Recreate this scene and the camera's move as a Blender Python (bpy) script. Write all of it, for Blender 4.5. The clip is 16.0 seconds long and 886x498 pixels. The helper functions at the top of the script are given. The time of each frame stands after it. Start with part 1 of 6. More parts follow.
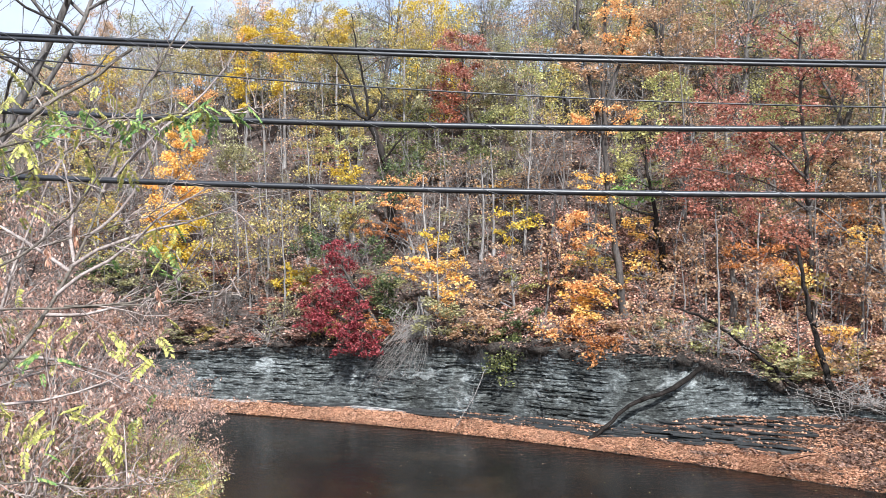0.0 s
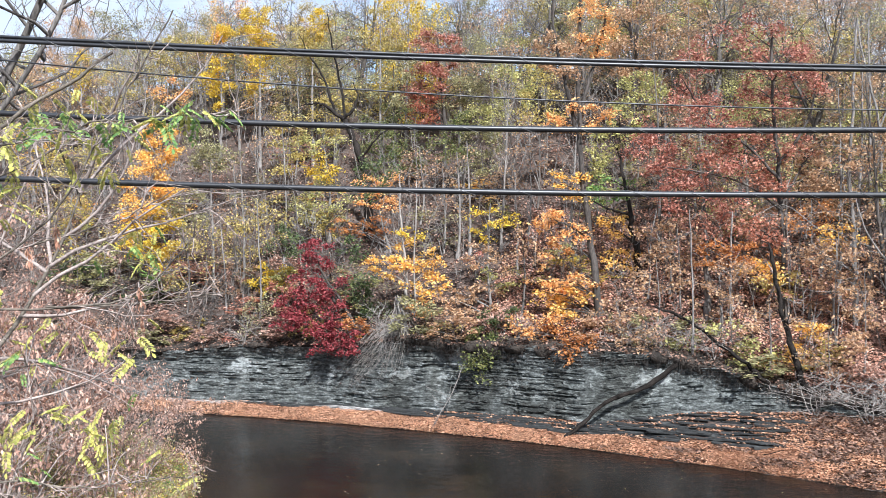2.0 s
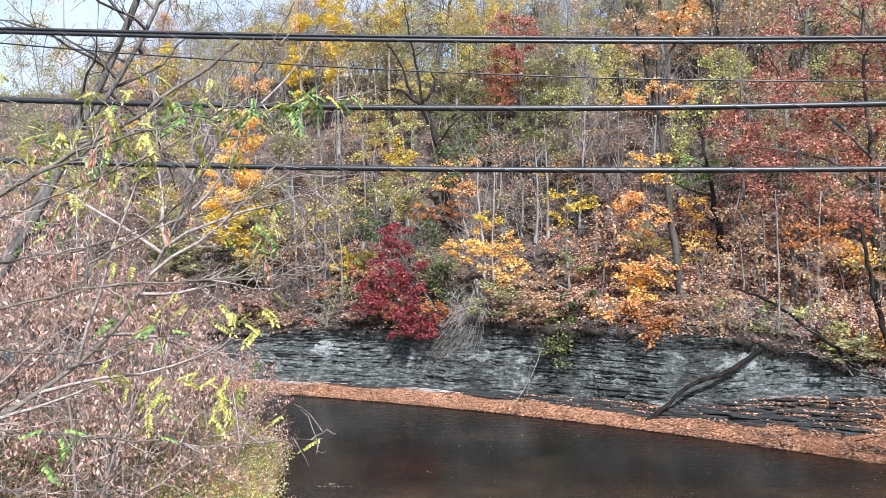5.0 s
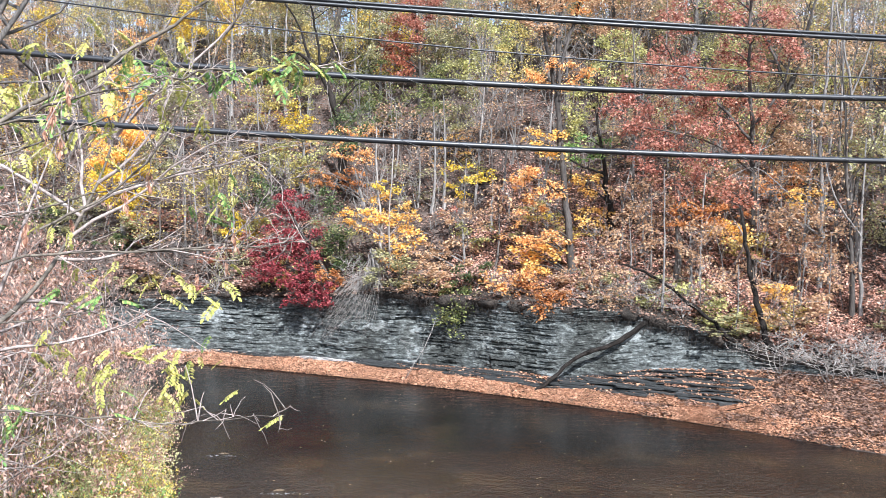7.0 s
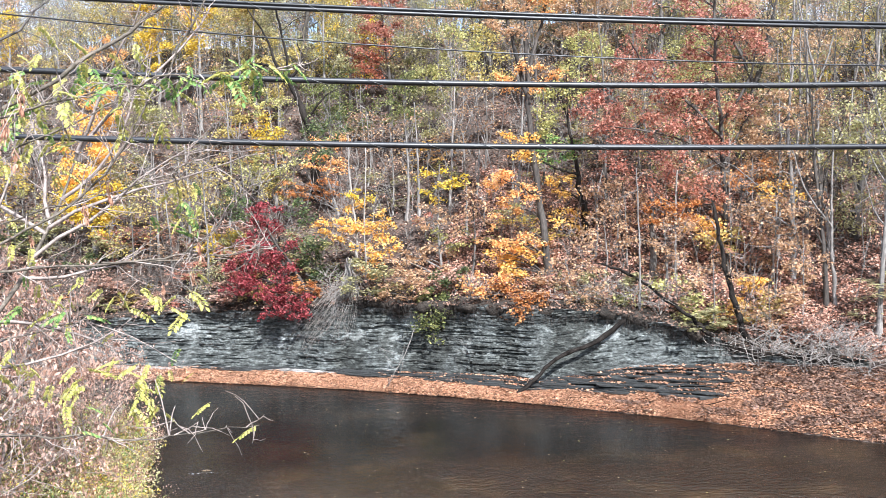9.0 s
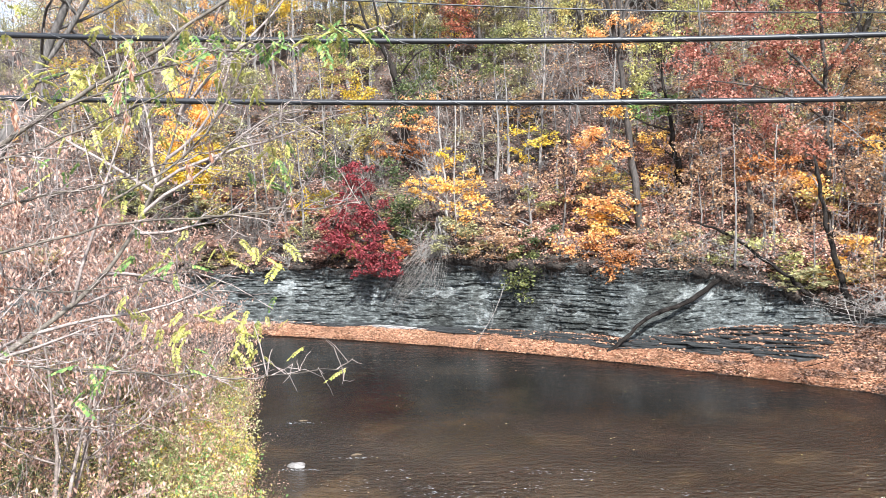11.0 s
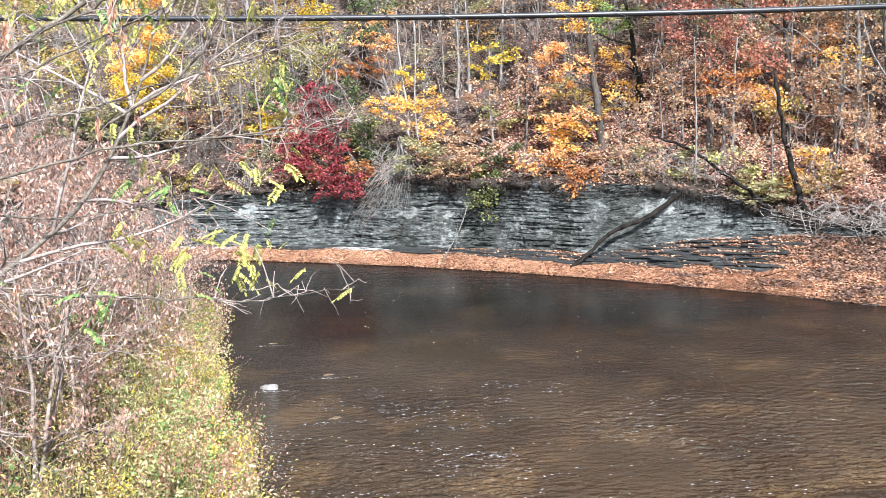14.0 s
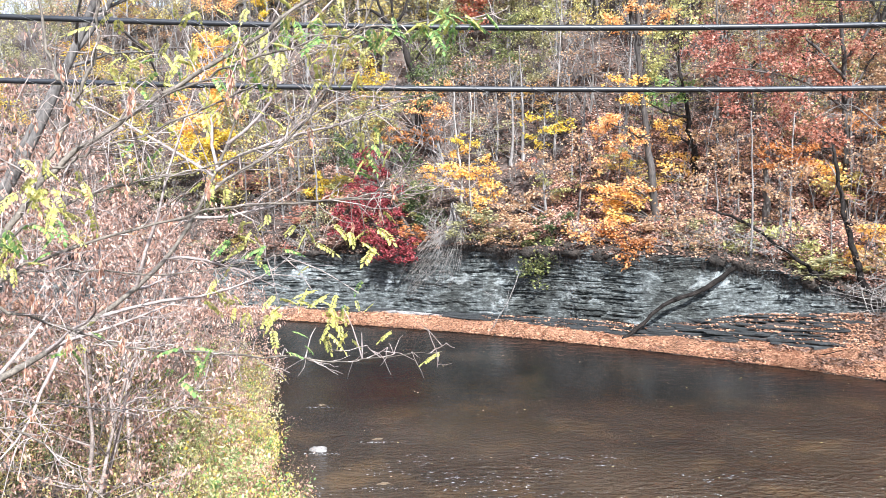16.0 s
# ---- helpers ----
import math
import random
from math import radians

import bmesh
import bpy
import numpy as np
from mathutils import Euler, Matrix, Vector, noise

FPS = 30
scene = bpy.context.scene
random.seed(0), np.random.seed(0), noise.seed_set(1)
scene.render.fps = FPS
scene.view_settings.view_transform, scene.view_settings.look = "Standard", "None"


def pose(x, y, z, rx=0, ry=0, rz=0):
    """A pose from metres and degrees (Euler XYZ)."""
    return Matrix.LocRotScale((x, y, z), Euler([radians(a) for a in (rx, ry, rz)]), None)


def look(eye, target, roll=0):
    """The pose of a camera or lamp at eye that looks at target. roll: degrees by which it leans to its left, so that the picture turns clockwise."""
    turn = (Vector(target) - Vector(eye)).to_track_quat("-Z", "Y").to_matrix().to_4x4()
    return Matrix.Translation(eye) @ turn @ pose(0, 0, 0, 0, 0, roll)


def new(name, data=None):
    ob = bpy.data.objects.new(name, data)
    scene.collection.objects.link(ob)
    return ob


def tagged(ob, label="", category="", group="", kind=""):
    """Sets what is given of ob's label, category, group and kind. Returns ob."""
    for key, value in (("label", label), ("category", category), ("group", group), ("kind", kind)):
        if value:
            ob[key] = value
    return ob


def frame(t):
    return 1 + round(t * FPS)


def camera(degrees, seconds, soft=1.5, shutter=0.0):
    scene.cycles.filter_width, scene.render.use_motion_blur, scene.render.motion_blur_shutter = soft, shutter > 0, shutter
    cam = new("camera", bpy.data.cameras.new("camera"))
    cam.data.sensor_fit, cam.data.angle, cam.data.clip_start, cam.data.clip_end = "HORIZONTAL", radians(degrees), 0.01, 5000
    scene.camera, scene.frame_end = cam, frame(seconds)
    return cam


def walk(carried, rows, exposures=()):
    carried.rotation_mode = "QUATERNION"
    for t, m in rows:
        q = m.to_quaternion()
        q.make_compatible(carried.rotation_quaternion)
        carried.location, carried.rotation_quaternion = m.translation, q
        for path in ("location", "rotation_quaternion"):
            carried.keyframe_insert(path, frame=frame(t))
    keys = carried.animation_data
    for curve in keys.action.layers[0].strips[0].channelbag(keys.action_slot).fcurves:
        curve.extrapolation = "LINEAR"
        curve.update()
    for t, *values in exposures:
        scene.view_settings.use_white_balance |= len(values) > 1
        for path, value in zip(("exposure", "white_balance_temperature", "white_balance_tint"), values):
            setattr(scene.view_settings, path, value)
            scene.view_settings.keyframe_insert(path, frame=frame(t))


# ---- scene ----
cam = camera(54.9, 16.0, soft=0.65)
PATH = [
    (0, (-0.527, 2.057, 8.151), (-0.495, 4.056, 8.173), 0.6),
    (0.5, (-0.562, 2.011, 8.156), (-0.53, 4.011, 8.178), 0.4),
    (1, (-0.581, 1.996, 8.144), (-0.537, 3.995, 8.162), 0.2),
    (1.5, (-0.559, 1.989, 8.141), (-0.494, 3.988, 8.157), 0.2),
    (2, (-0.536, 1.975, 8.155), (-0.449, 3.973, 8.175), 0.4),
    (2.5, (-0.529, 1.976, 8.146), (-0.423, 3.973, 8.183), 0.5),
    (3, (-0.505, 1.966, 8.141), (-0.399, 3.963, 8.196), 0.3),
    (3.5, (-0.491, 1.918, 8.144), (-0.426, 3.916, 8.206), -0.1),
    (4, (-0.47, 1.81, 8.114), (-0.488, 3.809, 8.169), -0.3),
    (4.2, (-0.482, 1.782, 8.106), (-0.557, 3.78, 8.151), -0.5),
    (6.3, (-1.121, 1.794, 8.122), (-1.175, 3.791, 8.03), 1.2),
    (6.5, (-1.136, 1.8, 8.131), (-1.126, 3.798, 8.039), 1.4),
    (7, (-1.114, 1.842, 8.135), (-0.941, 3.833, 8.05), 1.8),
    (7.5, (-1.096, 1.845, 8.139), (-0.836, 3.827, 8.065), 1.4),
    (8, (-1.107, 1.904, 8.134), (-0.847, 3.886, 8.07), 0.2),
    (10.3, (-1.024, 1.795, 8.071), (-0.898, 3.788, 7.965), -0.4),
    (10.5, (-1.037, 1.772, 8.084), (-0.943, 3.766, 7.964), -0.5),
    (11, (-1.029, 1.69, 8.08), (-1.016, 3.683, 7.918), -0.8),
    (11.5, (-1.099, 1.621, 8.101), (-1.168, 3.606, 7.873), -1.2),
    (12, (-1.187, 1.552, 8.083), (-1.308, 3.524, 7.769), -1.8),
    (12.5, (-1.211, 1.536, 8.073), (-1.324, 3.498, 7.701), -2.1),
    (13, (-1.183, 1.595, 8.075), (-1.246, 3.555, 7.684), -2.3),
    (13.5, (-1.245, 1.653, 8.072), (-1.236, 3.617, 7.694), -2.2),
    (14, (-1.267, 1.699, 8.071), (-1.163, 3.665, 7.722), -1.8),
    (14.5, (-1.265, 1.737, 8.081), (-1.066, 3.703, 7.772), -1.3),
    (15, (-1.243, 1.725, 8.092), (-1.013, 3.694, 7.824), -0.9),
    (15.5, (-1.333, 1.694, 8.095), (-1.179, 3.675, 7.871), -0.7),
    (16, (-1.494, 1.647, 8.085), (-1.495, 3.638, 7.891), -0.5),
]
walk(cam, [(t, look(eye, target, roll)) for t, eye, target, roll in PATH],
     exposures=[(0, 0.67, 5950, 9), (4.2, 0.63, 5950, 9), (6.5, 0.82, 5800, 9), (7.2, 0.98, 5850, 9), (8.2, 1.04, 5900, 9), (12.5, 1.05, 6080, 8), (16, 1.22, 5880, 9)])

# ---- world, sun ----
SUN = Vector((0.20, -0.73, 0.70)).normalized()      # towards the sun
world = bpy.data.worlds.new("sky")
scene.world = world
world.use_nodes = True
wn, wl = world.node_tree.nodes, world.node_tree.links
wn.clear()
sky = wn.new("ShaderNodeTexSky")
sky.sky_type = "NISHITA"
sky.sun_disc = False
sky.sun_elevation = math.asin(SUN.z)
sky.sun_rotation = math.atan2(SUN.x, SUN.y)
tc = wn.new("ShaderNodeTexCoord")
cn = wn.new("ShaderNodeTexNoise")
cn.inputs["Scale"].default_value = 2.2
cn.inputs["Detail"].default_value = 7
cn.inputs["Roughness"].default_value = 0.6
cr = wn.new("ShaderNodeValToRGB")
cr.color_ramp.elements[0].position, cr.color_ramp.elements[1].position = 0.34, 0.60
cm = wn.new("ShaderNodeMix")
cm.data_type = "RGBA"
cm.inputs[7].default_value = (4.5, 4.7, 5.3, 1)
bg = wn.new("ShaderNodeBackground")
bg.inputs["Strength"].default_value = 0.14
wo = wn.new("ShaderNodeOutputWorld")
wl.new(tc.outputs["Generated"], cn.inputs["Vector"])
wl.new(cn.outputs["Fac"], cr.inputs["Fac"])
wl.new(cr.outputs["Color"], cm.inputs[0])
wl.new(sky.outputs["Color"], cm.inputs[6])
wl.new(cm.outputs[2], bg.inputs["Color"])
wl.new(bg.outputs["Background"], wo.inputs["Surface"])
sun = new("sun", bpy.data.lights.new("sun", "SUN"))
sun.data.energy, sun.data.angle, sun.data.color = 6.6, radians(0.6), (1.0, 0.97, 0.92)
sun.matrix_world = look(SUN * 80, (0, 0, 0))

# ---- materials ----


def material(name):
    m = bpy.data.materials.new(name)
    m.use_nodes = True
    nt = m.node_tree
    nt.nodes.clear()
    out = nt.nodes.new("ShaderNodeOutputMaterial")
    return m, nt, out


def ramp(nt, fac, stops):
    r = nt.nodes.new("ShaderNodeValToRGB")
    while len(r.color_ramp.elements) < len(stops):
        r.color_ramp.elements.new(0.5)
    for e, (p, c) in zip(r.color_ramp.elements, stops):
        e.position, e.color = p, (*c, 1)
    nt.links.new(fac, r.inputs["Fac"])
    return r.outputs["Color"]


def noise_tex(nt, scale, detail=4, rough=0.55, stretch=None):
    n = nt.nodes.new("ShaderNodeTexNoise")
    n.inputs["Scale"].default_value, n.inputs["Detail"].default_value, n.inputs["Roughness"].default_value = scale, detail, rough
    c = nt.nodes.new("ShaderNodeTexCoord")
    src = c.outputs["Object"]
    if stretch:
        mp = nt.nodes.new("ShaderNodeMapping")
        mp.inputs["Scale"].default_value = stretch
        nt.links.new(src, mp.inputs["Vector"])
        src = mp.outputs["Vector"]
    nt.links.new(src, n.inputs["Vector"])
    return n.outputs["Fac"]


def mix(nt, fac, a, b, mode="MIX"):
    m = nt.nodes.new("ShaderNodeMix")
    m.data_type, m.blend_type = "RGBA", mode
    for socket, value in ((0, fac), (6, a), (7, b)):
        if isinstance(value, (int, float)):
            m.inputs[socket].default_value = value
        elif isinstance(value, tuple):
            m.inputs[socket].default_value = (*value, 1)
        else:
            nt.links.new(value, m.inputs[socket])
    return m.outputs[2]


def bump(nt, height, strength, distance):
    b = nt.nodes.new("ShaderNodeBump")
    b.inputs["Strength"].default_value, b.inputs["Distance"].default_value = strength, distance
    nt.links.new(height, b.inputs["Height"])
    return b.outputs["Normal"]


def solid(name, stops, scale, rough=0.85, stretch=None, relief=0.4, dist=0.02, fine=None, spec=0.3, metallic=0.0):
    """A rough surface: a colour ramp over noise, a finer grain over it and relief."""
    m, nt, out = material(name)
    p = nt.nodes.new("ShaderNodeBsdfPrincipled")
    big = noise_tex(nt, scale, 5, 0.6, stretch)
    col = ramp(nt, big, stops)
    small = noise_tex(nt, fine or scale * 9, 4, 0.65, stretch)
    shade = ramp(nt, small, [(0.3, (0.4, 0.4, 0.4)), (0.68, (1.2, 1.2, 1.2))])
    nt.links.new(mix(nt, 1.0, col, shade, "MULTIPLY"), p.inputs["Base Color"])
    p.inputs["Roughness"].default_value = rough
    p.inputs["Specular IOR Level"].default_value = spec
    p.inputs["Metallic"].default_value = metallic
    nt.links.new(bump(nt, small, relief, dist), p.inputs["Normal"])
    nt.links.new(p.outputs[0], out.inputs["Surface"])
    return m


def shale_material():
    """Thin grey beds, some dark and wet, some pale and powdery, with chips and stains of their own."""
    m, nt, out = material("grey shale")
    p = nt.nodes.new("ShaderNodeBsdfPrincipled")
    beds = noise_tex(nt, 1.3, 7, 0.75, (1.3, 1.3, 5.5))
    chips = noise_tex(nt, 4.5, 6, 0.8, (1, 1, 1.8))
    col = ramp(nt, beds, [(0.33, (0.022, 0.024, 0.023)), (0.45, (0.062, 0.067, 0.065)), (0.55, (0.132, 0.142, 0.138)), (0.68, (0.25, 0.266, 0.26))])
    flecks = ramp(nt, chips, [(0.36, (0.42, 0.42, 0.42)), (0.50, (0.95, 0.95, 0.95)), (0.62, (1.75, 1.75, 1.75))])
    col = mix(nt, 1.0, col, flecks, "MULTIPLY")
    pale = ramp(nt, noise_tex(nt, 0.55, 5, 0.68, (1, 1, 1.8)), [(0.575, (0, 0, 0)), (0.61, (1, 1, 1))])
    powder = ramp(nt, chips, [(0.34, (0.11, 0.118, 0.116)), (0.5, (0.27, 0.287, 0.283)), (0.62, (0.42, 0.442, 0.437))])
    col = mix(nt, pale, col, powder)
    damp = ramp(nt, noise_tex(nt, 0.4, 4, 0.6, (1, 1, 0.5)), [(0.40, (0.55, 0.54, 0.52)), (0.52, (1, 1, 1))])
    col = mix(nt, 1.0, col, damp, "MULTIPLY")
    nt.links.new(col, p.inputs["Base Color"])
    p.inputs["Roughness"].default_value = 0.9
    p.inputs["Specular IOR Level"].default_value = 0.25
    nt.links.new(bump(nt, noise_tex(nt, 9.0, 4, 0.7, (1, 1, 3.5)), 1.0, 0.07), p.inputs["Normal"])
    nt.links.new(p.outputs[0], out.inputs["Surface"])
    return m


def leaf_material(name, dark, mid, light, glow=0.45, patches=None):
    """Leaves: each one its own tint, with light shining through. patches: three other tints that take over in drifts."""
    m, nt, out = material(name)
    g = nt.nodes.new("ShaderNodeNewGeometry")
    col = ramp(nt, g.outputs["Random Per Island"], [(0.0, dark), (0.5, mid), (1.0, light)])
    if patches:
        other = ramp(nt, g.outputs["Random Per Island"], list(zip((0.0, 0.5, 1.0), patches)))
        drift = ramp(nt, noise_tex(nt, 0.8, 3, 0.6), [(0.44, (0, 0, 0)), (0.56, (1, 1, 1))])
        col = mix(nt, drift, col, other)
    patch = ramp(nt, noise_tex(nt, 0.9, 3), [(0.3, (0.85, 0.84, 0.83)), (0.7, (1.25, 1.24, 1.2))])
    col = mix(nt, 1.0, col, patch, "MULTIPLY")
    p = nt.nodes.new("ShaderNodeBsdfPrincipled")
    p.inputs["Roughness"].default_value = 0.55
    p.inputs["Specular IOR Level"].default_value = 0.25
    t = nt.nodes.new("ShaderNodeBsdfTranslucent")
    s = nt.nodes.new("ShaderNodeMixShader")
    s.inputs[0].default_value = glow
    nt.links.new(col, p.inputs["Base Color"])
    nt.links.new(col, t.inputs["Color"])
    nt.links.new(p.outputs[0], s.inputs[1])
    nt.links.new(t.outputs[0], s.inputs[2])
    nt.links.new(s.outputs[0], out.inputs["Surface"])
    return m


LEAF = {
    "crimson": leaf_material("crimson leaves", (0.11, 0.02, 0.026), (0.28, 0.048, 0.06), (0.46, 0.13, 0.135)),
    "orange": leaf_material("orange leaves", (0.48, 0.21, 0.08), (0.84, 0.46, 0.18), (0.92, 0.65, 0.33)),
    "gold": leaf_material("golden leaves", (0.54, 0.30, 0.07), (0.88, 0.54, 0.15), (0.94, 0.71, 0.28)),
    "yellow": leaf_material("yellow leaves", (0.42, 0.29, 0.035), (0.70, 0.51, 0.06), (0.80, 0.64, 0.15)),
    "russet": leaf_material("russet leaves", (0.19, 0.075, 0.052), (0.46, 0.20, 0.14), (0.70, 0.40, 0.30)),
    "brick": leaf_material("brick-red leaves", (0.17, 0.055, 0.035), (0.38, 0.125, 0.08), (0.55, 0.25, 0.16)),
    "peach": leaf_material("peach leaves", (0.30, 0.175, 0.10), (0.52, 0.34, 0.21), (0.63, 0.455, 0.305)),
    "green": leaf_material("green leaves", (0.04, 0.065, 0.03), (0.10, 0.145, 0.065), (0.22, 0.26, 0.11)),
    "yellowgreen": leaf_material("yellow-green leaves", (0.20, 0.20, 0.08), (0.44, 0.43, 0.17), (0.66, 0.61, 0.27)),
    "olive": leaf_material("olive leaves", (0.16, 0.155, 0.085), (0.34, 0.325, 0.17), (0.55, 0.51, 0.30)),
    "dead": leaf_material("dead brown leaves", (0.13, 0.07, 0.052), (0.38, 0.225, 0.175), (0.66, 0.465, 0.385), 0.32),
    "fresh": leaf_material("fresh green leaves", (0.09, 0.18, 0.055), (0.18, 0.31, 0.10), (0.38, 0.46, 0.15), 0.4),
    "lemon": leaf_material("lemon leaves", (0.27, 0.29, 0.08), (0.46, 0.45, 0.13), (0.64, 0.56, 0.20), 0.4),
    "withered": leaf_material("curled withered leaves", (0.16, 0.075, 0.05), (0.40, 0.215, 0.15), (0.66, 0.44, 0.33), 0.4),
    "palegreen": leaf_material("pale yellow-green leaves", (0.30, 0.29, 0.14), (0.52, 0.50, 0.26), (0.70, 0.67, 0.40)),
    "oxblood": leaf_material("dark rust-red leaves", (0.17, 0.06, 0.046), (0.44, 0.18, 0.135), (0.68, 0.38, 0.30)),
    "rust": leaf_material("rust-orange leaves", (0.22, 0.085, 0.03), (0.52, 0.22, 0.075), (0.74, 0.40, 0.18)),
    "coral": leaf_material("coral-red leaves", (0.28, 0.10, 0.08), (0.60, 0.24, 0.18), (0.78, 0.42, 0.32)),
    "lemonolive": leaf_material("olive-yellow leaves", (0.26, 0.21, 0.07), (0.52, 0.42, 0.14), (0.70, 0.60, 0.27)),
    "olivegreen": leaf_material("olive-green leaves", (0.06, 0.08, 0.03), (0.16, 0.185, 0.07), (0.36, 0.36, 0.15)),
    "litter": leaf_material("fallen leaves", (0.17, 0.082, 0.05), (0.44, 0.235, 0.145), (0.64, 0.40, 0.275), 0.1),
    "hill_litter": leaf_material("fallen leaves on the slope", (0.15, 0.08, 0.062), (0.44, 0.25, 0.19), (0.68, 0.45, 0.36), 0.15),
    # Lit copy of the slope leaves: the open slope's sunlight is put into its colour.
    "salmon_litter": leaf_material("salmon fallen leaves", (0.20, 0.10, 0.075), (0.50, 0.285, 0.22), (0.68, 0.45, 0.36), 0.15),
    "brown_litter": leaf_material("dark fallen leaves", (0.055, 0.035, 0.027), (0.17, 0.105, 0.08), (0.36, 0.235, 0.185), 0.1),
    "weed": leaf_material("weed leaves", (0.32, 0.25, 0.07), (0.58, 0.47, 0.12), (0.74, 0.60, 0.19), 0.35, ((0.15, 0.19, 0.06), (0.33, 0.37, 0.11), (0.50, 0.50, 0.19))),
    "bright_weed": leaf_material("bright weed leaves", (0.20, 0.24, 0.07), (0.42, 0.46, 0.14), (0.66, 0.62, 0.24), 0.4, ((0.36, 0.27, 0.05), (0.70, 0.52, 0.10), (0.82, 0.66, 0.22))),
    "dry_weed": leaf_material("dry weed leaves", (0.22, 0.145, 0.09), (0.44, 0.315, 0.20), (0.64, 0.49, 0.34), 0.3, ((0.11, 0.12, 0.04), (0.29, 0.265, 0.09), (0.48, 0.42, 0.16))),
}
BARK = solid("grey bark", [(0.3, (0.13, 0.118, 0.11)), (0.7, (0.32, 0.297, 0.28))], 2.0, 0.9, (1, 1, 0.25), 0.7, 0.03)
STALK = solid("weed stalks", [(0.3, (0.10, 0.09, 0.045)), (0.7, (0.28, 0.23, 0.12))], 3.0, 0.8, None, 0.3, 0.005)
BARK_MID = solid("brown-grey bark", [(0.3, (0.07, 0.062, 0.057)), (0.7, (0.20, 0.18, 0.165))], 2.0, 0.9, (1, 1, 0.25), 0.8, 0.03)
BARK_DARK = solid("dark bark", [(0.3, (0.035, 0.03, 0.027)), (0.7, (0.11, 0.095, 0.085))], 2.0, 0.9, (1, 1, 0.25), 0.7, 0.03)
BARK_BLACK = solid("black bark", [(0.3, (0.012, 0.010, 0.009)), (0.7, (0.045, 0.038, 0.034))], 2.0, 0.9, (1, 1, 0.25), 0.8, 0.03, spec=0.1)
BARK_PALE = solid("pale bark", [(0.3, (0.20, 0.18, 0.165)), (0.7, (0.43, 0.395, 0.365))], 2.0, 0.9, (1, 1, 0.3), 0.5, 0.02)
TWIG = solid("pale twigs", [(0.3, (0.22, 0.175, 0.155)), (0.7, (0.46, 0.385, 0.35))], 3.0, 0.8, None, 0.3, 0.005)
# Pale colour that carries the riffle's glints as well as foam.
GLINT_FOAM = solid("river glints and foam", [(0.3, (0.28, 0.28, 0.29)), (0.7, (0.48, 0.48, 0.50))], 3.0, 0.6, None, 0.2, 0.003)
DRYWOOD = solid("dull twigs", [(0.3, (0.17, 0.135, 0.12)), (0.7, (0.40, 0.33, 0.29))], 3.0, 0.85, None, 0.3, 0.005)
LIMB = solid("foreground bark", [(0.3, (0.06, 0.05, 0.04)), (0.7, (0.22, 0.185, 0.15))], 9.0, 0.8, (1, 1, 1), 0.6, 0.006, 60)
LOGWOOD = solid("wet dark wood", [(0.3, (0.008, 0.007, 0.0065)), (0.7, (0.045, 0.038, 0.034))], 2.5, 0.95, (1, 1, 1), 1.0, 0.05, spec=0.05)
EARTH = solid("leaf-strewn earth", [(0.3, (0.035, 0.027, 0.023)), (0.5, (0.085, 0.062, 0.052)), (0.72, (0.17, 0.125, 0.105))], 0.55, 0.95, None, 0.9, 0.08, 7.0)
SOIL = solid("dark root-bound soil", [(0.3, (0.016, 0.014, 0.012)), (0.7, (0.075, 0.06, 0.05))], 1.6, 0.95, None, 1.0, 0.1, 12.0)
MUD = solid("pale dried mud", [(0.35, (0.16, 0.15, 0.145)), (0.55, (0.36, 0.345, 0.33)), (0.7, (0.50, 0.475, 0.45))], 1.6, 0.85, (1, 1, 1), 0.5, 0.03, 9.0)
STONE = solid("pale river stone", [(0.3, (0.17, 0.155, 0.145)), (0.7, (0.30, 0.28, 0.27))], 3.0, 0.6, None, 0.3, 0.01)
BEDROCK = solid("wet brown stone", [(0.3, (0.10, 0.07, 0.04)), (0.7, (0.22, 0.16, 0.10))], 3.0, 0.4, None, 0.4, 0.02)
SHALE = shale_material()
SLAB = solid("dark shale slabs", [(0.3, (0.014, 0.0145, 0.015)), (0.6, (0.05, 0.052, 0.052)), (0.75, (0.13, 0.135, 0.135))], 0.8, 0.8, (1, 1, 2), 0.7, 0.03, 8.0)
RUBBER = solid("black cable jacket", [(0.3, (0.008, 0.0085, 0.011)), (0.7, (0.02, 0.021, 0.026))], 3.0, 0.42, None, 0.1, 0.002, spec=0.6)
WIRE = solid("dull steel wire", [(0.3, (0.20, 0.20, 0.21)), (0.7, (0.34, 0.34, 0.35))], 30.0, 0.45, None, 0.1, 0.001, metallic=0.8)


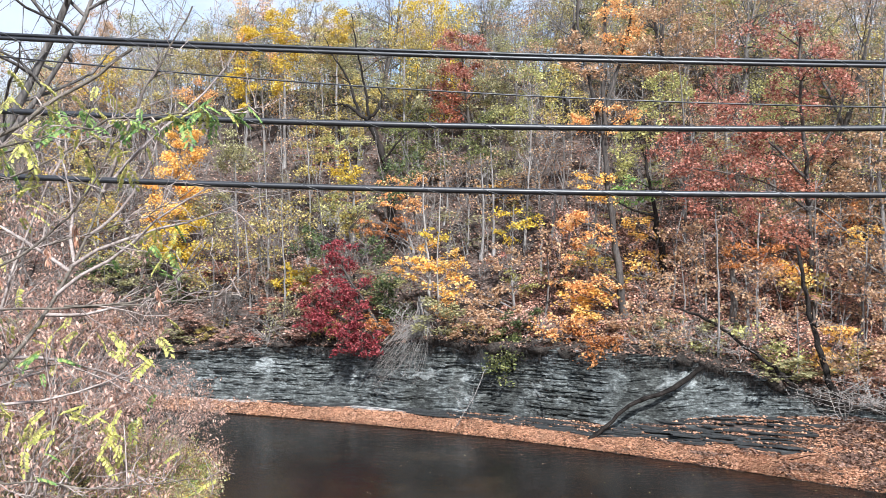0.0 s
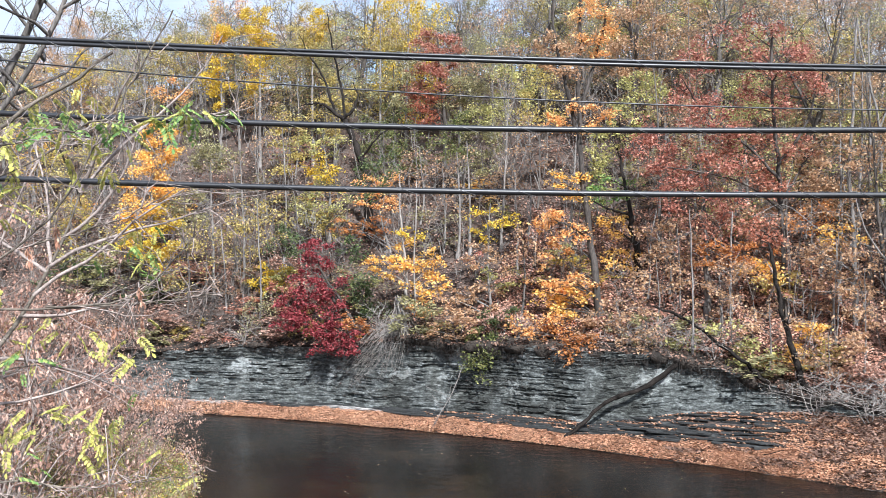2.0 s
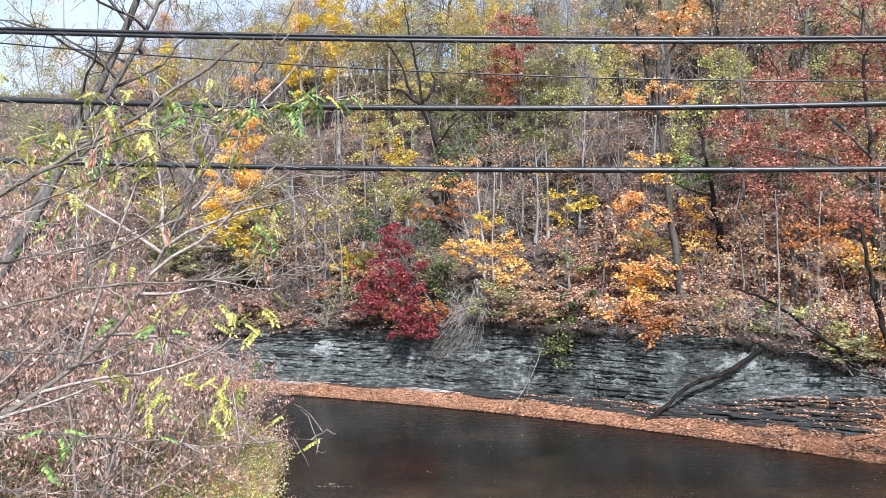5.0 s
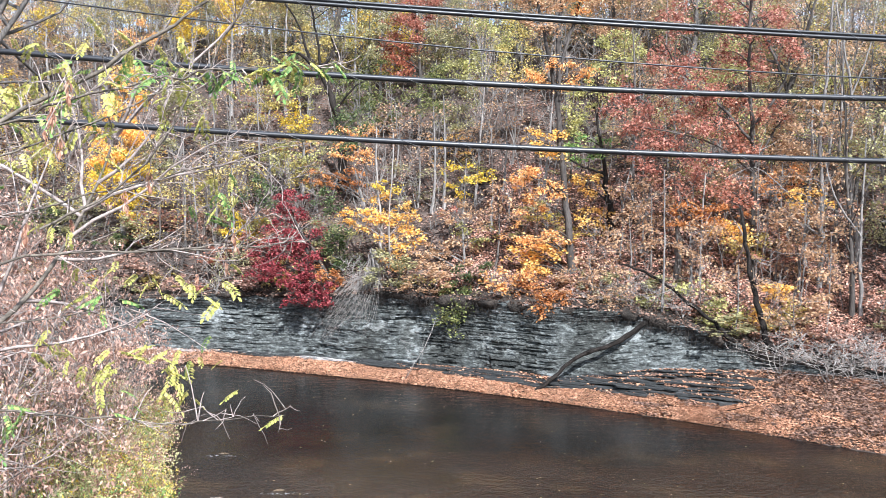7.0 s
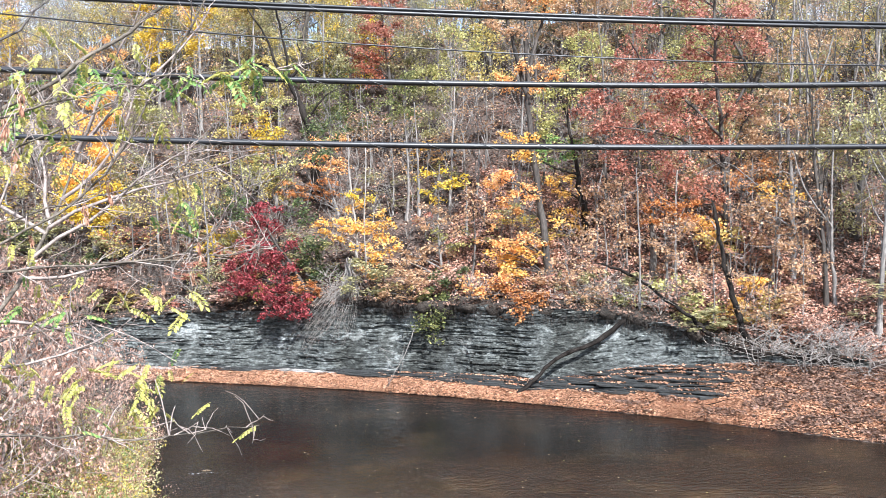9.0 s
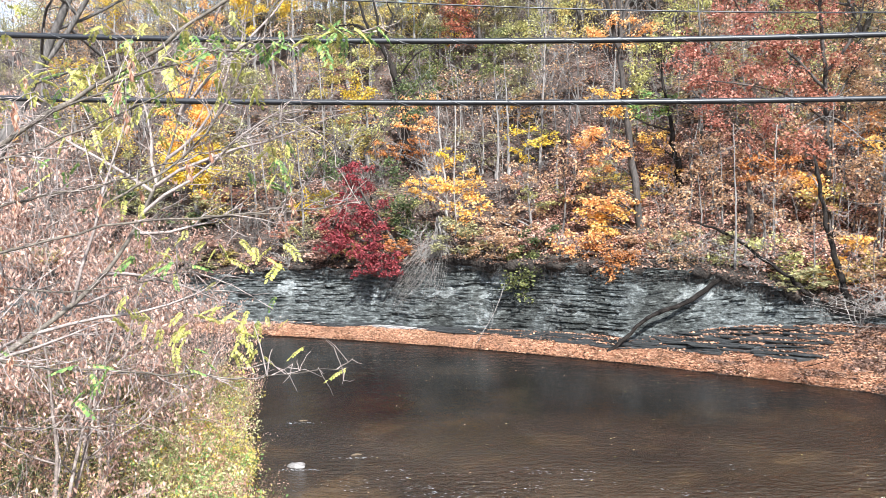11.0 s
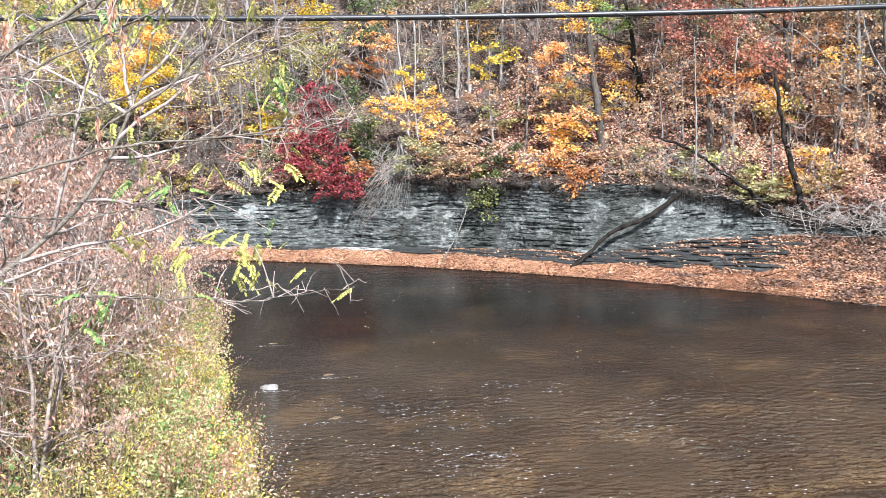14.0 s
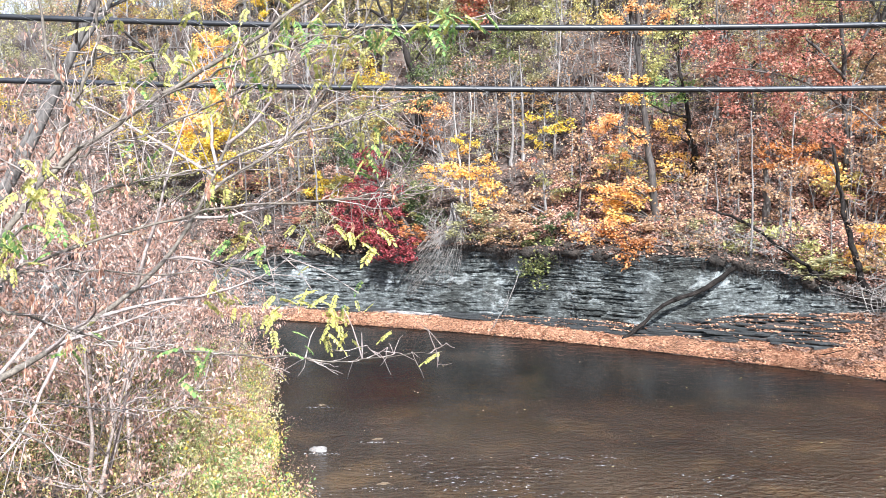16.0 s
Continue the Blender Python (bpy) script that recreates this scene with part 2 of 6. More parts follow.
def water_material():
    m, nt, out = material("brown river water")
    p = nt.nodes.new("ShaderNodeBsdfPrincipled")
    c = nt.nodes.new("ShaderNodeTexCoord")
    sep = nt.nodes.new("ShaderNodeSeparateXYZ")
    nt.links.new(c.outputs["Object"], sep.inputs[0])
    reach = nt.nodes.new("ShaderNodeMapRange")        # shallow riffle upstream, deep pool under the cliff
    reach.inputs["From Min"].default_value, reach.inputs["From Max"].default_value = 31.0, 14.0
    nt.links.new(sep.outputs["Y"], reach.inputs["Value"])
    murk = mix(nt, reach.outputs["Result"], (0.011, 0.0095, 0.0085), (0.058, 0.038, 0.021))
    bed = ramp(nt, noise_tex(nt, 0.42, 3, 0.5), [(0.54, (0, 0, 0)), (0.64, (1, 1, 1))])
    bed = mix(nt, 1.0, bed, mix(nt, reach.outputs["Result"], (0.1, 0.1, 0.1), (1, 1, 1)), "MULTIPLY")
    murk = mix(nt, bed, murk, (0.085, 0.052, 0.024))
    vary = ramp(nt, noise_tex(nt, 0.25, 3, 0.5), [(0.35, (0.6, 0.6, 0.6)), (0.7, (1.3, 1.3, 1.3))])
    nt.links.new(mix(nt, 1.0, murk, vary, "MULTIPLY"), p.inputs["Base Color"])
    gloss = nt.nodes.new("ShaderNodeMapRange")
    gloss.inputs["To Min"].default_value, gloss.inputs["To Max"].default_value = 0.18, 0.07
    nt.links.new(reach.outputs["Result"], gloss.inputs["Value"])
    nt.links.new(gloss.outputs["Result"], p.inputs["Roughness"])
    p.inputs["IOR"].default_value = 1.33
    slow = noise_tex(nt, 1.4, 3, 0.6, (0.8, 1.5, 1))
    quick = noise_tex(nt, 2.9, 3, 0.55, (1.1, 1.9, 1))
    patchy = ramp(nt, noise_tex(nt, 0.2, 2), [(0.40, (0.2, 0.2, 0.2)), (0.56, (1, 1, 1))])
    riffle = mix(nt, 1.0, mix(nt, reach.outputs["Result"], (0.012, 0.012, 0.012), patchy), quick, "MULTIPLY")
    calm = bump(nt, slow, 0.5, 0.05)
    b = nt.nodes.new("ShaderNodeBump")
    b.inputs["Strength"].default_value, b.inputs["Distance"].default_value = 1.0, 0.75
    nt.links.new(riffle, b.inputs["Height"])
    nt.links.new(calm, b.inputs["Normal"])
    nt.links.new(b.outputs["Normal"], p.inputs["Normal"])
    nt.links.new(p.outputs[0], out.inputs["Surface"])
    return m


WATER = water_material()

# ---- mesh helpers ----


def mesh_of(name, verts, quads, smooth=False):
    """A mesh from arrays of corners and four-sided faces."""
    verts, quads = np.asarray(verts, np.float32).reshape(-1, 3), np.asarray(quads, np.int32).reshape(-1, 4)
    me = bpy.data.meshes.new(name)
    me.vertices.add(len(verts))
    me.vertices.foreach_set("co", verts.ravel())
    me.loops.add(quads.size)
    me.loops.foreach_set("vertex_index", quads.ravel())
    me.polygons.add(len(quads))
    me.polygons.foreach_set("loop_start", np.arange(0, quads.size, 4, dtype=np.int32))
    me.polygons.foreach_set("use_smooth", np.full(len(quads), smooth))
    me.update(calc_edges=True)
    return me


def joined(pieces):
    """Several (verts, quads) as one."""
    vs, qs, n = [], [], 0
    for v, q in pieces:
        v = np.asarray(v).reshape(-1, 3)
        vs.append(v)
        qs.append(np.asarray(q).reshape(-1, 4) + n)
        n += len(v)
    return np.concatenate(vs), np.concatenate(qs)


def tubes(lines, radii, sides):
    """Tubes along many lines of the same number of points: lines (m, n, 3), radii (m, n)."""
    p, r = np.asarray(lines, float), np.asarray(radii, float)
    m, n = r.shape
    t = np.gradient(p, axis=1)
    t /= np.linalg.norm(t, axis=2, keepdims=True) + 1e-9
    ref = np.where(np.abs(t[:, :1, 2:]) > 0.85, np.array([1.0, 0.1, 0]), np.array([0.05, 0, 1.0]))
    a = np.cross(t, ref)
    a /= np.linalg.norm(a, axis=2, keepdims=True) + 1e-9
    b = np.cross(t, a)
    ang = np.arange(sides) * 2 * np.pi / sides
    ring = a[:, :, None] * np.cos(ang)[None, None, :, None] + b[:, :, None] * np.sin(ang)[None, None, :, None]
    v = p[:, :, None] + ring * r[:, :, None, None]
    base = (np.arange(m) * n * sides)[:, None, None]
    i, k = np.arange(n - 1)[None, :, None], np.arange(sides)[None, None, :]
    k2 = (k + 1) % sides
    q = np.stack([base + i * sides + k, base + i * sides + k2, base + (i + 1) * sides + k2, base + (i + 1) * sides + k], -1)
    return v.reshape(-1, 3), q.reshape(-1, 4)


def kites(rng, centres, size, up=0.5, droop=0.0, long=1.5):
    """One small folded leaf at each centre. up: how far they lie flat; droop: how far they hang."""
    n = len(centres)
    nor = rng.normal(size=(n, 3))
    nor[:, 2] = np.abs(nor[:, 2]) + up * 2
    nor /= np.linalg.norm(nor, axis=1, keepdims=True)
    d = rng.normal(size=(n, 3))
    d[:, 2] -= droop * 2
    d -= (d * nor).sum(1, keepdims=True) * nor * (1 - min(droop, 1))
    d /= np.linalg.norm(d, axis=1, keepdims=True) + 1e-9
    s = np.cross(nor, d)
    s /= np.linalg.norm(s, axis=1, keepdims=True) + 1e-9
    z = size * rng.uniform(0.6, 1.35, (n, 1))
    c = np.asarray(centres)
    v = np.stack([c - d * z * long / 2, c + s * z / 2 + nor * z * 0.12, c + d * z * long / 2, c - s * z / 2 + nor * z * 0.12], 1)
    return v.reshape(-1, 3), np.arange(n * 4).reshape(-1, 4)


def part(name, data, mat, parent=None, label="", own=False):
    """A mesh object of one material, under its thing if one is given. own: the material sits on the object, not on the mesh."""
    ob = new(name, data)
    if own and len(data.materials):
        ob.material_slots[0].link = "OBJECT"
        ob.material_slots[0].material = mat
    elif not len(data.materials):
        data.materials.append(mat)
    if parent:
        ob.parent = parent
    return tagged(ob, label)


def waves(x, y, seed, scale, octaves=4):
    """Smooth uneven ground: sums of sine waves in many directions, about -1 to 1."""
    rng = np.random.default_rng(seed)
    out, amp, total = 0.0, 1.0, 0.0
    for o in range(octaves):
        for _ in range(4):
            a, ph = rng.uniform(0, 2 * np.pi), rng.uniform(0, 2 * np.pi)
            k = 2 * np.pi / (scale / 2**o) * rng.uniform(0.7, 1.3)
            out = out + amp * np.sin(k * (x * math.cos(a) + y * math.sin(a)) + ph)
        total += amp * 2.2
        amp *= 0.5
    return out / total


# ---- the lie of the land: u runs along the far bank, v from its waterline into the hill ----
ALONG, INLAND, ORIGIN = np.array([0.878, -0.478]), np.array([0.478, 0.878]), np.array([3.1, 40.6])


def shore(u):
    a = np.minimum(np.abs(u), 20)
    return -0.0066 * a * a - 0.26 * np.maximum(np.abs(u) - 20, 0)


def bank_uv(x, y):
    qx, qy = x - ORIGIN[0], y - ORIGIN[1]
    u = qx * ALONG[0] + qy * ALONG[1]
    return u, qx * INLAND[0] + qy * INLAND[1] - shore(u)


def bank_xy(u, v):
    s = v + shore(u)
    return ORIGIN[0] + u * ALONG[0] + s * INLAND[0], ORIGIN[1] + u * ALONG[1] + s * INLAND[1]


def cliff_foot(u):
    return np.interp(u, [-20, 4, 9, 14], [2.0, 2.2, 3.8, 4.8]), np.interp(u, [-20, -4, 4, 9, 13, 17], [0.3, 0.5, 0.6, 1.3, 1.6, 1.7])


def cliff_head(u):
    return np.interp(u, [-24, -20, -10, -5, -1, 3, 7, 9, 12, 14, 17, 20], [2.9, 2.9, 3.5, 4.0, 3.95, 3.8, 3.8, 3.45, 2.6, 2.2, 2.1, 2.1]) + 0.12 * waves(u, 0 * u, 31, 7.0)


def near_shore(y):
    return np.where(y < 33, -4.75 - 0.28 * (np.maximum(y, 13) - 17), -9.23 - 3.0 * (y - 33)) + 0.55 * waves(y, 0 * y, 41, 5.0, 3)


def ground_z(x, y):
    x, y = np.asarray(x, float), np.asarray(y, float)
    u, v = bank_uv(x, y)
    foot, z0 = cliff_foot(u)
    z1 = cliff_head(u)
    e = np.maximum(v - foot - 1.4, 0)
    lump = waves(x, y, 3, 14.0)
    far = np.where(v < foot + 1.2, z0 * np.clip(v / foot, 0, 1) ** 0.8, z0 + (z1 - z0) * np.clip((v - foot - 1.2) / 0.7, 0, 1))
    far = far + 0.66 * np.minimum(e, 32) + 0.12 * np.clip(e - 32, 0, 80) + lump * 0.5 * np.clip(e / 4, 0, 1)
    w = near_shore(y) - x
    near = 1.4 * (1 - np.exp(-np.maximum(w, 0) / 2.2)) + 0.09 * np.clip(w, 0, 60) + 0.25 * np.clip(10 - y, 0, 14) + lump * 0.25 * np.clip(w / 3, 0, 1)
    bed = -0.9 * np.clip(np.minimum(-v, -w) / 2.5, 0, 1)
    z = np.where((v <= 0) & (w <= 0), bed, -9.0)
    z = np.maximum(z, np.where(v > 0, far, -9.0))
    return np.maximum(z, np.where(w > 0, near, -9.0))


def steps(lo, hi, fine, far, grow):
    """Grid lines: fine between lo and hi, wider and wider out to far."""
    mid = list(np.arange(lo, hi + 1e-6, fine))
    out, s, e = [], fine, hi
    while e < far:
        s *= grow
        e += s
        out.append(e)
    left, s, e = [], fine, lo
    while e > -far:
        s *= grow
        e -= s
        left.append(e)
    return np.array(left[::-1] + mid + out)


def grid_mesh(name, xs, ys, z):
    gx, gy = np.meshgrid(xs, ys)
    v = np.stack([gx, gy, z(gx, gy)], -1)
    ny, nx = gx.shape
    i = (np.arange(ny - 1)[:, None] * nx + np.arange(nx - 1)[None]).ravel()
    return mesh_of(name, v, np.stack([i, i + 1, i + nx + 1, i + nx], -1), True)


ground = part("ground", grid_mesh("ground", steps(-60, 42, 0.7, 1800, 1.3), steps(4, 88, 0.7, 1800, 1.3), ground_z), EARTH)
tagged(ground, "brown wooded hillside and river bank covered with fallen leaves", "ground", kind="structure")
water = part("water", grid_mesh("water", np.linspace(-120, 120, 49), np.linspace(-60, 130, 49), lambda x, y: 0 * x), WATER)
tagged(water, "dark brown slow river with small ripples", "river", kind="structure")

# ---- shale cliff along the far bank ----


def ledge_edge(u, k):
    """How far from the waterline the front of the k-th ledge lies."""
    foot, _ = cliff_foot(u)
    return foot * np.interp(u, [-8, 2, 8], [0.78, 0.52, 0.30]) + (foot - foot * np.interp(u, [-8, 2, 8], [0.78, 0.52, 0.30])) * k / 9 + 0.24 * waves(u, 0 * u + 3.0 * k, 71 + k, 3.4, 4)


def ledge_top(u, k):
    foot, z0 = cliff_foot(u)
    f = np.interp(u, [-8, 2, 8], [0.78, 0.52, 0.30])
    return z0 * (f + (1 - f) * (k + 0.6) / 9) ** 0.8 + 0.07 - np.interp(u, [12.2, 15.0], [0.0, 0.6]) + 0.03 * waves(u, 0 * u + k, 81 + k, 5.0, 2)


def shale_ledges():
    """Thin dark beds that step down from the cliff's foot to the beach."""
    rng = np.random.default_rng(13)
    us = np.arange(-14, 20.01, 0.11)
    rows = []
    for k in range(9):
        low = ledge_top(us, k - 1) - (0.45 if k == 0 else 0.02)
        high, v = ledge_top(us, k), ledge_edge(us, k)
        cuts = [0.0, 0.28, 0.5, 0.66, 1.0]
        for c0, c1, back in zip(cuts[:-1], cuts[1:], (0.2, 0.02, 0.16, 0.0)):
            off, i = np.zeros(len(us)), 0
            while i < len(us):
                n = int(rng.integers(2, 14))
                off[i:i + n] = back * rng.uniform(0.5, 1.2) + rng.choice([rng.uniform(-0.08, 0.06), rng.uniform(0.03, 0.2)])
                i += n
            for c in (c0, c1):
                x, y = bank_xy(us, v + off)
                rows.append(np.stack([x, y, low + (high - low) * c], -1))
    x, y = bank_xy(us, cliff_foot(us)[0] + 0.6)
    rows.append(np.stack([x, y, ledge_top(us, 8) + 0.02], -1))
    v = np.stack(rows)
    nr, nu = v.shape[:2]
    i = (np.arange(nr - 1)[:, None] * nu + np.arange(nu - 1)[None]).ravel()
    return mesh_of("ledge", v, np.stack([i, i + 1, i + nu + 1, i + nu], -1))


def shale_cliff():
    rng = np.random.default_rng(11)
    us = np.arange(-36, 18.01, 0.11)
    foot, z0 = cliff_foot(us)
    z1 = cliff_head(us)
    cuts = np.concatenate([[0], np.cumsum(rng.uniform(0.4, 1.9, 60))])
    cuts /= cuts[-1]
    rows, left, bed = [], 0, np.zeros(len(us))
    for j in range(len(cuts) - 1):
        h = (cuts[j] + cuts[j + 1]) / 2
        crack = left == 0
        if crack:          # a new thick bed, standing proud or back, with an open joint under it
            left, bed, i = int(rng.integers(2, 7)), np.zeros(len(us)), 0
            while i < len(us):
                n = int(rng.integers(5, 40))
                bed[i:i + n] = rng.uniform(-0.12, 0.12)
                i += n
        left -= 1
        off, i = np.zeros(len(us)), 0
        while i < len(us):
            n = int(rng.integers(1, 9))
            off[i:i + n] = rng.uniform(-0.08, 0.08) + rng.normal(0, 0.015, min(n, len(us) - i)) + (rng.uniform(0.0, 0.16) if crack or rng.uniform() < 0.08 else 0)
            i += n
        g = np.clip(3.9 * h / (z1 - z0 + 0.3), 0, 1)
        lean = foot + 0.02 + 1.15 * np.maximum(g - 0.12, 0) ** 0.9 - 0.35 * np.clip((g - 0.8) / 0.15, 0, 1)
        smooth = 0.22 * waves(us, us * 0 + h * 0.6, 21, 5.0)
        hollow = np.clip(waves(us, us * 0 + h * 1.0, 5, 6.0), 0, 1) * 0.6 * np.sin(np.pi * g)
        worn = 0.3 + 0.7 * np.clip(1.4 * waves(us, us * 0 + h * 2.0, 61, 4.0) + 0.65, 0, 1)
        v = lean + smooth + hollow + (off + bed) * worn
        for c in (cuts[j], cuts[j + 1]):
            z = z0 - 0.25 + 3.9 * c + 0.03 * waves(us, us * 0 + c * 2, 8, 4.0)
            x, y = bank_xy(us, v + 0.5 * np.clip(z - z1 - 0.05, 0, 1.5))
            z = np.minimum(z, z1 + 0.05)
            rows.append(np.stack([x, y, z], -1))
    v = np.stack(rows)
    nr, nu = v.shape[:2]
    i = (np.arange(nr - 1)[:, None] * nu + np.arange(nu - 1)[None]).ravel()
    return mesh_of("cliff", v, np.stack([i, i + 1, i + nu + 1, i + nu], -1))


cliff = part("cliff", shale_cliff(), SHALE)
part("ledge", shale_ledges(), SLAB, cliff, "dark thin shale ledges stepping down to the beach")


def turf_lip():
    """Soil and leaves that hang over the cliff's head."""
    us = np.arange(-36, 17.01, 0.12)
    foot, _ = cliff_foot(us)
    z1 = cliff_head(us)
    n1, n2 = waves(us, 0 * us, 51, 2.4), waves(us, 0 * us + 9, 52, 1.7)
    near = np.interp(us, [-11, -6], [0.15, 1.0])
    rows = []
    for dv, dz in ((3.0, 0.75), (1.9, 0.32), (1.2, 0.16), (0.62 + 0.35 * n1, 0.05 + 0.2 * n2), (0.56 + 0.35 * n1, -0.12 * near - 0.2 * n2 * near), (0.72 + 0.3 * n1, -0.32 * near - 0.3 * n2 * near), (1.25, -0.5)):
        x, y = bank_xy(us, foot + dv + 0.05 * waves(us, us * 0 + dz * 5 if np.isscalar(dz) else us * 0, 53, 0.9, 3))
        rows.append(np.stack([x, y, z1 + dz + 0.06 * waves(us * 1.0, us * 0 + 3, 54, 0.8, 3)], -1))
    v = np.stack(rows)
    nr, nu = v.shape[:2]
    i = (np.arange(nr - 1)[:, None] * nu + np.arange(nu - 1)[None]).ravel()
    return mesh_of("turf", v, np.stack([i, i + nu, i + nu + 1, i + 1], -1), True)


part("turf", turf_lip(), SOIL, cliff, "overhanging dark soil and leaves at the cliff's head")
us = np.arange(-36, -5.9, 0.2)
mud = [np.stack([*bank_xy(us, cliff_foot(us)[0] - w * (0.75 + 0.3 * waves(us, 0 * us, 57, 4.0, 3))), cliff_foot(us)[1] + dz + 0 * us], -1) for w, dz in ((0.62, -0.14), (0.5, 0.0), (0.2, 0.05), (-0.2, 0.07))]
k = (np.arange(3)[:, None] * len(us) + np.arange(len(us) - 1)[None]).ravel()
part("mud_shelf", mesh_of("mud_shelf", np.stack(mud), np.stack([k, k + 1, k + len(us) + 1, k + len(us)], -1), True), MUD, cliff, "pale dried mud shelf at the cliff's foot")
fr = np.random.default_rng(19)
fu = fr.uniform(-34, 17, 1500)
fx, fy = bank_xy(fu, cliff_foot(fu)[0] + 0.5 + fr.uniform(0, 0.25, 1500))
fz = cliff_head(fu) + fr.uniform(-0.25, 0.05, 1500)
fl = fr.uniform(0.15, 0.8, 1500) * np.interp(fu, [-12, -6], [0.35, 1.0])
fp = np.stack([np.stack([fx + fr.normal(0, 0.05, 1500) * k, fy + fr.normal(0, 0.05, 1500) * k, fz - fl * k / 2], -1) for k in range(3)], 1)
tagged(part("rootlet", mesh_of("rootlet", *tubes(fp, np.broadcast_to(np.array([0.012, 0.009, 0.004]), (1500, 3)), 3)), BARK_DARK, cliff, "dark rootlets hanging over the shale"), kind="stuff")
tagged(cliff, "low cliff of thin grey shale layers above the river", "cliff", kind="structure")

# ---- trees ----


def line(rng, start, way, length, n, wiggle, lift):
    """A crooked branch: n points from start."""
    pts, d = [np.array(start, float)], np.array(way, float)
    d /= np.linalg.norm(d)
    for _ in range(n - 1):
        d = d + rng.normal(size=3) * wiggle + np.array([0, 0, lift])
        d /= np.linalg.norm(d)
        pts.append(pts[-1] + d * length / (n - 1))
    return np.array(pts)


def along(pts, f):
    g = f * (len(pts) - 1)
    i = min(int(g), len(pts) - 2)
    return pts[i] + (pts[i + 1] - pts[i]) * (g - i)


def curve_through(points, n):
    """A smooth line of n points through the given ones (Catmull-Rom)."""
    p = np.array(points, float)
    p = np.concatenate([[2 * p[0] - p[1]], p, [2 * p[-1] - p[-2]]])
    out = []
    for f in np.linspace(0, len(p) - 3 - 1e-6, n):
        i, t = int(f), f % 1
        a, b, c, d = p[i:i + 4]
        out.append(0.5 * (2 * b + (c - a) * t + (2 * a - 5 * b + 4 * c - d) * t * t + (3 * b - a - 3 * c + d) * t**3))
    return np.array(out)


def grow(seed, high, girth, first, limbs, reach, rise, subs, twigs, profile, lift=0.05, stems=1, lean=0.0, fine=0.014, fork=0.0, bend=0.055):
    """The wood of a tree of that height: (trunk, branches, places for leaves)."""
    rng = np.random.default_rng(seed)
    trunk, limb_p, limb_r, sub_p, sub_r, twig_p, twig_r = [], [], [], [], [], [], []
    for s in range(stems):
        a = rng.uniform(0, 6.28)
        out = 0.0 if stems == 1 else 0.22
        root = (0.12 * s * math.cos(a), 0.12 * s * math.sin(a), -0.3)
        size = 1.0 if s == 0 else rng.uniform(0.7, 0.95)
        if fork and s:
            root, size, out, lean = along(trunk[0][0], fork + 0.05 * s), size * (1 - fork), 0.28, 0.0
        stem = line(rng, root, (out * math.cos(a) + lean, out * math.sin(a), 1), high * size, 9, bend, 0.03)
        r = girth * (1 if stems == 1 or (fork and s == 0) else 0.7) * np.linspace(1, 0.12, 9)
        r *= 0.7 if fork and s else 1.0
        r[0] *= 1.35 if not (fork and s) else 1.0
        trunk.append((stem, r))
        for k in range(max(3, limbs // stems)):
            f = first + (0.97 - first) * (k + rng.uniform(0, 1)) / max(3, limbs // stems)
            b, az = along(stem, f), 2.4 * k + rng.uniform(-0.5, 0.5) + s
            g = (f - first) / (1 - first)
            ln = reach * profile(g) * rng.uniform(0.75, 1.2)
            el = rise[0] + (rise[1] - rise[0]) * g + rng.uniform(-0.15, 0.15)
            lp = line(rng, b, (math.cos(az) * math.cos(el), math.sin(az) * math.cos(el), math.sin(el)), ln, 6, 0.16, lift)
            lr = max(girth * (1 - f * 0.85) * 0.42, fine * 1.6)
            limb_p.append(lp)
            limb_r.append(lr * np.linspace(1, 0.3, 6))
            for j in range(subs):
                f2 = 0.3 + 0.7 * (j + rng.uniform(0, 1)) / subs
                way = (along(lp, min(f2 + 0.1, 1)) - along(lp, f2 - 0.1)) / (0.2 * ln) + rng.normal(size=3) * 0.75
                sp = line(rng, along(lp, f2), way, ln * rng.uniform(0.28, 0.5), 4, 0.2, lift)
                sub_p.append(sp)
                sub_r.append(max(lr * 0.42, fine) * np.linspace(1, 0.5, 4))
                for _ in range(twigs):
                    f3 = rng.uniform(0.25, 1)
                    way = (sp[-1] - sp[0]) / np.linalg.norm(sp[-1] - sp[0]) + rng.normal(size=3) * 0.7
                    tp = line(rng, along(sp, f3), way, ln * rng.uniform(0.14, 0.3), 3, 0.22, lift)
                    twig_p.append(tp)
                    twig_r.append(fine * np.array([0.9, 0.7, 0.4]))
    tr = joined([tubes([s], [r], 8) for s, r in trunk])
    wood = [tubes(limb_p, limb_r, 5), tubes(sub_p, sub_r, 3)]
    spots = [np.array(sub_p)[:, 2:].reshape(-1, 3)]
    if twig_p:
        wood.append(tubes(twig_p, twig_r, 3))
        spots.append(np.array(twig_p)[:, 1:].reshape(-1, 3))
    return tr, joined(wood), np.concatenate(spots)


def crown_leaves(seed, spots, count, spread, size, up=0.5, droop=0.0, gaps=0.25):
    rng = np.random.default_rng(seed + 500)
    keep = spots[waves(spots[:, 0] * 1.0 + spots[:, 2], spots[:, 1] + spots[:, 2] * 0.7, seed, 2.6, 2) > -1 + 2 * gaps * 0.9]
    keep = keep if len(keep) > 20 else spots
    c = keep[rng.integers(0, len(keep), count)] + rng.normal(size=(count, 3)) * spread * np.array([1, 1, 0.7])
    return kites(rng, c, size, up, droop, 2.6 if droop > 0.5 else 1.5)


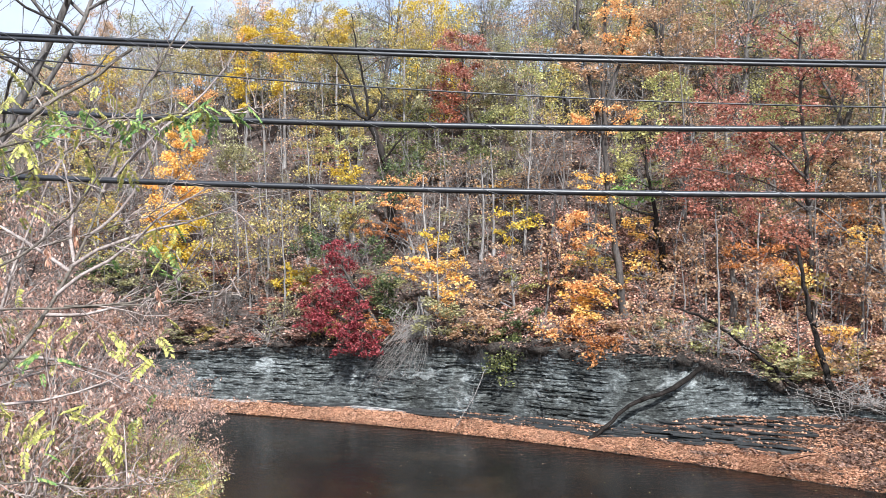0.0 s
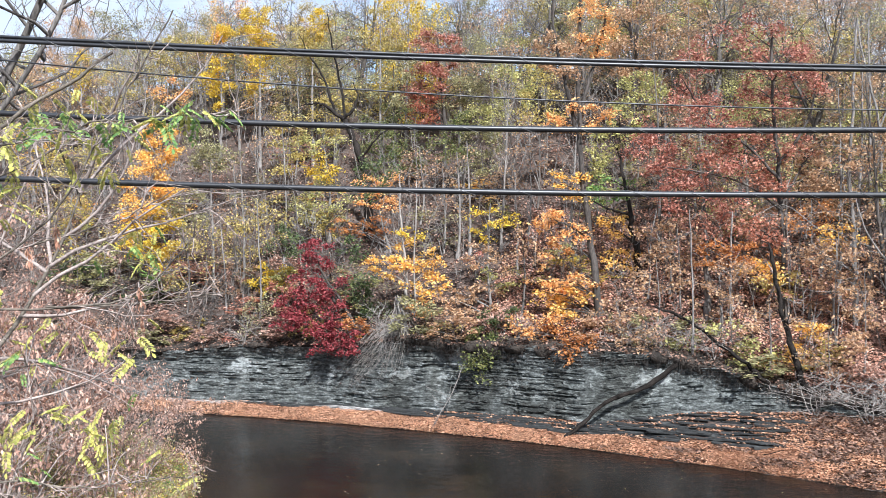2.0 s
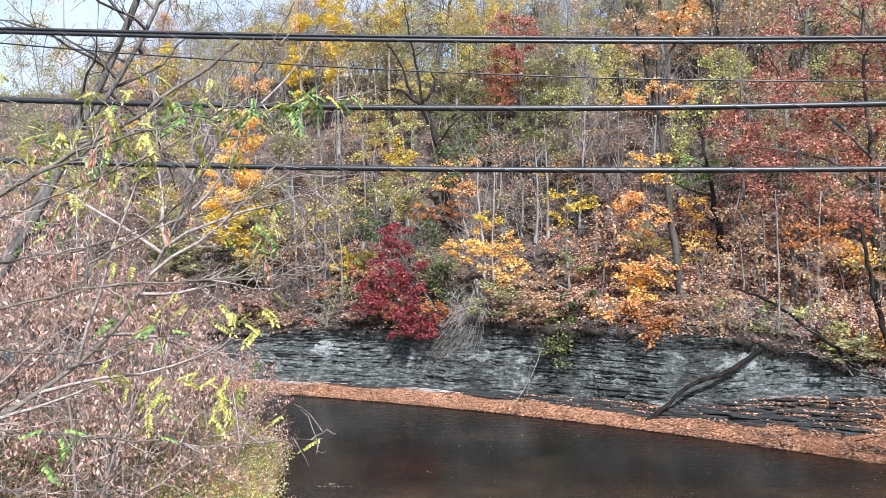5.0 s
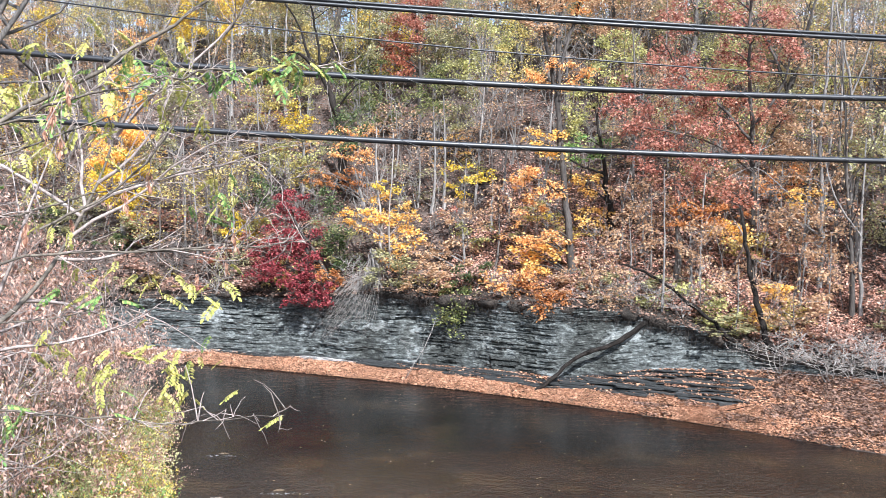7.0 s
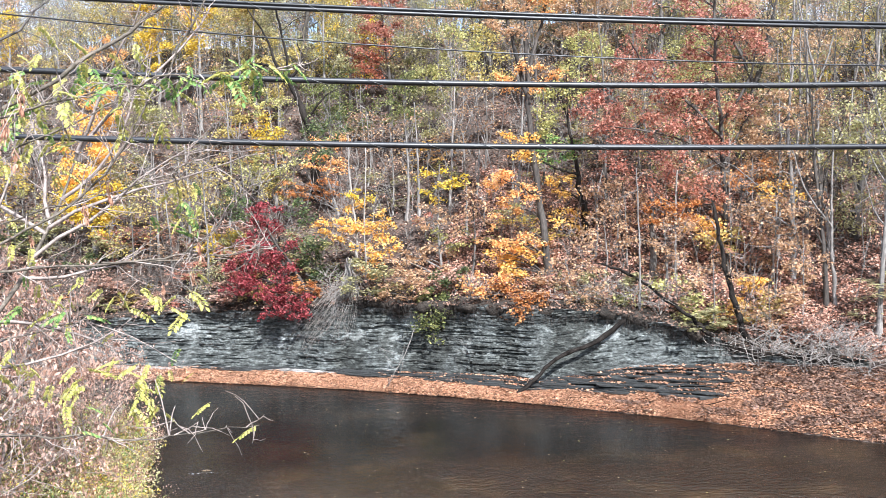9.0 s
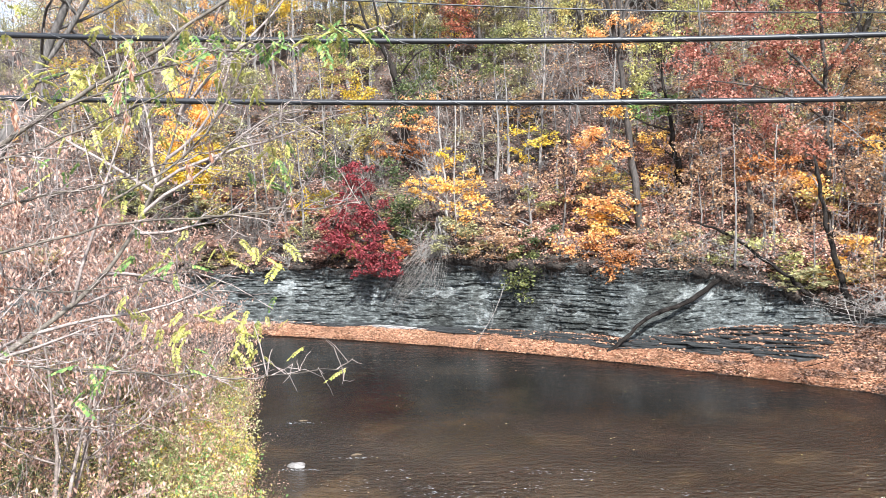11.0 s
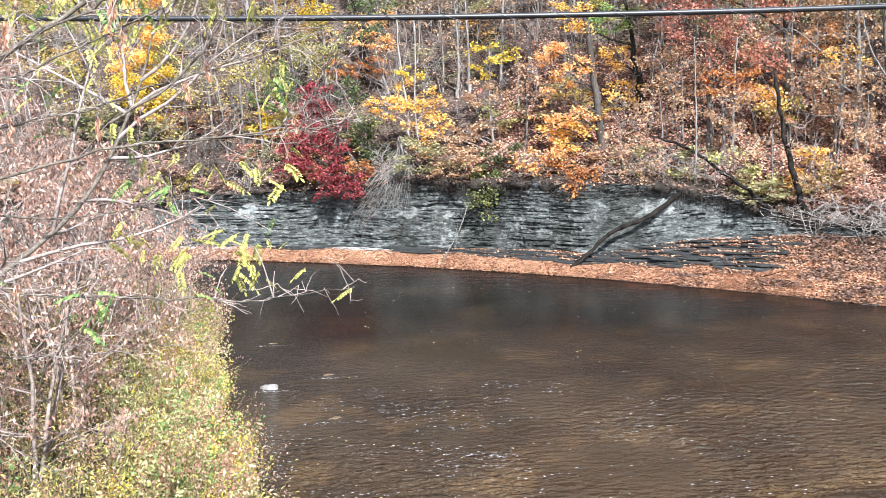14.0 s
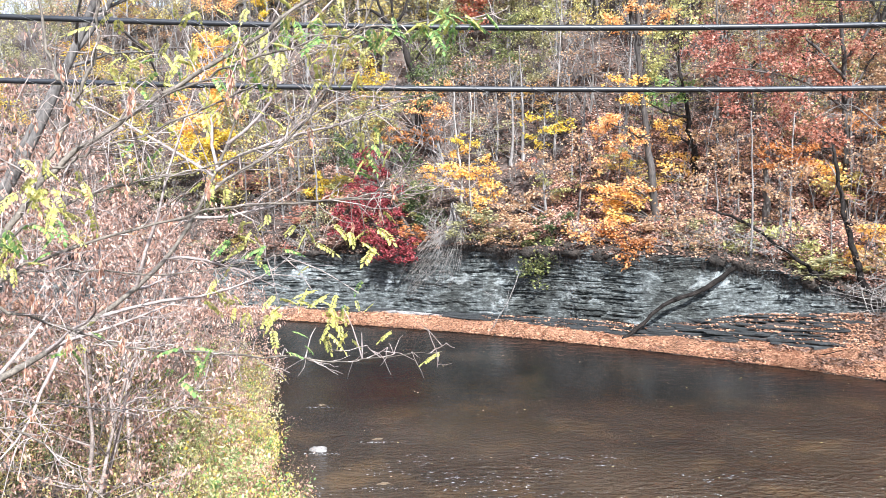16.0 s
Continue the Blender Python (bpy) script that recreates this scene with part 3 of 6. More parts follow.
ROUND = lambda g: 0.55 + 0.6 * math.sin(math.pi * min(g * 0.9 + 0.12, 1))
CONE = lambda g: 1.1 - 0.75 * g
VASE = lambda g: 0.6 + 0.5 * g - 0.75 * max(g - 0.75, 0) * 2
FORMS = {}


def form(name, seed, leaf, **how):
    """One kind of tree, ten metres high; leaf: how many leaves, how far scattered, how big, lying flat, hanging, gaps."""
    tr, wood, spots = grow(seed, **how)
    count, spread, size, up, droop, gaps = leaf
    FORMS.setdefault(name, []).append((mesh_of(name + "_trunk", *tr, smooth=True), mesh_of(name + "_branches", *wood, smooth=True),
                                       mesh_of(name + "_crown", *crown_leaves(seed, spots, count, spread, size, up, droop, gaps)) if count else None))


for n in range(4):
    form("broad", 40 + n, (6400, 0.28, 0.115, 0.4, 0.2, 0.36), high=10, girth=0.17, first=0.22, limbs=14, reach=3.8, rise=(0.2, 0.95), subs=4, twigs=3, profile=ROUND)
    form("slim", 60 + n, (3000, 0.27, 0.10, 0.4, 0.1, 0.42), high=10, girth=0.12, first=0.34, limbs=12, reach=3.0, rise=(0.35, 1.0), subs=4, twigs=3, profile=ROUND)
    form("bare", 80 + n, (200, 0.25, 0.10, 0.4, 0.2, 0.5), high=10, girth=0.13, first=0.24, limbs=12, reach=3.4, rise=(0.5, 1.15), subs=5, twigs=2, profile=VASE, lift=0.08, fine=0.013)
    form("gnarled", 180 + n, (60, 0.25, 0.12, 0.4, 0.2, 0.5), high=10, girth=0.26, first=0.3, limbs=18, reach=3.4, rise=(0.3, 1.0), subs=4, twigs=3, profile=VASE, lift=0.06, stems=3, fine=0.02, fork=0.3, lean=0.12, bend=0.13)
    form("veil", 190 + n, (3000, 0.32, 0.11, 0.4, 0.2, 0.3), high=10, girth=0.10, first=0.12, limbs=13, reach=3.2, rise=(0.2, 1.0), subs=3, twigs=2, profile=ROUND)
    form("sapling", 140 + n, (620, 0.35, 0.24, 0.9, 0.1, 0.3), high=10, girth=0.07, first=0.18, limbs=8, reach=3.2, rise=(0.1, 0.9), subs=3, twigs=2, profile=ROUND, lift=0.03, fine=0.022)
for n in range(3):
    form("bush", 120 + n, (1050, 0.5, 0.40, 0.6, 0.2, 0.3), high=8, girth=0.09, first=0.1, limbs=12, reach=4.2, rise=(0.2, 1.0), subs=2, twigs=1, profile=ROUND, stems=4, fine=0.04)
    form("brush", 130 + n, (0, 0.3, 0.5, 0.6, 0.2, 0.3), high=8, girth=0.09, first=0.1, limbs=15, reach=4.5, rise=(0.1, 1.0), subs=4, twigs=2, profile=ROUND, stems=5, fine=0.04)
    form("dry", 150 + n, (4800, 0.10, 0.058, 0.1, 0.8, 0.38), high=10, girth=0.10, first=0.08, limbs=24, reach=3.2, rise=(0.35, 1.1), subs=6, twigs=6, profile=ROUND, stems=3, lift=0.02, fine=0.0075)
TURN = np.random.default_rng(77)


def plant(name, kind, x, y, high, wide, colour, label, bark=None, category="tree", group="", z=None, turn=None, tilt=0.0, variant=None, sink=0.0):
    """A tree or shrub at (x, y): high metres tall, with a crown about wide metres in radius."""
    forms = FORMS[kind]
    tr, br, cr = forms[variant if variant is not None else int(TURN.integers(0, len(forms)))]
    ob = new(name)
    s, w = high / 10.0, wide / {"broad": 3.6, "slim": 2.7, "bare": 3.3, "gnarled": 3.4, "veil": 3.3, "bush": 4.4, "brush": 4.6, "sapling": 3.0, "dry": 3.4}[kind]
    ground_here = float(ground_z(x, y)) if z is None else z
    turn = float(TURN.uniform(0, 360)) if turn is None else turn
    ob.matrix_basis = pose(x, y, ground_here - sink, tilt, 0, turn) @ Matrix.Diagonal((w, w, s, 1))
    for me in (tr, br, cr):
        if me is not None and not len(me.materials):
            me.materials.append(BARK)
    part("trunk", tr, bark or BARK, ob, own=True)
    tagged(part("branchwork", br, bark or BARK, ob, own=True), kind="stuff")
    if cr is not None:
        part("crown", cr, LEAF[colour], ob, own=True)
    return tagged(ob, label, category, group)

WORDS = {"crimson": "deep red", "orange": "bright orange", "gold": "golden orange", "yellow": "yellow", "russet": "rust-red", "brick": "brick-red", "peach": "pale orange-pink",
         "green": "dark green", "oxblood": "dark rust-red", "rust": "rust-orange", "coral": "coral-red", "fresh": "fresh green", "palegreen": "pale yellow-green", "lemonolive": "olive-yellow", "olivegreen": "olive-green", "yellowgreen": "yellow-green", "olive": "olive", "dead": "withered brown"}


STANDS = []      # the trees that stand out, kept clear along the camera's line of sight


def in_sightline(x, y):
    """Whether a place lies between one of those trees and the camera, where it would hide the tree."""
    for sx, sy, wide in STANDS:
        # (-1, 2) is about where the camera stands.
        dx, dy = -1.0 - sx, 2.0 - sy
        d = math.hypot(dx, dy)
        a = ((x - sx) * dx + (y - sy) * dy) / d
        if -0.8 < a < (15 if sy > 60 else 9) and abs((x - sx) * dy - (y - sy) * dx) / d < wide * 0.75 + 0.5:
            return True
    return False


def featured(label, x, y, stems, fills, bark, dens=200, leaf=0.105, flat=0.4, name="tree"):
    """A tree or shrub that stands out. stems: first and last radius, then places (aside, up) from its foot; the first is the trunk, the others spring from it.
    fills: (colour, aside, up, half width, half height, sprays, and how far it hangs out to the back, below nought to the front) of leafy masses, each made of flat layered sprays on limbs of their own."""
    seed = int(abs(x * 37 + y * 101) * 10) % 99991
    rng = np.random.default_rng(seed)
    z = float(ground_z(x, y))
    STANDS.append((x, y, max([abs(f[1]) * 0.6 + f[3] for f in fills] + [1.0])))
    ob = new(name)
    ob.matrix_basis = pose(x, y, z)
    spine, thick = [], []
    for k, (r0, r1, *pts) in enumerate(stems):
        sway = rng.normal(0, 0.12 + 0.5 * (k > 0), len(pts)) * np.linspace(0, 1, len(pts))
        p = curve_through([(px, dy, pz) for (px, pz), dy in zip(pts, sway)], 20)
        p[1:-1] += rng.normal(0, r0 * 0.22, (18, 3))
        if k == 0:
            p[0, 2] = min(p[0, 2], 0) - 0.3
        r = np.linspace(r0, r1, 20) * rng.uniform(0.9, 1.1, 20)
        if k == 0:
            r[0] *= 1.45
            r[1] *= 1.15
        part("trunk" if k == 0 else "limb", mesh_of("stem", *tubes([p], [r], 9), smooth=True), bark, ob)
        spine.append(p)
        thick.append(r)
    spine, thick = np.concatenate(spine), np.concatenate(thick)
    lp, lr, tp, tr, leaves = [], [], [], [], {}
    for colour, ax, az, rx, rz, n, *fore in fills:
        spots = []
        for _ in range(n):
            best, far = None, -1.0
            for _ in range(8):
                a, q = rng.uniform(0, 2 * np.pi), math.sqrt(rng.uniform())
                c = (ax + rx * q * math.cos(a), az + rz * q * math.sin(a))
                d = min([math.hypot((c[0] - o[0]), 1.4 * (c[1] - o[1])) for o in spots] + [9.0])
                if d > far:
                    best, far = c, d
            spots.append(best)
        for cx, cz in spots:
            edge = 1 - min(1, ((cx - ax) / rx) ** 2 + ((cz - az) / rz) ** 2)
            rc = 0.95 * math.sqrt(rx * rz / n) * rng.uniform(0.75, 1.3) + 0.12
            c = np.array([cx, rng.uniform(-1, 1) * rx * (0.35 + 0.4 * edge) * (0.5 if fore else 1) + sum(fore), cz])
            side = np.linalg.norm(spine[:, :2] - c[:2], axis=1)
            i = int(np.argmin(side + np.abs(spine[:, 2] - (c[2] - 0.35 * side))))
            mid = (spine[i] + c) / 2 + np.array([0, 0, 0.12 * side[i]]) + rng.normal(0, 0.06, 3)
            p = curve_through([spine[i], mid, c], 6)
            lp.append(p)
            lr.append(np.linspace(max(min(thick[i] * 0.4, 0.05), 0.012), 0.009, 6))
            tips = []
            for _ in range(6):
                a = rng.uniform(0, 2 * np.pi)
                t = line(rng, along(p, rng.uniform(0.7, 1)), (math.cos(a), math.sin(a), rng.normal(0, flat)), rc * rng.uniform(0.7, 1.15), 4, 0.2, 0.0)
                tp.append(t)
                tr.append(np.array([0.009, 0.008, 0.007, 0.004]))
                tips.append(t)
            tips = np.array(tips)[:, 1:].reshape(-1, 3)
            m = int(1.6 * dens * rc * rc * rng.uniform(0.7, 1.3)) + 4
            at = tips[rng.integers(0, len(tips), m)] + rng.normal(0, 1, (m, 3)) * rc * np.array([0.28, 0.28, 0.2 * flat + 0.04])
            out = np.linalg.norm(at[:, :2] - c[:2], axis=1) / rc
            at[:, 2] += rng.integers(-1, 2, m) * flat * rc * 0.5 - 0.14 * rc * out * out
            leaves.setdefault(colour, []).append(at)
    if lp:
        tagged(part("branchwork", mesh_of("branchwork", *joined([tubes(lp, lr, 5), tubes(tp, tr, 3)]), smooth=True), bark, ob), kind="stuff")
    for colour, at in leaves.items():
        part("crown", mesh_of("crown", *kites(rng, np.concatenate(at), leaf, 0.35, 0.25, 1.4)), LEAF[colour], ob, f"{WORDS[colour]} leaves")
    return tagged(ob, label, "shrub" if name == "shrub" else "tree", {"tree": "trees on the hillside", "bare_tree": "bare trees on the hillside", "sapling": "saplings on the hillside", "shrub": "shrubs along the cliff"}.get(name, ""))


# The trees and shrubs that stand out.
featured("slender golden-yellow maple with a dense upright crown on the slope", -16.0, 55.3, [(0.16, 0.04, (-0.0, -0.2), (-0.2, 2.7), (-0.2, 7.3), (-0.1, 10.7))],
         [("gold", -0.2, 9.1, 1.3, 1.6, 9), ("gold", -0.6, 6.3, 1.7, 1.6, 10), ("yellow", -0.2, 3.8, 1.8, 1.6, 11), ("yellow", 0.7, 1.9, 0.9, 0.8, 4)], BARK, dens=560)
featured("tall yellow tree on the skyline of the wooded hill", -15.2, 69.7, [(0.14, 0.03, (-0.0, -0.2), (0.1, 4.5), (-0.1, 10.8))],
         [("yellow", 0.1, 9.4, 1.3, 1.6, 6), ("yellow", -0.1, 6.5, 1.3, 1.6, 6)], BARK, dens=520)
featured("tall yellow tree on the skyline of the wooded hill", -11.9, 68.6, [(0.14, 0.03, (-0.0, -0.2), (-0.0, 5.8), (-0.3, 12.4))],
         [("yellow", -0.1, 11.1, 1.3, 1.6, 7), ("yellow", 0.2, 8.0, 1.1, 1.8, 4)], BARK, dens=480)
featured("yellow-olive tree on the skyline of the wooded hill", -7.6, 66.9, [(0.14, 0.03, (0.0, -0.2), (-0.1, 5.6), (-0.0, 11.7))],
         [("yellow", 0.1, 10.6, 1.0, 1.3, 5), ("lemonolive", -0.9, 9.3, 1.3, 1.6, 6)], BARK, dens=400)
featured("thin olive-yellow tree on the skyline of the wooded hill", -2.4, 65.1, [(0.12, 0.03, (0.0, -0.2), (-0.1, 5.5), (-0.1, 11.4))],
         [("lemonolive", -0.1, 10.1, 1.6, 1.6, 7)], BARK, dens=200)
featured("olive-yellow tree on the skyline beside open sky", -26.6, 72.4, [(0.14, 0.03, (0.0, -0.2), (-0.3, 4.2), (-0.6, 9.3))],
         [("yellow", -1.4, 7.4, 1.9, 1.9, 7), ("lemonolive", 1.8, 6.1, 2.2, 1.7, 8)], BARK, dens=200)
featured("small orange tree among bare trees high on the hill", -19.9, 71.3, [(0.1, 0.03, (0.0, -0.2), (0.1, 3.2), (0.1, 7.4))],
         [("orange", 0.1, 6.2, 1.7, 1.1, 5)], BARK, dens=220)
featured("dense brick-red oak standing high on the slope", 2.2, 63.7, [(0.17, 0.04, (-0.0, -0.2), (-0.0, 3.3), (-0.4, 7.0), (-0.6, 9.7))],
         [("oxblood", -0.6, 8.4, 2.1, 1.7, 14), ("oxblood", -1.4, 6.4, 1.7, 1.2, 7), ("brick", -2.0, 4.3, 1.5, 1.4, 8), ("olive", 1.4, 5.3, 1.4, 2.0, 8)], BARK_DARK, dens=380)
featured("olive-green tree with a deep crown on the slope", -1.3, 62.2, [(0.15, 0.03, (0.0, -0.1), (-0.1, 3.4), (-0.2, 8.6))],
         [("olive", -0.1, 7.4, 1.8, 1.8, 9), ("olivegreen", -0.6, 4.0, 1.9, 2.1, 11), ("olivegreen", 2.0, 2.6, 1.8, 1.6, 9)], BARK_DARK, dens=240)
featured("yellow-green tree with a loose crown on the slope", -5.5, 56.6, [(0.13, 0.03, (0.1, 0.0), (0.1, 3.3), (-0.4, 7.2))],
         [("yellowgreen", -0.3, 6.5, 1.4, 1.1, 6), ("yellow", -0.4, 4.9, 1.6, 1.0, 6), ("yellowgreen", -0.3, 2.7, 2.0, 1.5, 12), ("lemonolive", -0.8, 1.4, 1.8, 0.7, 5)], BARK, dens=230)
featured("dark green tree behind the red maple", -4.5, 50.5, [(0.1, 0.03, (0.0, -0.0), (-0.3, 2.2), (-0.6, 4.8))],
         [("green", -2.9, 4.1, 1.1, 0.8, 7), ("green", 1.0, 2.8, 0.8, 1.6, 9), ("green", 2.6, 8.3, 1.0, 1.3, 6)], BARK_DARK, dens=240)
featured("orange layered maple above the roots", -1.5, 55.1, [(0.09, 0.02, (-0.0, -0.0), (-0.6, 2.1), (-1.1, 4.9))],
         [("orange", -1.2, 4.5, 1.8, 0.5, 5), ("orange", -1.5, 3.1, 1.8, 0.6, 6), ("rust", -1.8, 1.6, 1.9, 0.6, 7)], BARK, dens=330, flat=0.25)
featured("golden-orange maple rooted at the cliff's edge", -0.6, 46.9, [(0.09, 0.03, (0.0, 0.9), (0.1, 3.0), (-0.2, 5.6), (-0.3, 8.3)), (0.05, 0.02, (0.6, 1.0), (0.5, 3.6), (0.6, 6.5), (0.6, 8.0))],
         [("gold", -1.2, 3.4, 1.4, 0.5, 6), ("gold", 0.6, 4.1, 1.3, 0.7, 7), ("gold", 1.2, 2.7, 1.3, 0.8, 9), ("orange", 1.0, 1.4, 0.8, 0.4, 3), ("yellow", 0.5, 5.3, 0.7, 0.5, 2)], BARK_PALE, dens=300, flat=0.28)
featured("yellow-green maple low on the slope", -8.3, 52.5, [(0.06, 0.02, (-0.0, -0.2), (-0.2, 1.2), (-0.3, 2.8))],
         [("yellow", -0.3, 1.8, 1.3, 0.9, 7), ("yellowgreen", 0.7, 1.5, 0.9, 0.8, 4)], BARK, dens=330, flat=0.25)
featured("yellow and peach maple with layered twigs", 4.0, 46.8, [(0.08, 0.02, (-0.0, -0.2), (-0.2, 2.3), (-0.1, 5.6))],
         [("yellow", -0.0, 4.6, 1.2, 0.9, 8), ("peach", -0.8, 2.8, 1.0, 0.6, 5), ("yellowgreen", 0.6, 1.7, 1.3, 0.5, 5), ("peach", -1.1, 0.7, 1.8, 0.8, 9)], BARK, dens=210, flat=0.28)
featured("tall grey-trunked maple with bright orange leaf layers", 9.3, 44.2, [(0.2, 0.07, (0.1, -1.1), (-0.4, 1.8), (-0.7, 4.4), (-1.1, 7.2), (-1.2, 9.8), (-1.3, 13.2), (-1.2, 17.5)), (0.12, 0.04, (-1.1, 8.3), (-2.0, 11.5), (-2.5, 14.3), (-2.7, 17.2)), (0.1, 0.03, (-1.2, 10.0), (-0.5, 12.3), (-0.0, 14.9), (0.2, 17.2)), (0.08, 0.02, (-0.6, 3.8), (-1.8, 4.4), (-2.7, 4.8))],
         [("orange", -2.2, 1.7, 1.6, 0.6, 8), ("gold", -2.3, 0.7, 1.3, 0.7, 8), ("orange", -2.3, 4.1, 1.2, 1.0, 9), ("gold", -2.0, 6.4, 1.0, 0.7, 5), ("orange", -1.3, 9.9, 1.7, 0.7, 6), ("peach", -2.3, 12.9, 1.4, 1.1, 6), ("orange", -0.6, 14.6, 1.0, 1.7, 8)], BARK_DARK, dens=340, flat=0.3)
featured("dark leaning tree with yellow and green leaves", 11.7, 45.9, [(0.2, 0.06, (0.0, -0.1), (-0.3, 1.9), (-0.7, 4.0), (-1.1, 6.3)), (0.08, 0.03, (-0.6, 3.4), (-1.8, 3.7), (-2.6, 4.1))],
         [("gold", -1.1, 2.9, 1.2, 0.6, 6), ("gold", -1.1, 1.2, 1.2, 0.5, 6), ("fresh", -1.7, 4.8, 1.1, 0.8, 7), ("yellowgreen", -1.1, 8.3, 1.1, 1.3, 7)], BARK_BLACK, dens=220, flat=0.3)
featured("large spreading oak thick with rust-red leaves", 17.9, 42.8, [(0.16, 0.06, (0.0, -0.4), (-0.1, 3.2), (-0.2, 6.7), (-0.6, 10.0), (-0.7, 13.9)), (0.08, 0.02, (-0.2, 6.6), (-2.0, 8.4), (-4.2, 10.0), (-5.6, 11.1)), (0.09, 0.02, (-0.3, 7.3), (1.1, 9.5), (2.0, 12.6)), (0.06, 0.02, (-0.1, 5.1), (-2.0, 6.5), (-5.1, 7.0), (-7.3, 7.3)), (0.08, 0.03, (-0.1, 5.4), (1.0, 7.3), (2.2, 9.2))],
         [("oxblood", -2.0, 12.0, 3.4, 2.2, 30), ("oxblood", -4.9, 8.1, 2.8, 1.8, 26), ("russet", -1.2, 7.8, 2.7, 1.6, 16), ("oxblood", -4.3, 5.3, 2.0, 0.8, 9), ("russet", -2.3, 4.0, 1.9, 0.7, 6)], BARK_DARK, dens=330, flat=0.5, leaf=0.1)
featured("rust-orange maple under the oak", 15.7, 42.3, [(0.08, 0.03, (-0.6, 0.2), (-0.6, 2.7), (-0.6, 5.4)), (0.05, 0.02, (1.1, 1.0), (1.2, 2.2), (1.2, 3.5))],
         [("rust", -1.7, 3.3, 1.1, 0.5, 6), ("rust", 0.2, 3.3, 1.5, 0.5, 7), ("gold", 1.0, 2.6, 1.2, 0.5, 5), ("lemonolive", 1.8, 2.0, 1.1, 0.7, 7)], BARK_PALE, dens=300, flat=0.3)
featured("pale peach maple at the slope's far end", 20.9, 41.7, [(0.14, 0.05, (-0.0, -0.2), (-0.1, 3.2), (-0.2, 8.0), (0.0, 14.5))],
         [("gold", -0.9, 4.1, 1.5, 0.6, 7), ("peach", -0.3, 5.3, 1.3, 0.8, 6), ("peach", -2.3, 3.4, 1.3, 0.5, 5), ("peach", -0.6, 8.0, 1.5, 1.3, 8)], BARK, dens=180, flat=0.3)
featured("yellow sapling on the leafy slope", 17.2, 39.5, [(0.03, 0.01, (0.0, -0.0), (0.2, 1.3), (0.5, 2.5))],
         [("gold", 0.4, 2.1, 0.7, 0.4, 4), ("gold", -0.5, 0.9, 0.8, 0.4, 5)], BARK_DARK, dens=320, flat=0.3, name='sapling')
featured("pale yellow-green shrub low on the slope", 15.1, 40.0, [(0.03, 0.01, (0.0, -0.1), (0.1, 0.7), (0.1, 1.7))],
         [("yellowgreen", 0.1, 0.9, 1.1, 0.8, 6), ("yellowgreen", -1.2, 2.1, 1.2, 0.3, 3)], BARK_MID, dens=170, flat=0.35, name='shrub')
featured("pale yellow-green shrub above the fallen log", 11.7, 41.3, [(0.03, 0.01, (0.0, -0.1), (0.0, 0.3), (0.1, 0.8))],
         [("yellowgreen", -0.1, 0.4, 1.2, 0.4, 4), ("peach", -1.8, 0.4, 1.0, 0.4, 4)], BARK_MID, dens=170, flat=0.35, name='shrub')
featured("rust-orange shrub hanging over the cliff", 8.0, 43.0, [(0.04, 0.01, (-0.0, -0.9), (-0.1, -0.4), (-0.2, 0.3))],
         [("rust", -0.4, -0.4, 1.1, 0.8, 10, -1.6), ("rust", -1.5, 0.2, 1.2, 0.5, 5), ("orange", -2.6, 0.7, 1.2, 0.4, 4)], BARK_DARK, dens=300, flat=0.5, name='shrub')
featured("green shrub hanging down the shale cliff", 3.2, 45.1, [(0.03, 0.01, (0.0, -0.7), (0.0, -0.3), (0.1, 0.6))],
         [("olivegreen", -0.2, -1.0, 0.7, 0.8, 7, -2.0), ("olivegreen", 0.3, 0.1, 1.0, 0.6, 5, -1.0)], BARK_DARK, dens=260, flat=0.6, name='shrub')
featured("olive scrub along the cliff's head", 1.4, 46.0, [(0.03, 0.01, (-0.0, -0.7), (0.1, -0.3), (0.1, 0.6))],
         [("lemonolive", 0.0, -0.0, 1.5, 0.5, 5), ("olive", -1.2, 0.1, 0.9, 0.5, 3)], BARK_MID, dens=220, flat=0.5, name='shrub')
featured("grey-green feathery shrub at the cliff's edge", -8.7, 49.8, [(0.03, 0.01, (0.1, 0.1), (0.1, 1.4), (0.2, 2.6))],
         [("olive", 0.1, 1.5, 1.0, 1.1, 10)], BARK_MID, dens=330, flat=0.8, leaf=0.07, name='shrub')
featured("small coral-red shrub at the cliff's edge", -9.9, 50.2, [(0.02, 0.01, (0.0, -0.4), (0.0, -0.2), (0.1, 0.2))],
         [("coral", 0.0, -0.0, 0.7, 0.3, 3)], BARK_DARK, dens=380, flat=0.5, name='shrub')
featured("pinkish-red sapling on the slope", 3.4, 49.8, [(0.03, 0.01, (0.0, -0.1), (-0.0, 0.7), (-0.0, 1.6))],
         [("coral", -0.0, 1.0, 0.5, 0.4, 3)], BARK, dens=200, flat=0.4, name='sapling')
featured("slender pale leafless tree with a straight trunk", -12.2, 54.6, [(0.09, 0.027, (-0.0, 0.0), (-0.1, 3.3), (-0.3, 8.2))],
         [("peach", -0.3, 7.5, 0.9, 1.0, 2)], BARK, dens=14, name='bare_tree')
featured("slender pale leafless tree with a straight trunk", -11.2, 53.4, [(0.07, 0.021, (0.0, -0.0), (-0.1, 2.5), (-0.6, 6.2))],
         [("peach", -0.6, 5.5, 0.9, 1.0, 2)], BARK, dens=14, name='bare_tree')
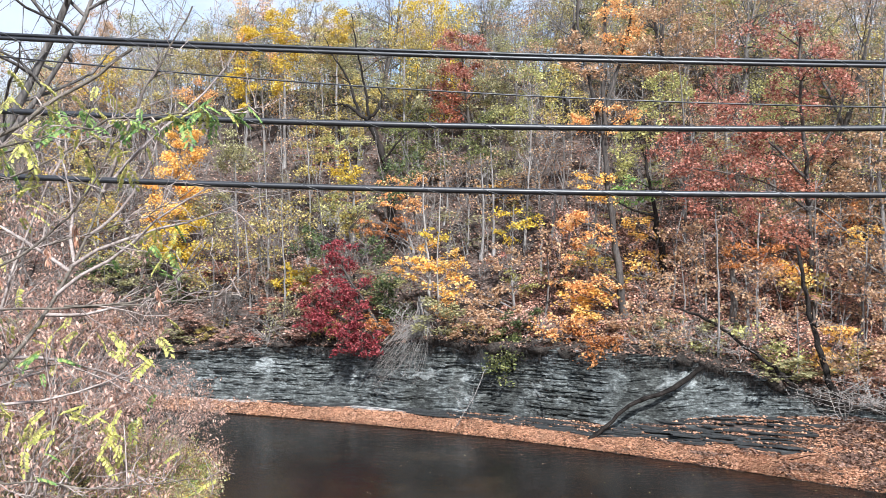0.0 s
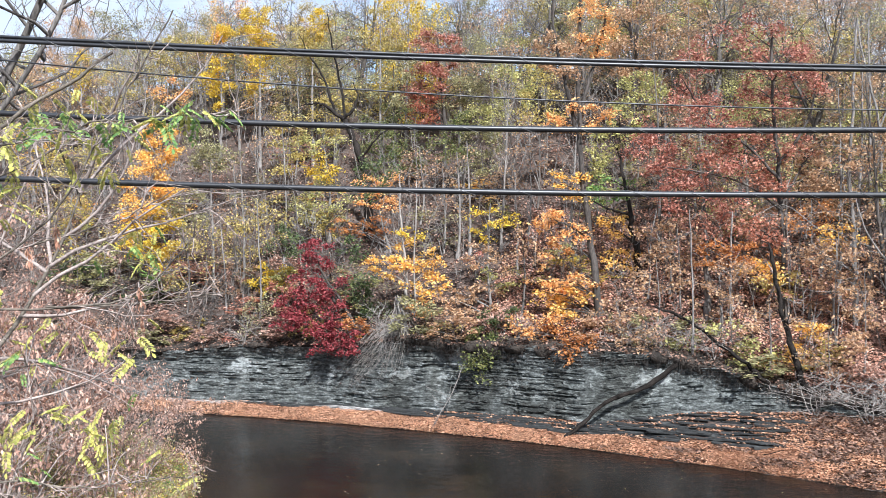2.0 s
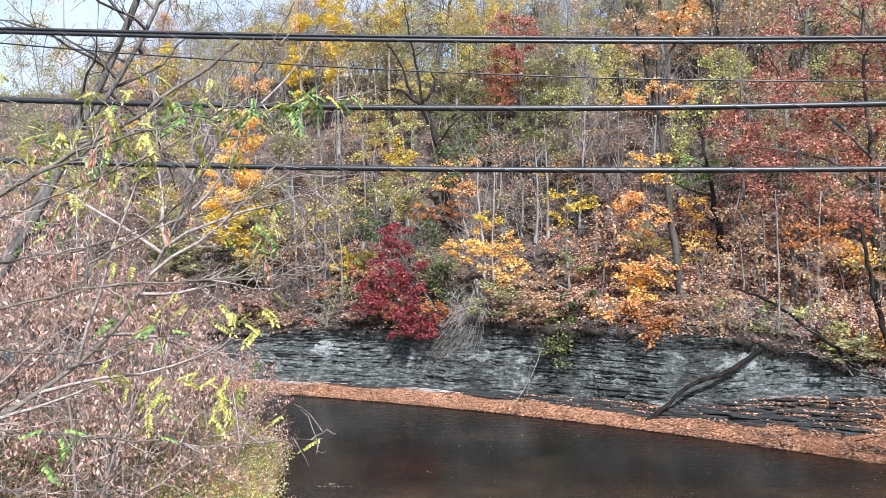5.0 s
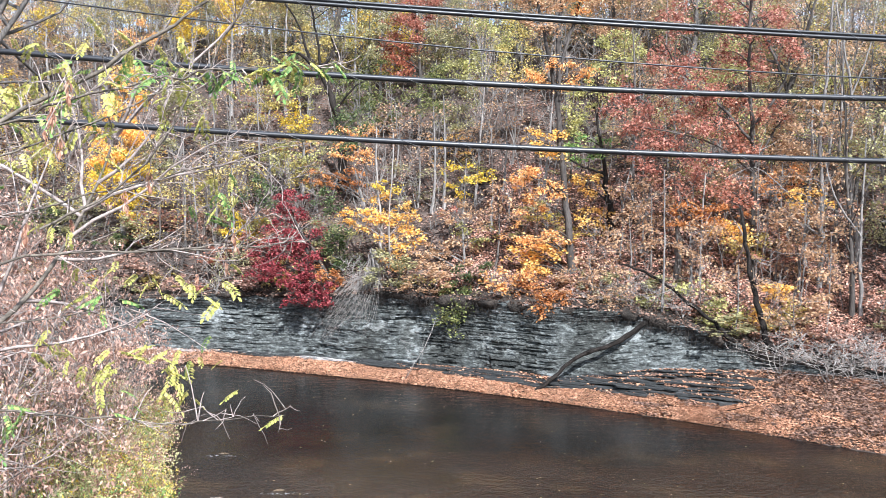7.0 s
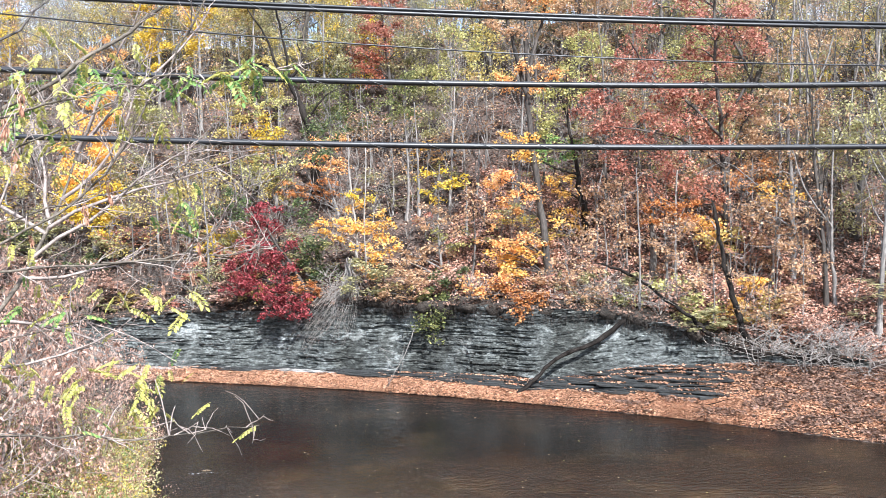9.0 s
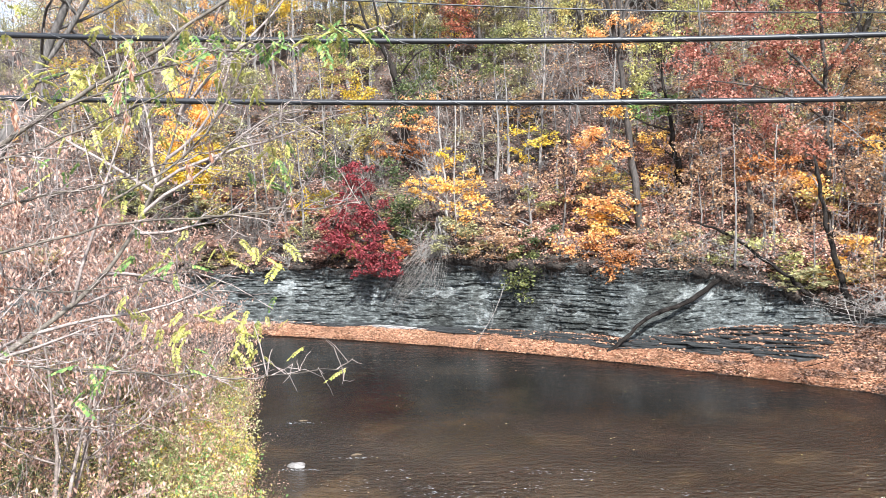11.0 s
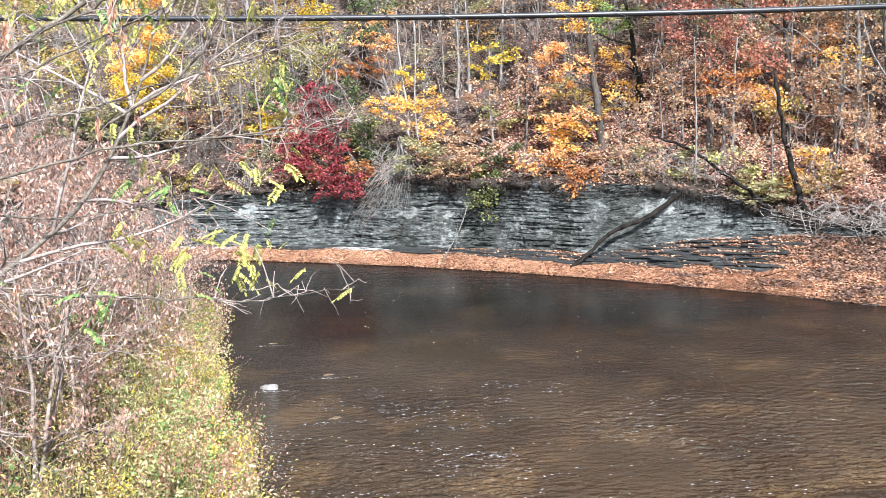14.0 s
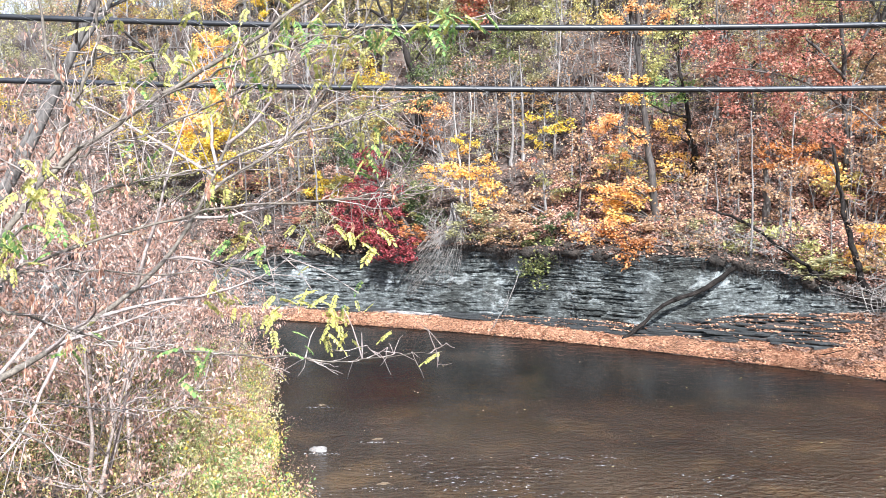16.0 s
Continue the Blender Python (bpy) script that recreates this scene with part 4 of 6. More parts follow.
featured("slender pale leafless tree with a straight trunk", -10.3, 53.9, [(0.1, 0.03, (-0.0, -0.0), (-0.0, 3.7), (-0.3, 9.2))],
         [("peach", -0.3, 8.5, 0.9, 1.0, 2)], BARK, dens=14, name='bare_tree')
featured("slender pale leafless tree with a straight trunk", -8.8, 51.1, [(0.08, 0.024, (0.0, 0.0), (-0.0, 2.8), (-0.3, 7.0))],
         [("peach", -0.3, 6.3, 0.8, 1.0, 2)], BARK, dens=14, name='bare_tree')
featured("slender pale leafless tree with a straight trunk", -11.2, 56.5, [(0.08, 0.024, (-0.0, -0.1), (-0.0, 2.7), (-0.3, 6.9))],
         [("peach", -0.3, 6.2, 0.9, 1.1, 2)], BARK, dens=14, name='bare_tree')
featured("slender pale leafless tree with a straight trunk", 2.5, 51.7, [(0.1, 0.03, (0.0, 0.0), (0.1, 2.5), (-0.1, 6.3))],
         [("peach", -0.1, 5.7, 0.9, 1.0, 2)], BARK, dens=14, name='bare_tree')
featured("slender pale leafless tree with a straight trunk", 3.2, 51.9, [(0.1, 0.03, (-0.0, -0.0), (0.0, 2.6), (-0.2, 6.6))],
         [("peach", -0.2, 6.0, 0.9, 1.0, 2)], BARK, dens=14, name='bare_tree')
featured("slender pale leafless tree with a straight trunk", -8.3, 56.8, [(0.08, 0.024, (0.0, 0.0), (0.1, 3.6), (-0.2, 9.1))],
         [("peach", -0.2, 8.4, 0.9, 1.1, 2)], BARK, dens=14, name='bare_tree')
featured("slender pale leafless tree with a straight trunk", 14.0, 42.8, [(0.2, 0.06, (0.1, -0.1), (0.1, 2.3), (-0.1, 5.8))],
         [("peach", -0.2, 5.3, 0.7, 0.8, 2)], BARK_MID, dens=14, name='bare_tree')
featured("slender pale leafless tree with a straight trunk", 12.8, 40.8, [(0.07, 0.021, (-0.1, -0.0), (-0.1, 3.0), (-0.3, 7.5))],
         [("peach", -0.3, 7.0, 0.7, 0.8, 2)], BARK, dens=14, name='bare_tree')
featured("slender pale leafless tree with a straight trunk", 13.0, 43.5, [(0.05, 0.015, (0.0, -0.1), (0.0, 1.6), (-0.2, 4.1))],
         [("peach", -0.2, 3.5, 0.7, 0.8, 2)], BARK, dens=14, name='bare_tree')
featured("slender pale leafless tree with a straight trunk", 21.0, 43.3, [(0.09, 0.027, (-0.1, 0.0), (0.0, 4.2), (-0.1, 10.6))],
         [("peach", -0.1, 10.1, 0.7, 0.8, 2)], BARK, dens=14, name='bare_tree')
featured("slender pale leafless tree with a straight trunk", 11.7, 44.6, [(0.06, 0.018, (0.0, -0.0), (0.1, 1.6), (-0.1, 4.0))],
         [("peach", -0.1, 3.4, 0.7, 0.8, 2)], BARK, dens=14, name='bare_tree')
featured("slender pale leafless tree with a straight trunk", 22.9, 44.1, [(0.11, 0.033, (0.0, -0.0), (0.0, 5.2), (-0.2, 13.2))],
         [("peach", -0.2, 12.6, 0.7, 0.8, 2)], BARK, dens=14, name='bare_tree')
featured("slender pale leafless tree with a straight trunk", -2.8, 49.3, [(0.05, 0.015, (-0.0, -0.0), (0.4, 1.4), (0.9, 3.7))],
         [("peach", 0.9, 3.1, 0.8, 0.9, 2)], BARK, dens=14, name='bare_tree')
featured("slender pale leafless tree with a straight trunk", 5.6, 48.7, [(0.07, 0.021, (-0.0, -0.0), (0.0, 2.3), (-0.2, 5.9))],
         [("peach", -0.2, 5.3, 0.8, 0.9, 2)], BARK, dens=14, name='bare_tree')
featured("small dense deep-red maple leaning over the shale cliff", -3.4, 48.0, [(0.1, 0.03, (0.2, 0.7), (-0.7, 2.3), (-1.5, 3.4), (-2.0, 5.0)), (0.05, 0.02, (-0.4, 1.9), (-1.5, 1.6), (-2.7, 1.3)), (0.05, 0.02, (-0.2, 1.4), (-0.7, 0.5), (-1.0, -0.3))],
         [("crimson", -2.0, 4.7, 0.9, 0.7, 6), ("crimson", -1.8, 3.5, 1.4, 0.8, 10), ("crimson", -2.3, 2.0, 1.8, 0.9, 15, -0.6), ("crimson", -2.7, 1.0, 1.3, 0.5, 8, -1.2), ("crimson", -0.6, 0.5, 1.1, 0.6, 9, -1.9), ("crimson", -0.9, -0.2, 1.2, 0.5, 9, -2.3)], BARK_DARK, dens=520, flat=0.32, name='red_maple', leaf=0.095)
featured("young olive tree with a loose fine crown on the slope", -14.3, 62.0, [(0.07, 0.02, (-0.0, -0.1), (0.1, 2.8), (-0.2, 7.3))],
         [("olive", -0.0, 5.5, 1.8, 1.8, 8)], BARK_MID, dens=285)
featured("young olive tree with a loose fine crown on the slope", -14.3, 56.1, [(0.07, 0.02, (-0.0, -0.1), (0.1, 2.1), (-0.2, 6.0))],
         [("olive", -0.1, 4.3, 1.3, 1.8, 7)], BARK_MID, dens=285)
featured("young olive-yellow tree with a loose fine crown on the slope", -10.1, 54.3, [(0.07, 0.02, (-0.0, -0.1), (0.1, 2.1), (-0.2, 5.9))],
         [("lemonolive", -0.0, 4.1, 1.7, 1.7, 7)], BARK_MID, dens=133)
featured("young olive-yellow tree with a loose fine crown on the slope", -8.9, 61.1, [(0.07, 0.02, (0.0, -0.1), (0.2, 2.7), (-0.1, 7.7))],
         [("lemonolive", 0.0, 5.5, 1.3, 2.2, 8)], BARK_MID, dens=285)
featured("young olive-yellow tree with a loose fine crown on the slope", -6.0, 66.0, [(0.07, 0.02, (0.0, -0.2), (0.2, 2.4), (-0.1, 6.8))],
         [("lemonolive", -0.0, 4.9, 1.5, 2.0, 7)], BARK_MID, dens=304)
featured("thin grey half-bare young tree on the slope", -9.0, 67.6, [(0.07, 0.02, (0.1, -0.1), (0.2, 3.5), (-0.1, 9.6))],
         [("peach", 0.0, 7.0, 2.0, 2.6, 9)], BARK, dens=41)
featured("thin grey half-bare young tree on the slope", -11.1, 62.7, [(0.07, 0.02, (0.0, -0.1), (0.1, 3.2), (-0.2, 8.8))],
         [("peach", -0.0, 6.4, 2.0, 2.4, 9)], BARK, dens=41)
featured("thin grey half-bare young tree on the slope", -5.8, 66.6, [(0.07, 0.02, (-0.0, -0.1), (0.1, 4.5), (-0.2, 11.2))],
         [("olive", -0.1, 9.1, 2.1, 2.1, 8)], BARK_MID, dens=114)
featured("young olive-yellow tree with a loose fine crown on the slope", 5.7, 57.0, [(0.07, 0.02, (0.0, -0.1), (0.2, 3.0), (-0.0, 8.1))],
         [("yellowgreen", 0.1, 6.1, 2.1, 2.0, 12)], BARK_MID, dens=285)
featured("young olive tree with a loose fine crown on the slope", 4.2, 56.6, [(0.07, 0.02, (0.0, -0.1), (0.2, 1.8), (-0.1, 5.3))],
         [("olive", 0.0, 3.7, 1.8, 1.6, 9)], BARK_MID, dens=285)
featured("thin grey half-bare young tree on the slope", 6.6, 51.7, [(0.07, 0.02, (0.0, -0.1), (0.2, 2.5), (-0.0, 7.0))],
         [("peach", 0.1, 5.0, 1.6, 2.0, 11)], BARK, dens=57)
featured("thin grey half-bare young tree on the slope", 5.3, 61.6, [(0.07, 0.02, (-0.0, -0.2), (0.2, 4.4), (-0.1, 11.2))],
         [("peach", 0.0, 8.8, 2.2, 2.4, 10)], BARK_MID, dens=95)
featured("young olive-yellow tree with a loose fine crown on the slope", 7.6, 54.4, [(0.07, 0.02, (-0.0, -0.1), (0.1, 3.5), (-0.1, 9.1))],
         [("lemonolive", -0.0, 7.0, 1.3, 2.1, 7)], BARK_MID, dens=247)
featured("young pale orange tree with a loose fine crown on the slope", 14.0, 56.6, [(0.07, 0.02, (-0.0, -0.1), (0.2, 4.3), (-0.0, 11.1))],
         [("peach", 0.1, 8.6, 2.0, 2.4, 11)], BARK_MID, dens=361)
featured("young olive-yellow tree with a loose fine crown on the slope", 13.4, 53.2, [(0.07, 0.02, (0.0, -0.1), (0.2, 3.1), (-0.0, 7.7))],
         [("yellowgreen", 0.1, 6.2, 1.6, 1.5, 8)], BARK_MID, dens=323)
featured("thin grey half-bare young tree on the slope", 17.0, 54.6, [(0.07, 0.02, (0.0, -0.1), (0.2, 4.4), (0.0, 11.4))],
         [("peach", 0.1, 8.9, 2.1, 2.4, 11)], BARK, dens=76)
featured("young olive-yellow tree with a loose fine crown on the slope", 10.5, 51.3, [(0.07, 0.02, (0.0, -0.1), (0.2, 2.1), (-0.0, 5.6))],
         [("yellowgreen", 0.1, 4.3, 1.0, 1.3, 5)], BARK_MID, dens=285)
featured("thin grey half-bare young tree on the slope", 25.0, 52.0, [(0.07, 0.02, (0.0, -0.1), (0.2, 3.7), (0.1, 10.2))],
         [("lemonolive", 0.1, 7.4, 2.0, 2.7, 11)], BARK_MID, dens=152)
featured("young olive tree with a loose fine crown on the slope", 24.0, 48.8, [(0.07, 0.02, (-0.0, -0.1), (0.2, 2.8), (0.0, 7.3))],
         [("olive", 0.1, 5.7, 1.6, 1.6, 8)], BARK_MID, dens=228)
featured("young pale orange tree with a loose fine crown on the slope", 20.9, 45.2, [(0.07, 0.02, (-0.0, -0.1), (0.1, 2.2), (-0.0, 5.5))],
         [("peach", 0.0, 4.4, 1.7, 1.1, 9)], BARK_MID, dens=266)
featured("young pale orange tree with a loose fine crown on the slope", 12.7, 44.3, [(0.07, 0.02, (-0.0, -0.1), (0.1, 1.4), (-0.1, 4.2))],
         [("peach", -0.0, 2.9, 1.7, 1.2, 8)], BARK_MID, dens=171)
featured("young pale orange tree with a loose fine crown on the slope", 16.6, 43.5, [(0.07, 0.02, (0.0, -0.1), (0.2, 2.2), (0.0, 5.3))],
         [("peach", 0.1, 4.3, 1.7, 0.9, 6)], BARK_MID, dens=228)
featured("young pale orange tree with a loose fine crown on the slope", 19.5, 41.5, [(0.07, 0.02, (0.0, -0.1), (0.2, 1.1), (0.0, 3.3))],
         [("peach", 0.1, 2.1, 1.6, 1.2, 7)], BARK_MID, dens=133)
featured("thin grey half-bare young tree on the slope", 1.7, 52.8, [(0.07, 0.02, (0.0, -0.1), (0.1, 1.8), (-0.1, 5.4))],
         [("peach", 0.0, 3.7, 1.7, 1.7, 8)], BARK, dens=57)
featured("young rust-brown tree with a loose fine crown on the slope", 5.0, 44.2, [(0.07, 0.02, (-0.0, -0.3), (0.1, 0.3), (-0.1, 1.4))],
         [("dead", -0.0, 0.8, 1.4, 0.7, 6)], BARK_MID, dens=285)
featured("young pale orange tree with a loose fine crown on the slope", 5.4, 45.6, [(0.07, 0.02, (0.0, -0.1), (0.2, 1.6), (-0.0, 4.4))],
         [("peach", 0.1, 3.2, 1.2, 1.2, 6)], BARK_MID, dens=152)
featured("young olive tree with a loose fine crown on the slope", -2.2, 59.0, [(0.07, 0.02, (0.0, -0.1), (0.2, 2.3), (-0.1, 6.4))],
         [("olivegreen", 0.0, 4.5, 1.5, 1.9, 8)], BARK_MID, dens=285)
featured("young olive tree with a loose fine crown on the slope", 3.0, 57.3, [(0.07, 0.02, (0.0, -0.1), (0.2, 2.4), (-0.1, 6.4))],
         [("olivegreen", 0.0, 4.8, 1.2, 1.6, 7)], BARK_MID, dens=285)
featured("thin grey half-bare young tree on the slope", 22.7, 53.7, [(0.07, 0.02, (0.0, -0.1), (0.2, 4.7), (0.1, 11.3))],
         [("peach", 0.1, 9.5, 2.1, 1.7, 9)], BARK, dens=76)
featured("thin grey half-bare young tree on the slope", 0.4, 57.2, [(0.07, 0.02, (0.0, -0.1), (0.2, 1.8), (-0.1, 4.8))],
         [("peach", 0.0, 3.6, 1.5, 1.1, 6)], BARK, dens=76)
featured("young pale orange tree with a loose fine crown on the slope", 14.3, 41.7, [(0.07, 0.02, (-0.1, -0.1), (0.1, 0.9), (-0.1, 2.4))],
         [("peach", -0.0, 1.7, 1.3, 0.6, 5)], BARK_MID, dens=114)
featured("young pale orange tree with a loose fine crown on the slope", 10.8, 41.8, [(0.07, 0.02, (-0.0, -0.1), (0.1, 0.5), (-0.1, 1.6))],
         [("peach", -0.0, 0.9, 1.5, 0.7, 5)], BARK_MID, dens=133)
featured("young pale orange tree with a loose fine crown on the slope", 19.0, 43.8, [(0.05, 0.015, (0.0, -0.1), (0.2, 3.2), (0.1, 7.6))],
         [("peach", 0.1, 6.4, 1.9, 1.1, 9)], BARK, dens=200)
featured("young pale orange tree with a loose fine crown on the slope", 19.4, 40.7, [(0.05, 0.015, (-0.0, -0.1), (0.1, 2.0), (0.0, 5.1))],
         [("peach", 0.1, 4.1, 1.5, 0.9, 9)], BARK, dens=200)
featured("young pale orange tree with a loose fine crown on the slope", 14.3, 41.7, [(0.05, 0.015, (-0.1, -0.1), (0.1, 1.4), (-0.1, 3.6))],
         [("peach", -0.0, 2.8, 1.6, 0.8, 7)], BARK, dens=170)
featured("young pale orange tree with a loose fine crown on the slope", 11.7, 43.0, [(0.05, 0.015, (-0.0, -0.1), (0.1, 1.1), (-0.1, 3.2))],
         [("peach", 0.0, 2.2, 1.4, 1.0, 7)], BARK, dens=150)
featured("young pale orange tree with a loose fine crown on the slope", 15.8, 39.7, [(0.05, 0.015, (-0.0, -0.1), (0.1, 1.3), (-0.0, 3.2))],
         [("peach", 0.0, 2.5, 1.5, 0.7, 6)], BARK, dens=150)
featured("young pale orange tree with a loose fine crown on the slope", 17.9, 38.4, [(0.05, 0.015, (0.0, -0.1), (0.1, 1.0), (0.0, 2.9))],
         [("peach", 0.1, 2.0, 1.5, 0.9, 8)], BARK, dens=150)
featured("young pale orange tree with a loose fine crown on the slope", 9.6, 42.3, [(0.05, 0.015, (-0.0, -0.1), (0.1, 0.6), (-0.1, 1.9))],
         [("peach", -0.0, 1.3, 1.3, 0.6, 5)], BARK, dens=150)
featured("young rust-orange tree with a loose fine crown on the slope", 18.9, 42.5, [(0.05, 0.015, (0.1, -0.1), (0.2, 2.4), (0.1, 5.7))],
         [("rust", 0.1, 4.9, 1.1, 0.8, 5)], BARK, dens=200)
featured("young pale orange tree with a loose fine crown on the slope", 19.6, 38.6, [(0.05, 0.015, (-0.0, -0.1), (0.1, 1.6), (-0.0, 4.6))],
         [("peach", 0.0, 3.2, 1.2, 1.5, 8)], BARK, dens=170)
featured("pale bare sapling bent over in a long arch", 21.2, 41.5, [(0.05, 0.012, (0.0, -0.2), (-0.2, 2.1), (-1.3, 3.6), (-2.6, 4.8), (-4.0, 5.6), (-5.5, 5.0))],
         [("peach", -3.2, 4.8, 1.6, 0.8, 5)], BARK, dens=10, name='bare_tree')
featured("dark green shrub in the shade beside the red maple", -2.6, 49.0, [(0.04, 0.01, (0.0, -0.0), (-0.1, 1.0), (-0.2, 2.5))],
         [("green", -0.2, 1.3, 0.9, 1.2, 9), ("green", 0.7, 0.5, 0.7, 0.7, 4)], BARK_DARK, dens=300, flat=0.5, name='shrub')
featured("black gnarled leafless tree with crooked forking limbs", -2.9, 57.0, [(0.24, 0.15, (0.0, 3.7), (-0.7, 5.4), (-1.3, 6.9), (-1.8, 7.7)), (0.13, 0.03, (-1.7, 7.6), (-2.8, 8.4), (-3.6, 8.7), (-4.4, 8.4)), (0.12, 0.03, (-1.7, 7.7), (-1.1, 8.2), (-0.8, 9.1), (-1.1, 10.0)), (0.1, 0.03, (-1.5, 7.1), (-1.9, 9.6), (-2.4, 12.2), (-2.8, 14.4)), (0.09, 0.02, (-2.3, 8.1), (-3.1, 10.4), (-4.0, 11.8), (-4.7, 13.3)), (0.08, 0.02, (-0.5, 5.2), (0.8, 6.7), (1.9, 7.3))],
         [("peach", -2.5, 11.5, 2.6, 2.6, 12)], BARK_BLACK, dens=6, name='bare_tree')
featured("thin grey half-bare young tree on the slope", -12.8, 54.8, [(0.06, 0.015, (0.0, -0.1), (0.1, 2.1), (-0.2, 4.9))],
         [("lemonolive", -0.0, 3.1, 1.4, 1.5, 6)], BARK_MID, dens=90)
featured("thin grey half-bare young tree on the slope", -11.3, 55.7, [(0.06, 0.015, (0.0, -0.1), (0.1, 2.1), (-0.1, 5.0))],
         [("lemonolive", 0.0, 3.2, 1.4, 1.6, 6)], BARK_MID, dens=90)
featured("thin grey half-bare young tree on the slope", -8.9, 56.0, [(0.06, 0.015, (0.1, -0.1), (0.1, 2.1), (-0.1, 5.0))],
         [("lemonolive", 0.0, 3.2, 1.4, 1.6, 6)], BARK_MID, dens=90)
featured("thin grey half-bare young tree on the slope", -13.5, 53.4, [(0.06, 0.015, (0.0, -0.1), (0.1, 2.0), (-0.1, 4.7))],
         [("lemonolive", 0.0, 3.1, 1.4, 1.5, 6)], BARK_MID, dens=90)
featured("pale grey tree hung with small pale green leaves", 25.2, 40.4, [(0.12, 0.04, (-0.0, -0.2), (-0.5, 4.0), (-0.8, 7.5), (-0.8, 11.3)), (0.06, 0.02, (-0.5, 3.7), (-1.2, 6.1), (-1.8, 8.8))],
         [("palegreen", -0.9, 3.9, 1.3, 1.5, 9), ("palegreen", -1.9, 6.4, 1.4, 1.2, 10), ("palegreen", -0.4, 7.5, 1.0, 1.3, 6)], BARK_PALE, dens=230, flat=0.5)
featured("pale grey tree hung with small pale green leaves", 24.7, 42.3, [(0.1, 0.03, (0.0, -0.2), (-0.3, 2.6), (-0.8, 4.8), (-1.9, 7.9)), (0.06, 0.02, (-0.5, 3.7), (0.0, 6.9), (0.1, 10.8))],
         [("palegreen", -1.7, 4.5, 1.3, 1.2, 8), ("palegreen", -0.3, 1.1, 1.2, 1.1, 6), ("peach", -2.4, 6.3, 1.0, 0.8, 5)], BARK_PALE, dens=210, flat=0.5)
featured("slender grey tree with a forked bare top", 21.3, 38.9, [(0.1, 0.03, (0.1, -0.2), (-0.1, 2.3), (-0.1, 4.7), (-0.1, 8.1)), (0.05, 0.015, (-0.1, 3.6), (-1.4, 5.4), (-2.0, 8.0))],
         [("peach", -0.8, 4.7, 1.2, 0.7, 5)], BARK, dens=60, flat=0.5)
featured("dark slender tree with upswept bare limbs", 26.8, 41.5, [(0.14, 0.04, (-0.0, -0.2), (-0.6, 3.3), (-1.8, 8.3), (-1.5, 12.2)), (0.07, 0.02, (-1.1, 5.6), (-2.4, 8.6), (-2.8, 11.1))],
         [("peach", -1.8, 9.2, 1.3, 1.8, 8)], BARK_MID, dens=16, flat=0.5)
featured("leaning grey tree with bare twigs", 22.6, 42.4, [(0.1, 0.03, (0.7, -0.3), (-0.1, 4.8), (-0.2, 8.5), (-0.9, 11.6), (-1.3, 13.8)), (0.05, 0.015, (-0.2, 8.3), (0.5, 10.8), (0.7, 13.4))],
         [("peach", -0.4, 10.8, 1.3, 1.9, 8)], BARK, dens=16, flat=0.5)
featured("slender pale leafless tree with a straight trunk", 24.4, 37.5, [(0.09, 0.03, (-0.0, 0.0), (-0.3, 4.6), (-1.0, 11.7))],
         [("palegreen", -0.5, 6.7, 1.1, 1.7, 7)], BARK, dens=120, flat=0.5, name='bare_tree')
featured("slender pale leafless tree with a straight trunk", 25.9, 38.3, [(0.09, 0.03, (0.0, 0.0), (-0.3, 4.7), (-1.0, 12.0))],
         [("palegreen", -0.5, 6.8, 1.1, 1.7, 7)], BARK_PALE, dens=120, flat=0.5, name='bare_tree')
featured("slender pale leafless tree with a straight trunk", 26.2, 37.2, [(0.09, 0.03, (0.0, -0.0), (-0.3, 4.6), (-0.9, 11.6))],
         [("palegreen", -0.5, 6.6, 1.1, 1.6, 7)], BARK, dens=120, flat=0.5, name='bare_tree')
for u, v, high, wide, turn, bark in ((-22.0, 29.0, 11.0, 3.6, 0, BARK_MID), (-17.0, 31.0, 10.0, 3.4, 80, BARK_MID), (-6.5, 27.0, 11.5, 3.6, 200, BARK_MID), (-29.0, 30.0, 10.0, 3.4, 40, BARK_MID),
                                   (0.5, 24.0, 11.5, 3.6, 300, BARK_MID), (6.0, 22.0, 12.0, 3.6, 120, BARK_MID), (-37.0, 29.0, 10.0, 3.6, 20, BARK_MID), (12.0, 20.0, 11.5, 3.4, 0, BARK_DARK), (18.0, 14.0, 12.0, 3.4, 60, BARK_DARK)):
    x, y = bank_xy(u, v)
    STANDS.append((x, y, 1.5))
    plant("bare_tree", "gnarled", x, y, high, wide, "peach", "dark gnarled leafless tree with crooked spreading branches", bark, group="bare trees on the hillside", turn=turn)
for u, v, high, wide, bark in ((16.5, 9.0, 13.0, 3.0, BARK_DARK), (18.5, 7.5, 15.0, 3.2, BARK), (15.0, 13.0, 13.0, 3.0, BARK), (0.4, 11.5, 10.0, 2.2, BARK), (-3.5, 10.5, 9.5, 2.2, BARK_PALE), (21.0, 9.0, 14.0, 3.2, BARK), (5.6, 11.0, 13.0, 2.6, BARK_MID), (19.4, 11.4, 12.0, 2.4, BARK_PALE)):
    x, y = bank_xy(u, v)
    plant("bare_tree", "bare", x, y, high, wide, "peach", "slender leafless tree with a straight trunk on the slope", bark, group="bare trees on the hillside")

